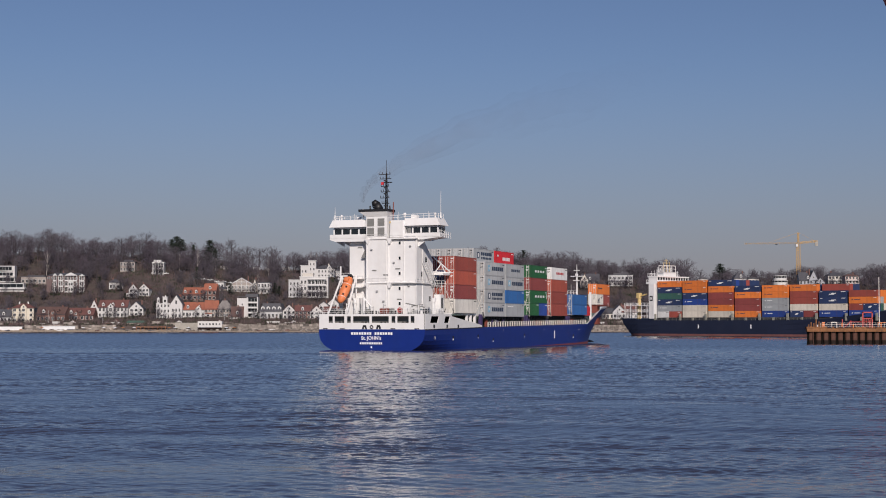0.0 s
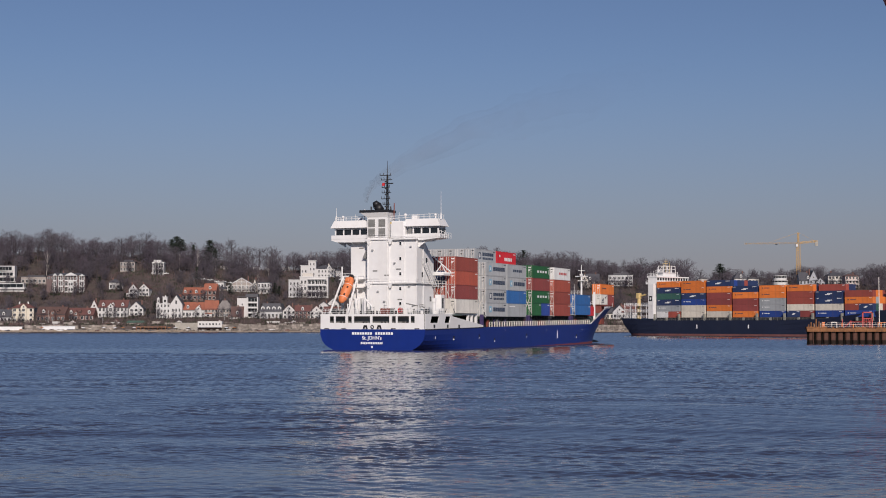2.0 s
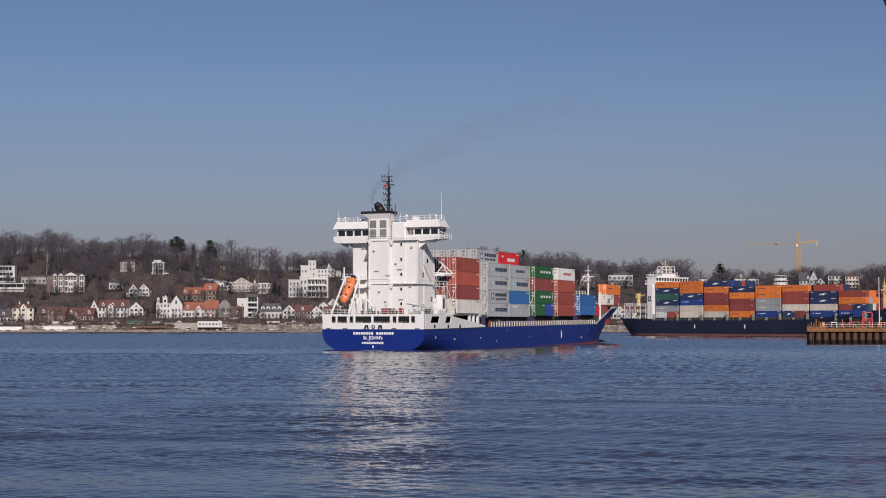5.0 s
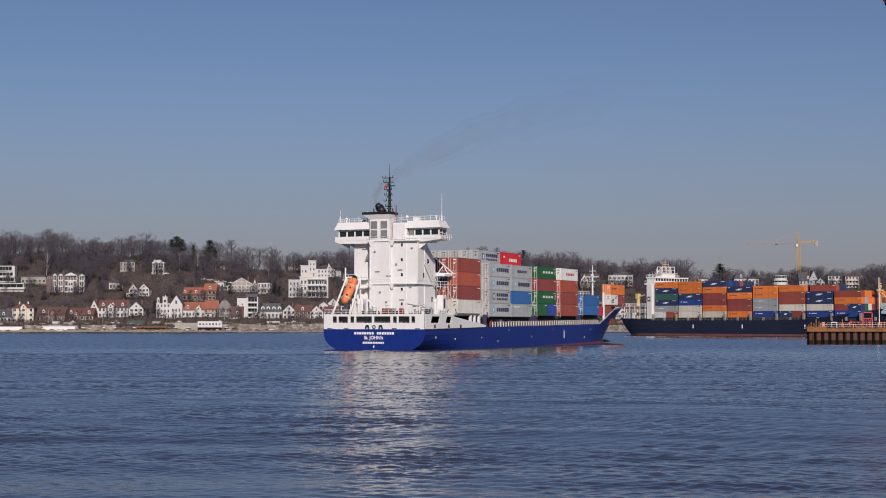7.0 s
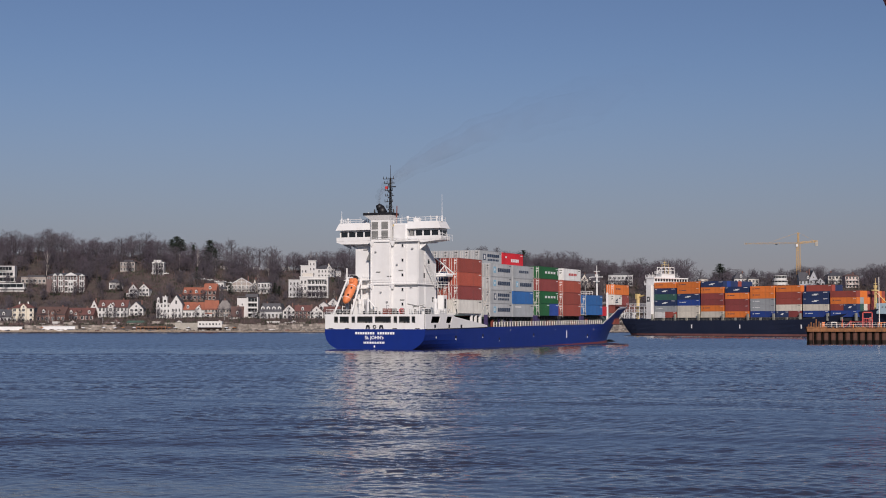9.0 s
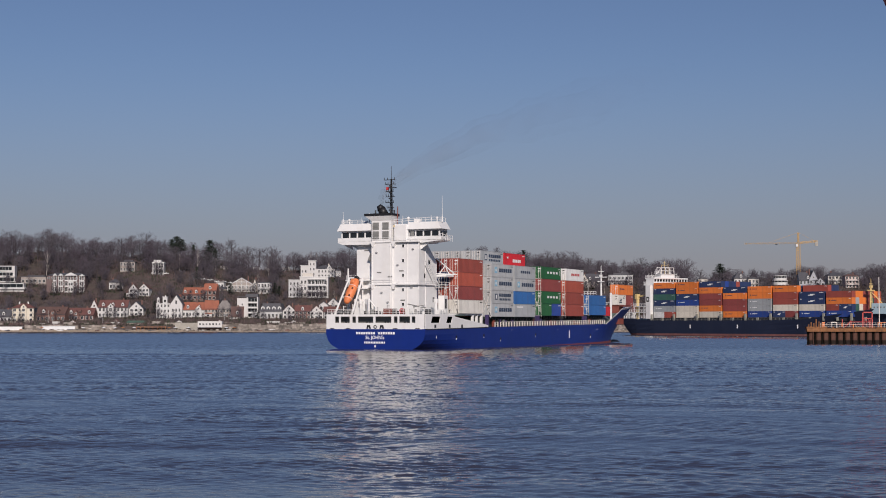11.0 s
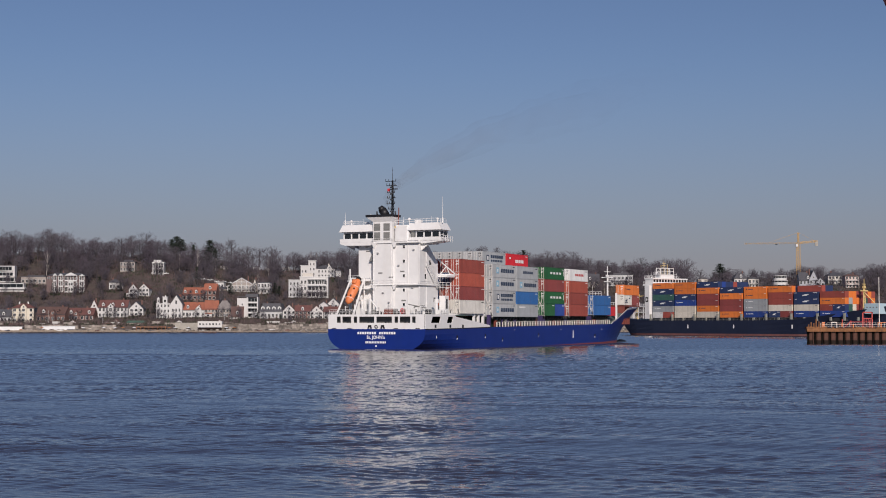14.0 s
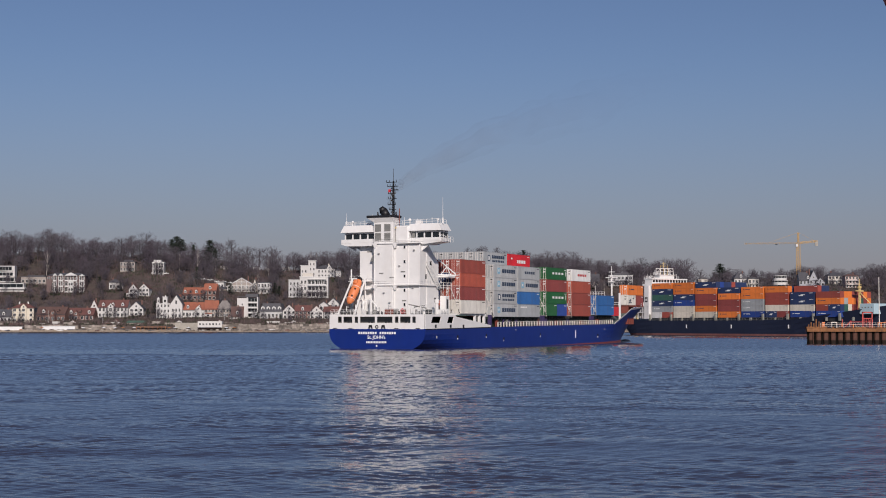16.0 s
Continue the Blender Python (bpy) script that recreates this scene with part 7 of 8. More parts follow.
class Soup:
    """Loose triangles and prisms, gathered for one mesh."""

    def __init__(self):
        self.v, self.f = [], []

    def limb(self, a, b, r0, r1):
        q = (b - a).to_track_quat("Z", "Y")
        n = len(self.v)
        for p, r in ((a, r0), (b, r1)):
            for k in range(4):
                t = k * math.tau / 4
                self.v.append(p + q @ Vector((math.cos(t) * r, math.sin(t) * r, 0)))
        for k in range(4):
            self.f.append((n + k, n + (k + 1) % 4, n + 4 + (k + 1) % 4, n + 4 + k))

    def blade(self, a, b, w):
        side = (b - a).cross(Vector((random.uniform(-1, 1), random.uniform(-1, 1), random.uniform(-1, 1)))).normalized() * w
        n = len(self.v)
        self.v += [a - side, a + side, b]
        self.f.append((n, n + 1, n + 2))

    def mesh(self, name, material):
        me = bpy.data.meshes.new(name)
        me.from_pydata([tuple(p) for p in self.v], [], self.f)
        me.materials.append(material)
        return me


def bare_tree(rng, spread, bark, twig, lean=0.0, dense=1.0):
    """A leafless tree 10 m high: tapered trunk and limbs, and a rounded crown of fine twigs with gaps."""
    wood, fine = Soup(), Soup()
    fork = rng.uniform(1.6, 2.8)
    tip = Vector((rng.uniform(-.5, .5) + lean, rng.uniform(-.5, .5), 8.8))
    mid = Vector((tip.x * .2, tip.y * .2, fork))
    wood.limb(Vector((0, 0, -.6)), mid, .24, .17), wood.limb(mid, tip, .17, .04)
    n = rng.randint(9, 12)
    for k in range(n):
        a = mid.lerp(tip, (k / n) ** 1.1 * .8)
        ang = k * 2.4 + rng.uniform(-.4, .4)
        reach = spread * (1.05 - .5 * (k / n)) * rng.uniform(.7, 1.15)
        b = a + Vector((math.cos(ang) * reach, math.sin(ang) * reach, rng.uniform(1.2, 2.8)))
        b.z = min(b.z, 8.4)
        wood.limb(a, b, .07, .025)
        for j in range(int(4 * dense)):
            c = a.lerp(b, rng.uniform(.3, 1.0))
            e = c + Vector((rng.gauss(0, .8), rng.gauss(0, .8), rng.uniform(.3, 1.5)))
            fine.blade(c, e, .05)
            for i in range(int(3 * dense)):
                p = c.lerp(e, rng.uniform(.1, 1.0))
                fine.blade(p, p + Vector((rng.gauss(0, .55), rng.gauss(0, .55), rng.gauss(.35, .4))), rng.uniform(.02, .045))
    heart = Vector((lean * .3, 0, 3.2))
    for j in range(int(640 * dense)):                      # long fine twigs fan out to a rounded, uneven crown
        d = Vector((rng.gauss(0, 1), rng.gauss(0, 1), rng.gauss(0, 1))).normalized() * rng.random() ** .36
        c = Vector((lean * .5 + d.x * spread * 1.12, d.y * spread * 1.12, 5.7 + d.z * 3.7))
        if noise.noise(c * .5 + Vector((n, k, 0))) < -.24:
            continue
        out = (c - heart).normalized() + Vector((0, 0, .25))
        far_end = c + out * rng.uniform(.2, .5) + Vector((rng.gauss(0, .14), rng.gauss(0, .14), rng.gauss(0, .12)))
        e = Vector(((far_end.x - lean * .5) / (spread * 1.2), far_end.y / (spread * 1.2), (far_end.z - 5.6) / 4.2))
        bound = 1 + .22 * noise.noise(e.normalized() * 1.9 + Vector((n * 3.1, spread, 0))) - rng.random() ** 3 * .12
        if e.length > bound:                                # the crown ends in rounded lobes
            e *= bound / e.length
            far_end = Vector((e.x * spread * 1.2 + lean * .5, e.y * spread * 1.2, e.z * 4.2 + 5.6))
        fine.blade(c - out * rng.uniform(.15, .45), far_end, rng.uniform(.024, .044))
    root = new("tree")
    for name, soup, m in (("trunk", wood, bark), ("crown", fine, twig)):
        ob = new(name, soup.mesh(name, m))
        ob.parent = root
    return root


def conifer(rng, flat=False):
    """A fir, or with flat a pine whose broad crown begins half way up."""
    wood, fine = Soup(), Soup()
    wood.limb(Vector((0, 0, -.5)), Vector((0, 0, 9.6)), .22, .04)
    for k in range(46):
        z = 4.6 + 5.0 * k / 46 if flat else 1.6 + 8.2 * k / 46
        r = (2.9 * (1 - (z - 4.4) / 5.6) ** .5 if flat else 2.5 * (1 - (z - 1.2) / 9.2) ** .8) * rng.uniform(.7, 1.15)
        ang = k * 2.4
        a, b = Vector((0, 0, z)), Vector((math.cos(ang) * r, math.sin(ang) * r, z - .35 + .5 * (z / 10)))
        wood.limb(a, b, .05, .02)
        for j in range(22):
            p = a.lerp(b, rng.uniform(.15, 1))
            fine.blade(p, p + Vector((rng.gauss(0, .42), rng.gauss(0, .42), rng.gauss(-.05, .22))), rng.uniform(.06, .13))
    root = new("tree")
    for name, soup, m in (("trunk", wood, BARK), ("crown", fine, NEEDLE)):
        ob = new(name, soup.mesh(name, m))
        ob.parent = root
    return root


CANOPY = ((-420, 74), (-344, 75.8), (-304, 78.5), (-278, 75.6), (-256, 70.2), (-236, 76.8), (-217, 71.5), (-208, 73), (-190, 66), (-177, 70), (-133, 68), (-111, 62), (-81, 63.7), (0, 61.5), (66, 60.5), (80, 62.5), (98, 63), (113, 56), (147, 55), (182, 56.7), (209, 50.5), (239, 46), (270, 47), (305, 48.3), (344, 50.5), (420, 51))


def clear(x, y, h, veil=False):
    """Whether a tree of height h here would leave the fronts of the houses in the camera's sight."""
    for hx, hy, hw, hd in HOUSES:
        if hy - 1.5 < y < hy + hd + 1.5 and abs(x - hx) < hw / 2 + 1.5:
            return False
        if not veil and y < hy and abs(x * hy / y - hx) < hw / 2 + .2 * h:
            sight = 5.1 + (ground(hx, hy) + 1.2 - 5.1) * y / hy
            if ground(x, y) + h > sight:
                return False
    return True


def wood():
    rng = random.Random(11)
    kinds = [bare_tree(rng, 2.5 + .5 * (k % 4), BARK, TWIG, rng.uniform(-.6, .6), 1.0 + .15 * (k % 3)) for k in range(9)]
    pale = [bare_tree(rng, 1.7, BIRCH, TWIG, 0, .8) for k in range(2)]
    thin = [bare_tree(rng, 2.0 + .4 * k, BARK, TWIG, 0, .6) for k in range(3)]
    firs = [conifer(random.Random(7 + k), k == 2) for k in range(3)]
    for t in kinds:
        tagged(t, "leafless broad-crowned winter tree on the wooded hillside", "tree", "trees on the bank")
    for t in pale:
        tagged(t, "slender leafless birch with pale trunk on the hillside", "tree", "trees on the bank")
    for t in firs:
        tagged(t, "dark green conifer among leafless trees", "tree", "trees on the bank")
    shapes = {p: [next(o for o in p.children if o.name.startswith(s)).data for s in ("trunk", "crown")] for p in kinds + pale + thin + firs}
    used, far = set(), []

    def plant(proto, x, y, h, wide=1.0):
        if far_off:
            far.append((proto, x, y, h, wide))
            return
        s = Matrix.Diagonal((h / 10 * wide, h / 10 * wide, h / 10, 1))
        m = pose(x, y, ground(x, y) - .3, 0, 0, rng.uniform(0, 360))
        ob = proto if proto not in used else copy_thing(proto, m)
        used.add(proto)
        ob.matrix_basis = m @ s
    # the skyline: the rear rows and the thicket on the slope are one wood
    for row, (y0, n, low) in enumerate(((1118, 80, .62), (1140, 80, .78), (1158, 84, .88), (1178, 84, .95), (1200, 76, 1.0), (1232, 80, 1.0))):
        far_off = row != 4
        for k in range(n):
            x = -405 + 810 * (k + rng.uniform(.1, .9)) / n
            y = y0 + rng.uniform(-12, 12)
            top = 5.1 + (lerp_table(CANOPY, x * 1200 / y) - 5.1) * y / 1200
            h = (top - ground(x, y)) * low * (rng.uniform(.84, 1.08) if row < 4 else rng.choice((.80, .88, .95, 1.02, 1.08, 1.16)) * rng.uniform(.95, 1.04))
            if h > 5 and clear(x, y, h):
                plant(kinds[rng.randrange(9)], x, y, min(h, 30), rng.uniform(.9, 1.5) if row < 4 else rng.uniform(1.0, 1.45))
    # on the slope and between the houses
    for k in range(1400):
        far_off = k > 150
        x, y = rng.uniform(-390, 390), rng.uniform(1012, 1170)
        h = rng.uniform(6, 13) + 3 * (y > 1075)
        if clear(x, y, h, k % 9 == 0 or (h < 8 and k % 3 == 0)):
            plant(kinds[rng.randrange(9)] if rng.random() < .9 else pale[rng.randrange(2)], x, y, h, rng.uniform(.9, 1.2))
    far_off = True
    for hx, hy, hw, hd in HOUSES:                           # small garden trees before the fronts
        if (-115 < hx < -80 and hy > 1095) or -142 < hx < -140:   # the villa on the brow and the chalet stand free
            continue
        for j in range(max(1, int(hw / (3.1 if hy < 1095 or hx > 0 else 2.2) + rng.random()))):
            plant(thin[rng.randrange(3)], hx + rng.uniform(-.55, .55) * hw, hy - rng.uniform(2, 6), rng.uniform(4, 10.5) + (4 if hy > 1095 and hx < 0 else 0), rng.uniform(.8, 1.2))
    far_off = False
    for k in range(90):
        x, y = rng.uniform(-390, 390), rng.uniform(984, 1003)
        h = rng.uniform(3, 6)
        if clear(x, y, h, k % 3 == 0):
            plant(kinds[rng.randrange(9)], x, y, h, 1.2)
    for x, y, h in ((122, 1099, 11), (127, 1097, 9), (132.5, 1099, 13), (108, 1092, 10), (100, 1090, 12), (-98.5, 1052, 15), (-89, 1050, 13), (-82, 1053, 10), (-252, 1058, 9), (-266, 1056, 10), (-181, 1002, 8), (-208, 1044, 10), (-222, 1062, 10)):
        plant(kinds[rng.randrange(9)], x, y, h, .9)
    for x, y, h in ((-279.6, 1090, 24), (-178, 1120, 20), (-190, 1115, 15)):
        plant(pale[0], x, y, h, .7)
    for x, y, h in ((-101, 1180, 17), (-96.5, 1180, 16)):
        plant(pale[1], x, y, h, .45)
    for x, y, h in ((-173.5, 1150, 22), (-186, 1152, 15.5), (-170.5, 1156, 15), (213, 1190, 18), (216, 1195, 15), (-150, 1160, 12), (62, 1190, 14), (-175, 1100, 10)):
        plant(firs[rng.randrange(2)], x, y, h, 2.1 if y > 1163 else 1.1 if x == -186 else 1.6)
    for x, y, h, wide in ((-200, 1160, 18.8, 1.35), (-203.5, 1158, 16.4, 1.0), (-196.2, 1162, 16.8, 1.0), (-200, 1154, 14, 1.3)):
        plant(firs[2], x, y, h, wide)
    for x, y, h in ((-291, 1001, 7), (-262, 1004, 6), (-243, 1006, 7), (-207, 1019, 8), (-193, 1012, 6), (-190, 1020, 9), (-186, 1032, 8), (-150, 1022, 8), (-147, 1070, 9), (-137, 1018, 7), (-120, 1003, 6), (-119, 1020, 8), (-105, 1004, 5), (-95, 1016, 7), (-116, 1068, 10), (-113, 1066, 8), (-222, 1064, 7), (-215, 1046, 6), (-238, 1072, 9)):
        plant(firs[rng.randrange(2)], x, y, h, 1.7)
    for name, slot, m, words, pick in (("woodland_trunks", 0, BARK, "dark trunks and limbs of the bare hillside wood", (0, 1, 2, 3)), ("woodland_twigs", 1, TWIG, "fine brown twigs of the bare hillside wood", (0,)),
                                       ("woodland_twigs", 1, TWIG_V, "violet-brown haze-tinted twigs of the bare hillside wood", (1,)), ("woodland_twigs", 1, TWIG_G, "grey haze-tinted twigs of the bare hillside wood", (2,)), ("woodland_twigs", 1, TWIG_D, "dark twigs of the bare hillside wood", (3,))):
        vs, fs, n = [], [], 0
        cache = {}
        for proto, x, y, h, wide in far:
            if int(x * 3.7 + y * 5.3) % 4 not in pick:
                continue
            me = shapes[proto][slot]
            if me not in cache:
                co = np.empty(len(me.vertices) * 3)
                me.vertices.foreach_get("co", co)
                cache[me] = co.reshape(-1, 3), [tuple(p.vertices) for p in me.polygons]
            co, polys = cache[me]
            a = (x * 12.9 + y * 3.1) % math.tau
            k, q = h / 10 * wide, np.array(((math.cos(a), math.sin(a), 0), (-math.sin(a), math.cos(a), 0), (0, 0, 1)))
            vs.append(co @ q * (k, k, h / 10) + (x, y, ground(x, y) - .3))
            fs += [tuple(i + n for i in p) for p in polys]
            n += len(co)
        me = bpy.data.meshes.new(name)
        me.from_pydata(np.concatenate(vs).tolist(), [], fs)
        me.materials.append(m)
        tagged(new(name, me), words, "woodland", kind="stuff")
    for t in thin:                                          # patterns only, not planted singly
        for o in list(t.children) + [t]:
            bpy.data.objects.remove(o)
    # low scrub over the slope
    for name, m, n, words in (("scrub", SCRUB, 9000, "brown leafless scrub covering the hillside"), ("hedge_scrub", EVERGREEN, 1500, "dark evergreen bushes between the houses")):
        soup, spots = Soup(), []
        for k in range(n):
            x, y = rng.uniform(-400, 400), BANK_Y + 14 + 230 * rng.random() ** 1.3
            h = rng.uniform(1.2, 4.2)
            if not clear(x, y, h * .8):
                continue
            spots.append((x, y, h))
        for hx, hy, hw, hd in HOUSES:                       # gardens before the houses
            for j in range(int(hw * (1.3 if m is SCRUB else .9))):
                spots.append((hx + rng.uniform(-.6, .6) * hw, hy - rng.uniform(1.5, 5), rng.uniform(.6, 2.3)))
        for j in range(1700 if m is SCRUB else 620):        # along the shore path
            spots.append((rng.uniform(-400, 200), BANK_Y + rng.uniform(13, 28), rng.uniform(1.0, 3.4)))
        for j in range(420 if m is SCRUB else 260):         # overhanging the shore walls
            spots.append((rng.uniform(-330, 150), BANK_Y + rng.uniform(9.8, 13), rng.uniform(.7, 2.2)))
        for x, y, h in spots:
            c = Vector((x, y, ground(x, y) - .2))
            for j in range(16):
                p = c + Vector((rng.gauss(0, h * .5), rng.gauss(0, h * .4), 0))
                soup.blade(p, p + Vector((rng.gauss(0, .5), rng.gauss(0, .5), h * rng.uniform(.5, 1.1))), rng.uniform(.10, .30))
        tagged(new(name, soup.mesh(name, m)), words, "shrubs", kind="stuff")


random.seed(3)
wood()

# ---- the jetty ----
GAP_BLACK = mat("tarred_fender_timber", (0.008, 0.007, 0.006), 0.9, vary=0.3, grain=1.5, spec=0.08)
WEED = mat("wet_weed_on_steel", (0.022, 0.015, 0.012), 0.8, vary=0.35, grain=2.0, spec=0.15)


def jetty():
    j = tagged(new("jetty"), "rusty sheet-pile jetty with capping beam and railings", "jetty")
    j.location = (93.0, 394, 0)
    length, deep = 110.0, 16.0
    p = 1.85
    bm = bmesh.new()
    prism(bm, [(0, 1.1), (.06, 1.1), (.2, .22), (.44, .03), (.8, -.04), (1.16, .03), (1.40, .22), (1.54, 1.1), (p, 1.1), (p, 1.25), (1.42, 1.25), (1.28, .36), (1.1, .2), (.5, .2), (.32, .36), (.18, 1.25), (0, 1.25)], "z", -2.0, 3.22)
    me = mesh_of("steel_pan", bm, RUST_PILE)
    for k in range(int(length / p)):
        ob = new("steel_pan", me)
        ob.parent, ob.location = j, (k * p, 0, 0)
    for low, high, deep_in in ((-2.0, .55, .05), (.55, .95, .03)):   # dark weed and wet below the tide mark
        bm = bmesh.new()
        prism(bm, [(.02, 1.06), (.16, .2), (.42, -deep_in), (.8, -.05 - deep_in), (1.18, -deep_in), (1.44, .2), (1.58, 1.06)], "z", low, high)
        weed = mesh_of("weed_band", bm, WEED)
        for k in range(int(length / p)):
            ob = new("weed_band", weed)
            ob.parent, ob.location = j, (k * p, 0, 0)
    for k in range(int(deep / p)):
        ob = new("steel_pan", me)
        ob.parent, ob.location, ob.rotation_euler = j, (math.sin(radians(20)) * (k + 1) * p, math.cos(radians(20)) * (k + 1) * p, 0), (0, 0, radians(-110))
    bm = bmesh.new()
    # near-black strips set into the gaps between the steel pans
    box(bm, .08, .42, .35, .7, -2, 3.1)
    me = mesh_of("fender_timber", bm, GAP_BLACK)
    for k in range(int(length / p)):
        ob = new("fender_timber", me)
        ob.parent, ob.location = j, (k * p - .36, 0, 0)
    bm = bmesh.new()
    prism(bm, [(1.2, 1.2), (length, 1.2), (length, deep), (7.2, deep)], "z", -2, 3.0)
    part("core", bm, DARK, j)
    bm = bmesh.new()
    n = 44
    for k in range(n):                                      # capping beam in uneven lengths
        a, b = -.5 + (length + .5) * k / n, -.5 + (length + .5) * (k + 1) / n
        wob = .06 * math.sin(k * 1.7)
        prism(bm, [(-.60 + wob, 3.12), (1.2, 3.12), (1.2, 4.12 + wob), (.1, 4.12 + wob + .12 * math.sin(k * 2.9)), (-.45 + wob, 3.8), (-.60 + wob, 3.5)], "x", a, b - .02)
    part("capping_beam", bm, RUST_CAP, j, "thick rusty orange-brown capping beam")
    bm = bmesh.new()
    prism(bm, [(-.1, 1.2), (length, 1.2), (length, deep), (5.6, deep)], "z", 3.0, 4.08)
    part("deck", bm, CONCRETE, j)
    railing("railing", RAIL_W, j, [(3.4, 1.6, 4.1), (60, 1.6, 4.1)], 1.25, 1.5, 3, .032, "thin white pipe railing")
    for x, top in ((.4, 5.0), (1.0, 5.6), (1.7, 5.3), (2.3, 6.3), (3.0, 5.7), (3.6, 5.2)):
        rods("mooring_post", RUST_CAP, j, [((x, 1.6, 3.4), (x + .05, 1.6, top), .2, .17)], sides=8)
    rng = random.Random(17)
    for k in range(46):                                     # plates, baulks and lumps of rust along the edge
        x = -.3 + 62 * (k + rng.random()) / 46
        y, h, w = rng.uniform(-.2, .9), rng.uniform(.08, .45), rng.uniform(.3, 1.3)
        bm = bmesh.new()
        prism(bm, [(x, 4.0), (x + w, 4.0), (x + w * rng.uniform(.6, 1), 4.1 + h), (x + w * rng.uniform(.05, .4), 4.1 + h * rng.uniform(.5, 1.1))], "y", y, y + rng.uniform(.2, .7))
        part("cap_debris", bm, rng.choice((RUST_CAP, RUST_CAP, RUST_PILE, ORANGE_P if k % 7 == 0 else RUST_CAP)), j)
    boxes("corner_platform", RUST_CAP, j, [(-.4, 3.0, .4, 2.6, 4.12, 4.4)])
    boxes("locker", ORANGE_P, j, [(4.0, 4.6, 1.8, 2.4, 4.0, 5.6)], "rusty orange upright locker")
    for x in (6.4, 7.6):
        rods("pipe_post", RAIL_W, j, [((x, 2, 3.4), (x, 2, 5.5), .09)])
    rods("pipe_bar", RAIL_W, j, [((6.2, 2, 5.5), (7.8, 2, 5.5), .12)])
    # red frames and orange posts of the landing stage
    for x in (9.4, 11.6, 14.6, 16.4):
        rods("red_post", RED_P, j, [((x, 3, 3.4), (x, 3, 6.3 + .5 * math.sin(x)), .14)])
    rods("red_brace", RED_P, j, [((9.4, 3, 3.7), (11.6, 3, 5.9), .1)])
    rods("red_brace", RED_P, j, [((11.6, 3, 5.6), (16.4, 3, 5.6), .1)])
    rods("red_brace", RED_P, j, [((8.4, 3, 4.9), (16.4, 3, 4.9), .09)])
    gate = boxes("red_gate", RED_P, j, [(14.6, 14.9, 3.2, 3.5, 3.4, 8.2), (17.0, 17.3, 3.2, 3.5, 3.4, 8.2), (14.6, 17.3, 3.2, 3.5, 7.9, 8.2), (14.6, 17.3, 3.2, 3.5, 6.4, 6.6)], "red steel gate frame")
    for k in range(4):
        boxes("gate_bar", RED_P, gate, [(15.2 + k * .5, 15.3 + k * .5, 3.3, 3.4, 3.4, 6.4)])
    for x in (9.0, 11.9, 18.3, 19.0, 20.6):
        rods("orange_post", ORANGE_P, j, [((x, 1.9, 3.4), (x, 1.9, 5.9 - .5 * ((x * 3) % 2)), .17)], "bright orange bollard post", sides=8)
    rods("orange_bar", ORANGE_P, j, [((18.3, 1.9, 5.4), (22.5, 1.9, 5.4), .1)])
    boxes("cable_reel", ORANGE_P, j, [(24.0, 25.2, 2.2, 3.2, 3.4, 5.0)], bevel=.1)
    lamp = tagged(new("lamp_post"), "tall slender pale lamp post on the jetty", "lamp post")
    lamp.location = (111.9, 397, 4.08)
    rods("pole", RAIL_W, lamp, [((0, 0, 0), (0, 0, 13.0), .13, .08)])
    boxes("base", CONCRETE, lamp, [(-.3, .3, -.3, .3, -.02, .4)])
    # sloping red boom set to fit the camera, only its edge seen; foot added
    boom = tagged(new("crane_boom"), "sloping red steel crane boom, its foot added out of view", "crane")
    boom.location = (151.6, 402, 4.08)
    bm = bmesh.new()
    a, b = Vector((0, 0, .5)), Vector((-43.6, 0, 108))
    side = Vector((.93, 0, .375)) * 1.1
    vs = [bm.verts.new(q + s1 * side + Vector((0, s2, 0))) for q in (a, b) for s1, s2 in ((-1, -1.0), (1, -1.0), (1, 1.0), (-1, 1.0))]
    for f in ((0, 1, 5, 4), (1, 2, 6, 5), (2, 3, 7, 6), (3, 0, 4, 7), (3, 2, 1, 0), (4, 5, 6, 7)):
        bm.faces.new([vs[i] for i in f])
    part("boom", bm, RED_P, boom)
    boxes("foot", RED_P, boom, [(-2, 2, -2, 2, 0, 1.6)], bevel=.2)


jetty()


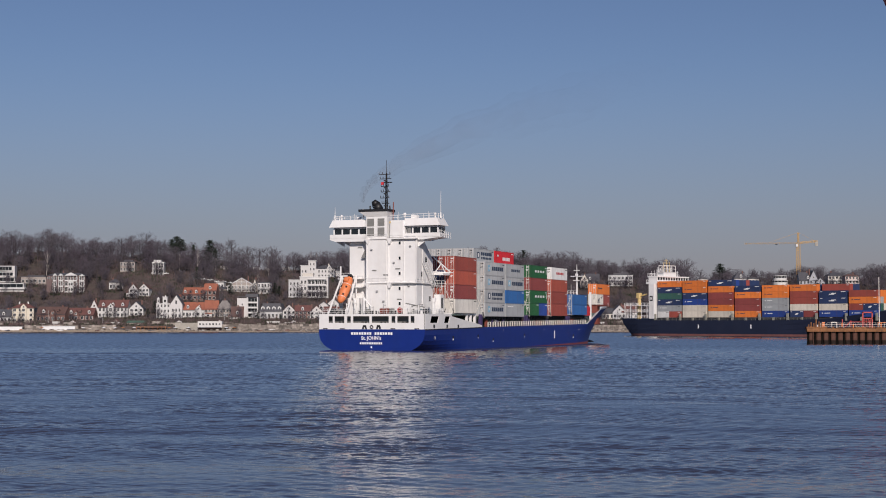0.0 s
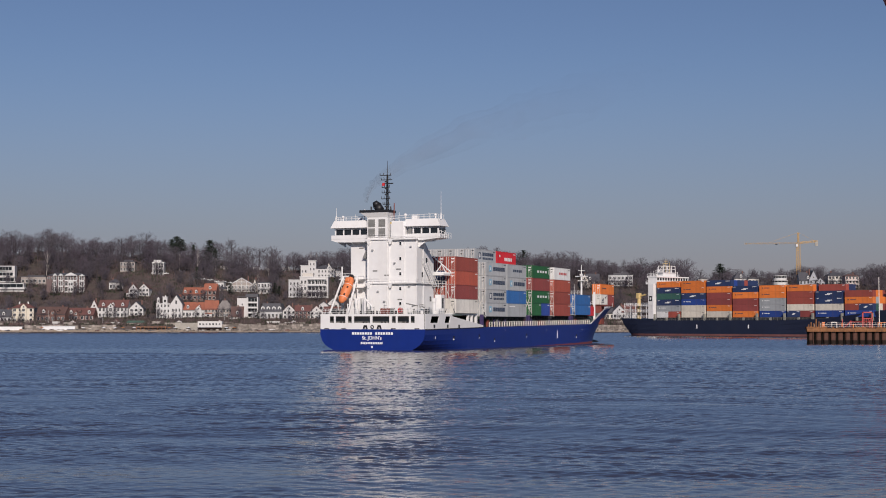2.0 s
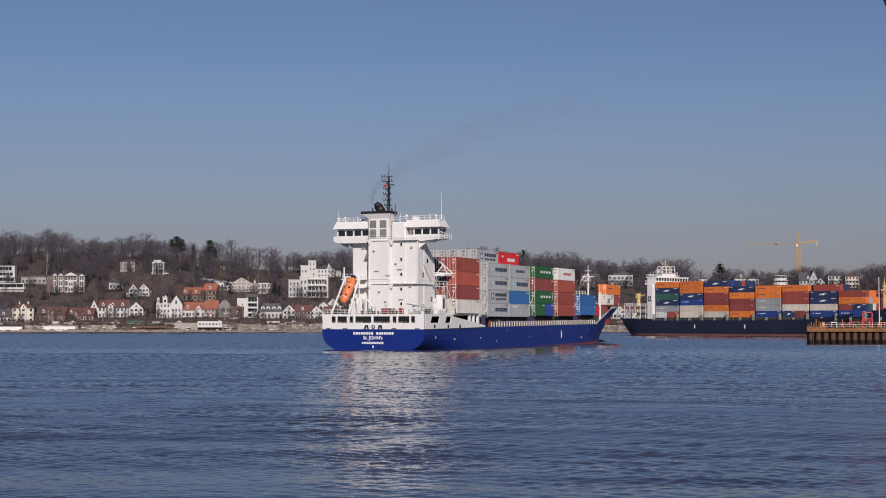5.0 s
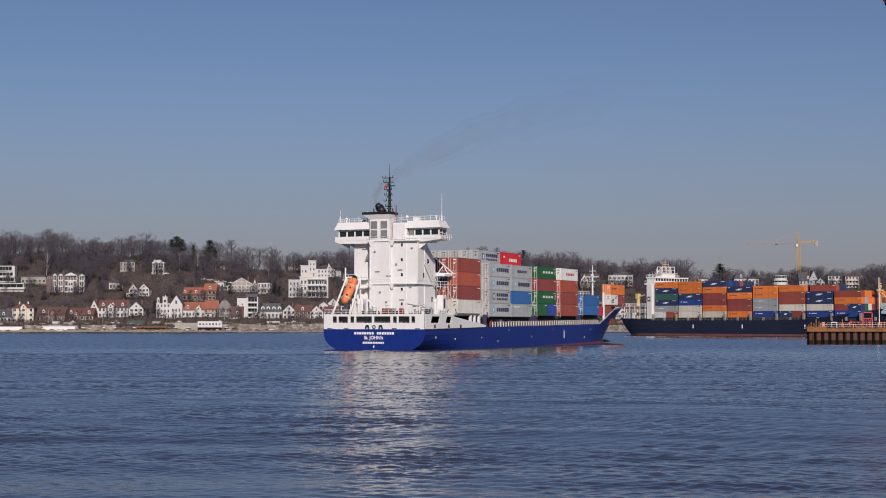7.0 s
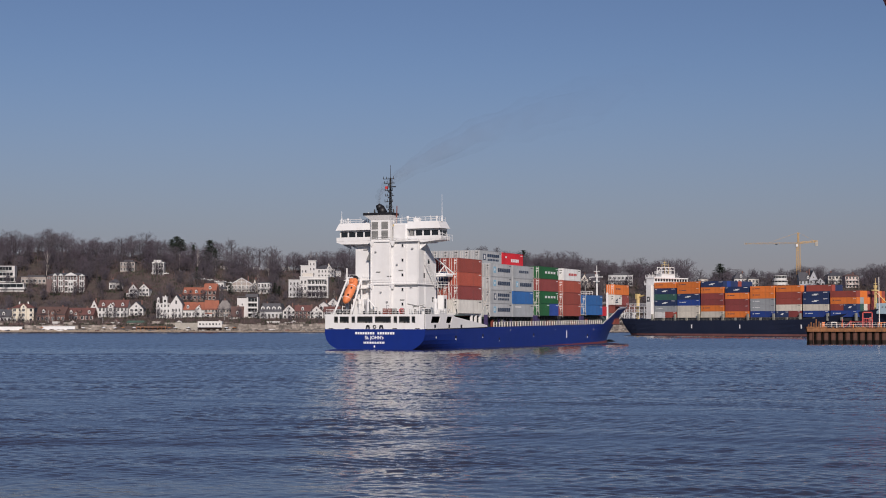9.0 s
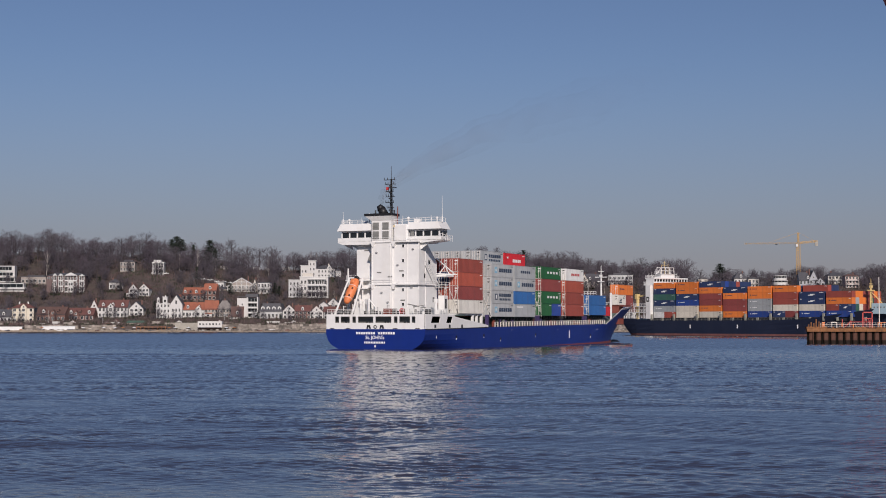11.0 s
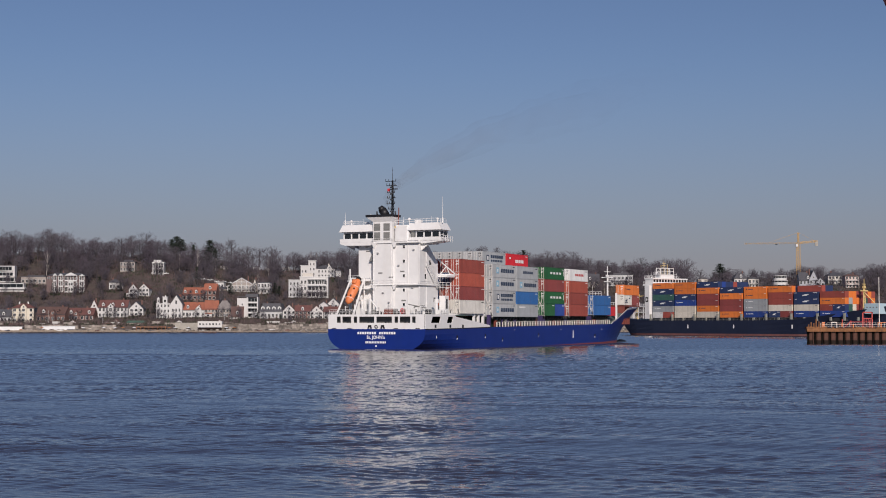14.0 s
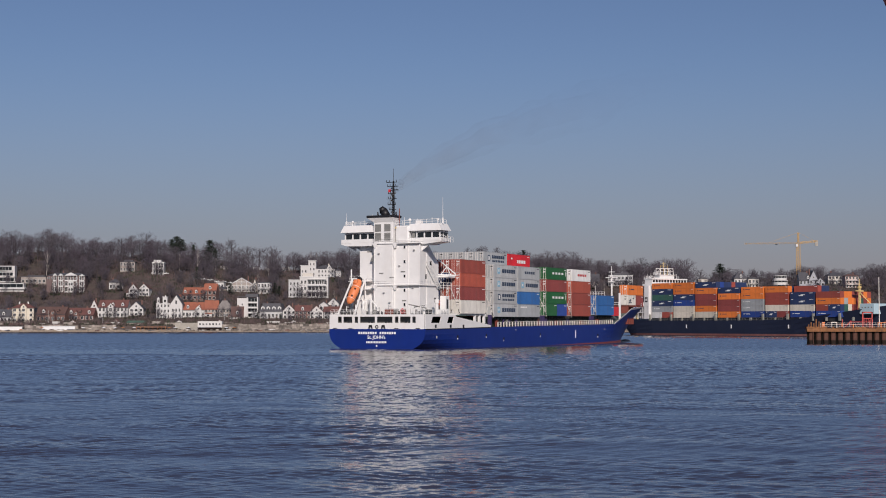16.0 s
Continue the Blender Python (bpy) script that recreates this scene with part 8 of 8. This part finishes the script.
# ---- exhaust smoke ----
def smoke():
    m = bpy.data.materials.new("thin_exhaust_smoke")
    m.use_nodes = True
    n, l = m.node_tree.nodes, m.node_tree.links
    b = n["Principled BSDF"]
    b.inputs["Base Color"].default_value, b.inputs["Roughness"].default_value = (0.17, 0.13, 0.105, 1), 1.0
    tc, nz, mr = n.new("ShaderNodeTexCoord"), n.new("ShaderNodeTexNoise"), n.new("ShaderNodeMapRange")    # wispy: thinner in patches
    nz.inputs["Scale"].default_value, nz.inputs["Detail"].default_value = 0.22, 3
    mr.inputs[1].default_value, mr.inputs[2].default_value, mr.inputs[3].default_value, mr.inputs[4].default_value = 0.30, 0.70, 0.004, 0.042
    sp, thin, mul = n.new("ShaderNodeSeparateXYZ"), n.new("ShaderNodeMapRange"), n.new("ShaderNodeMath")    # and thinner the further it has drifted
    mul.operation = "MULTIPLY"
    thin.inputs[1].default_value, thin.inputs[2].default_value, thin.inputs[3].default_value, thin.inputs[4].default_value = 0.0, 58.0, 1.0, 0.05
    l.new(tc.outputs["Object"], nz.inputs[0]), l.new(nz.outputs[0], mr.inputs[0]), l.new(tc.outputs["Object"], sp.inputs[0]), l.new(sp.outputs[0], thin.inputs[0])
    l.new(mr.outputs[0], mul.inputs[0]), l.new(thin.outputs[0], mul.inputs[1]), l.new(mul.outputs[0], b.inputs["Alpha"])
    b.inputs["Specular IOR Level"].default_value = 0.0
    bm = bmesh.new()
    for shell, wide in enumerate((1.0, .58)):               # two ragged sheaths, one inside the other
        rings = []
        for k in range(61):
            t = k / 60
            c = Vector((-1.9 + 60 * t ** 1.3, 5.5 - 6 * t, 29.3 + 25 * t ** .72))
            c += Vector((0, 0, 1.6 * t ** .6 * noise.noise((t * 9, 1.5, 0)) + .5 * t ** .4 * noise.noise((t * 31, 4.5, 0))))
            r = (.32 + 5.6 * t ** .8) * wide * min(1.0, (1.02 - t) * 4) ** .6
            rings.append([])
            for q in range(18):
                a = q * math.tau / 18
                rag = 1 + .5 * noise.noise((math.cos(a) * .9 + shell * 7, math.sin(a) * .9, t * 9)) + .12 * noise.noise((math.cos(a) * 2, math.sin(a) * 2, t * 24 + shell))
                rings[-1].append(bm.verts.new(c + Vector((-.5 * math.sin(a), math.cos(a), .87 * math.sin(a))) * r * rag))
        for a, b in zip(rings[:-1], rings[1:]):
            for q in range(18):
                bm.faces.new([a[q], a[(q + 1) % 18], b[(q + 1) % 18], b[q]])
    ob = part("smoke_plume", bm, m, smooth=True)
    puff = m.copy()
    puff.name = "dense_exhaust_smoke"
    pn = puff.node_tree.nodes
    pn["Principled BSDF"].inputs["Base Color"].default_value = (0.03, 0.025, 0.025, 1)
    for node in pn:
        if node.type == "MAP_RANGE" and node.inputs[2].default_value < 1:
            node.inputs[3].default_value, node.inputs[4].default_value = 0.012, 0.07
        if node.type == "TEX_NOISE":
            node.inputs["Scale"].default_value = 0.9
    bm = bmesh.new()
    for k, (x, z, r) in enumerate(((-2.0, 29.6, .42), (-2.1, 30.6, .55), (-1.7, 31.7, .6), (-.9, 32.8, .65), (.3, 33.8, .75))):
        c = Vector((x, 5.3, z))
        got = bmesh.ops.create_icosphere(bm, subdivisions=2, radius=r, matrix=Matrix.Translation(c) @ Matrix.Diagonal((1, 1, 1.25, 1)))
        for v in got["verts"]:
            v.co += (v.co - c) * .5 * noise.noise(v.co * 1.6)
    part("smoke_puff", bm, puff, ob, "darker smoke just above the funnel", smooth=True).visible_shadow = False
    ob.visible_shadow = False
    tagged(ob, "thin dark exhaust smoke drifting from the funnel", "smoke", kind="stuff")
    return ob


plume = smoke()

# ---- what moves ----
def ship_pose(ship, t):
    k = t / 16.0
    if ship == "feeder":
        return pose(-13.92 + 0.28 * k, 300.18 + 17.33 * k, 0, 0, 0, -(22.08 + 4.97 * k))
    return pose(86.92 + 4.93 * k, 687.8 + 35.9 * k, 0, 0, 0, -(134.85 + 7.14 * k))


def motions():
    times = [2.0 * k for k in range(9)]
    for ob, ship, local in MOVING:
        walk(ob, [(t, ship_pose(ship, t) @ local) for t in times])
    walk(plume, [(t, ship_pose("feeder", t) @ pose(0, 0, 0, 0, 0, 22.08) @ pose(0.25 * t, 0, 0.04 * t)) for t in times])
    walk(water, [(t, pose(0.18 * (t - 8), -0.75 * (t - 8), 0)) for t in (0.0, 4.0, 8.0, 12.0, 16.0)])


motions()
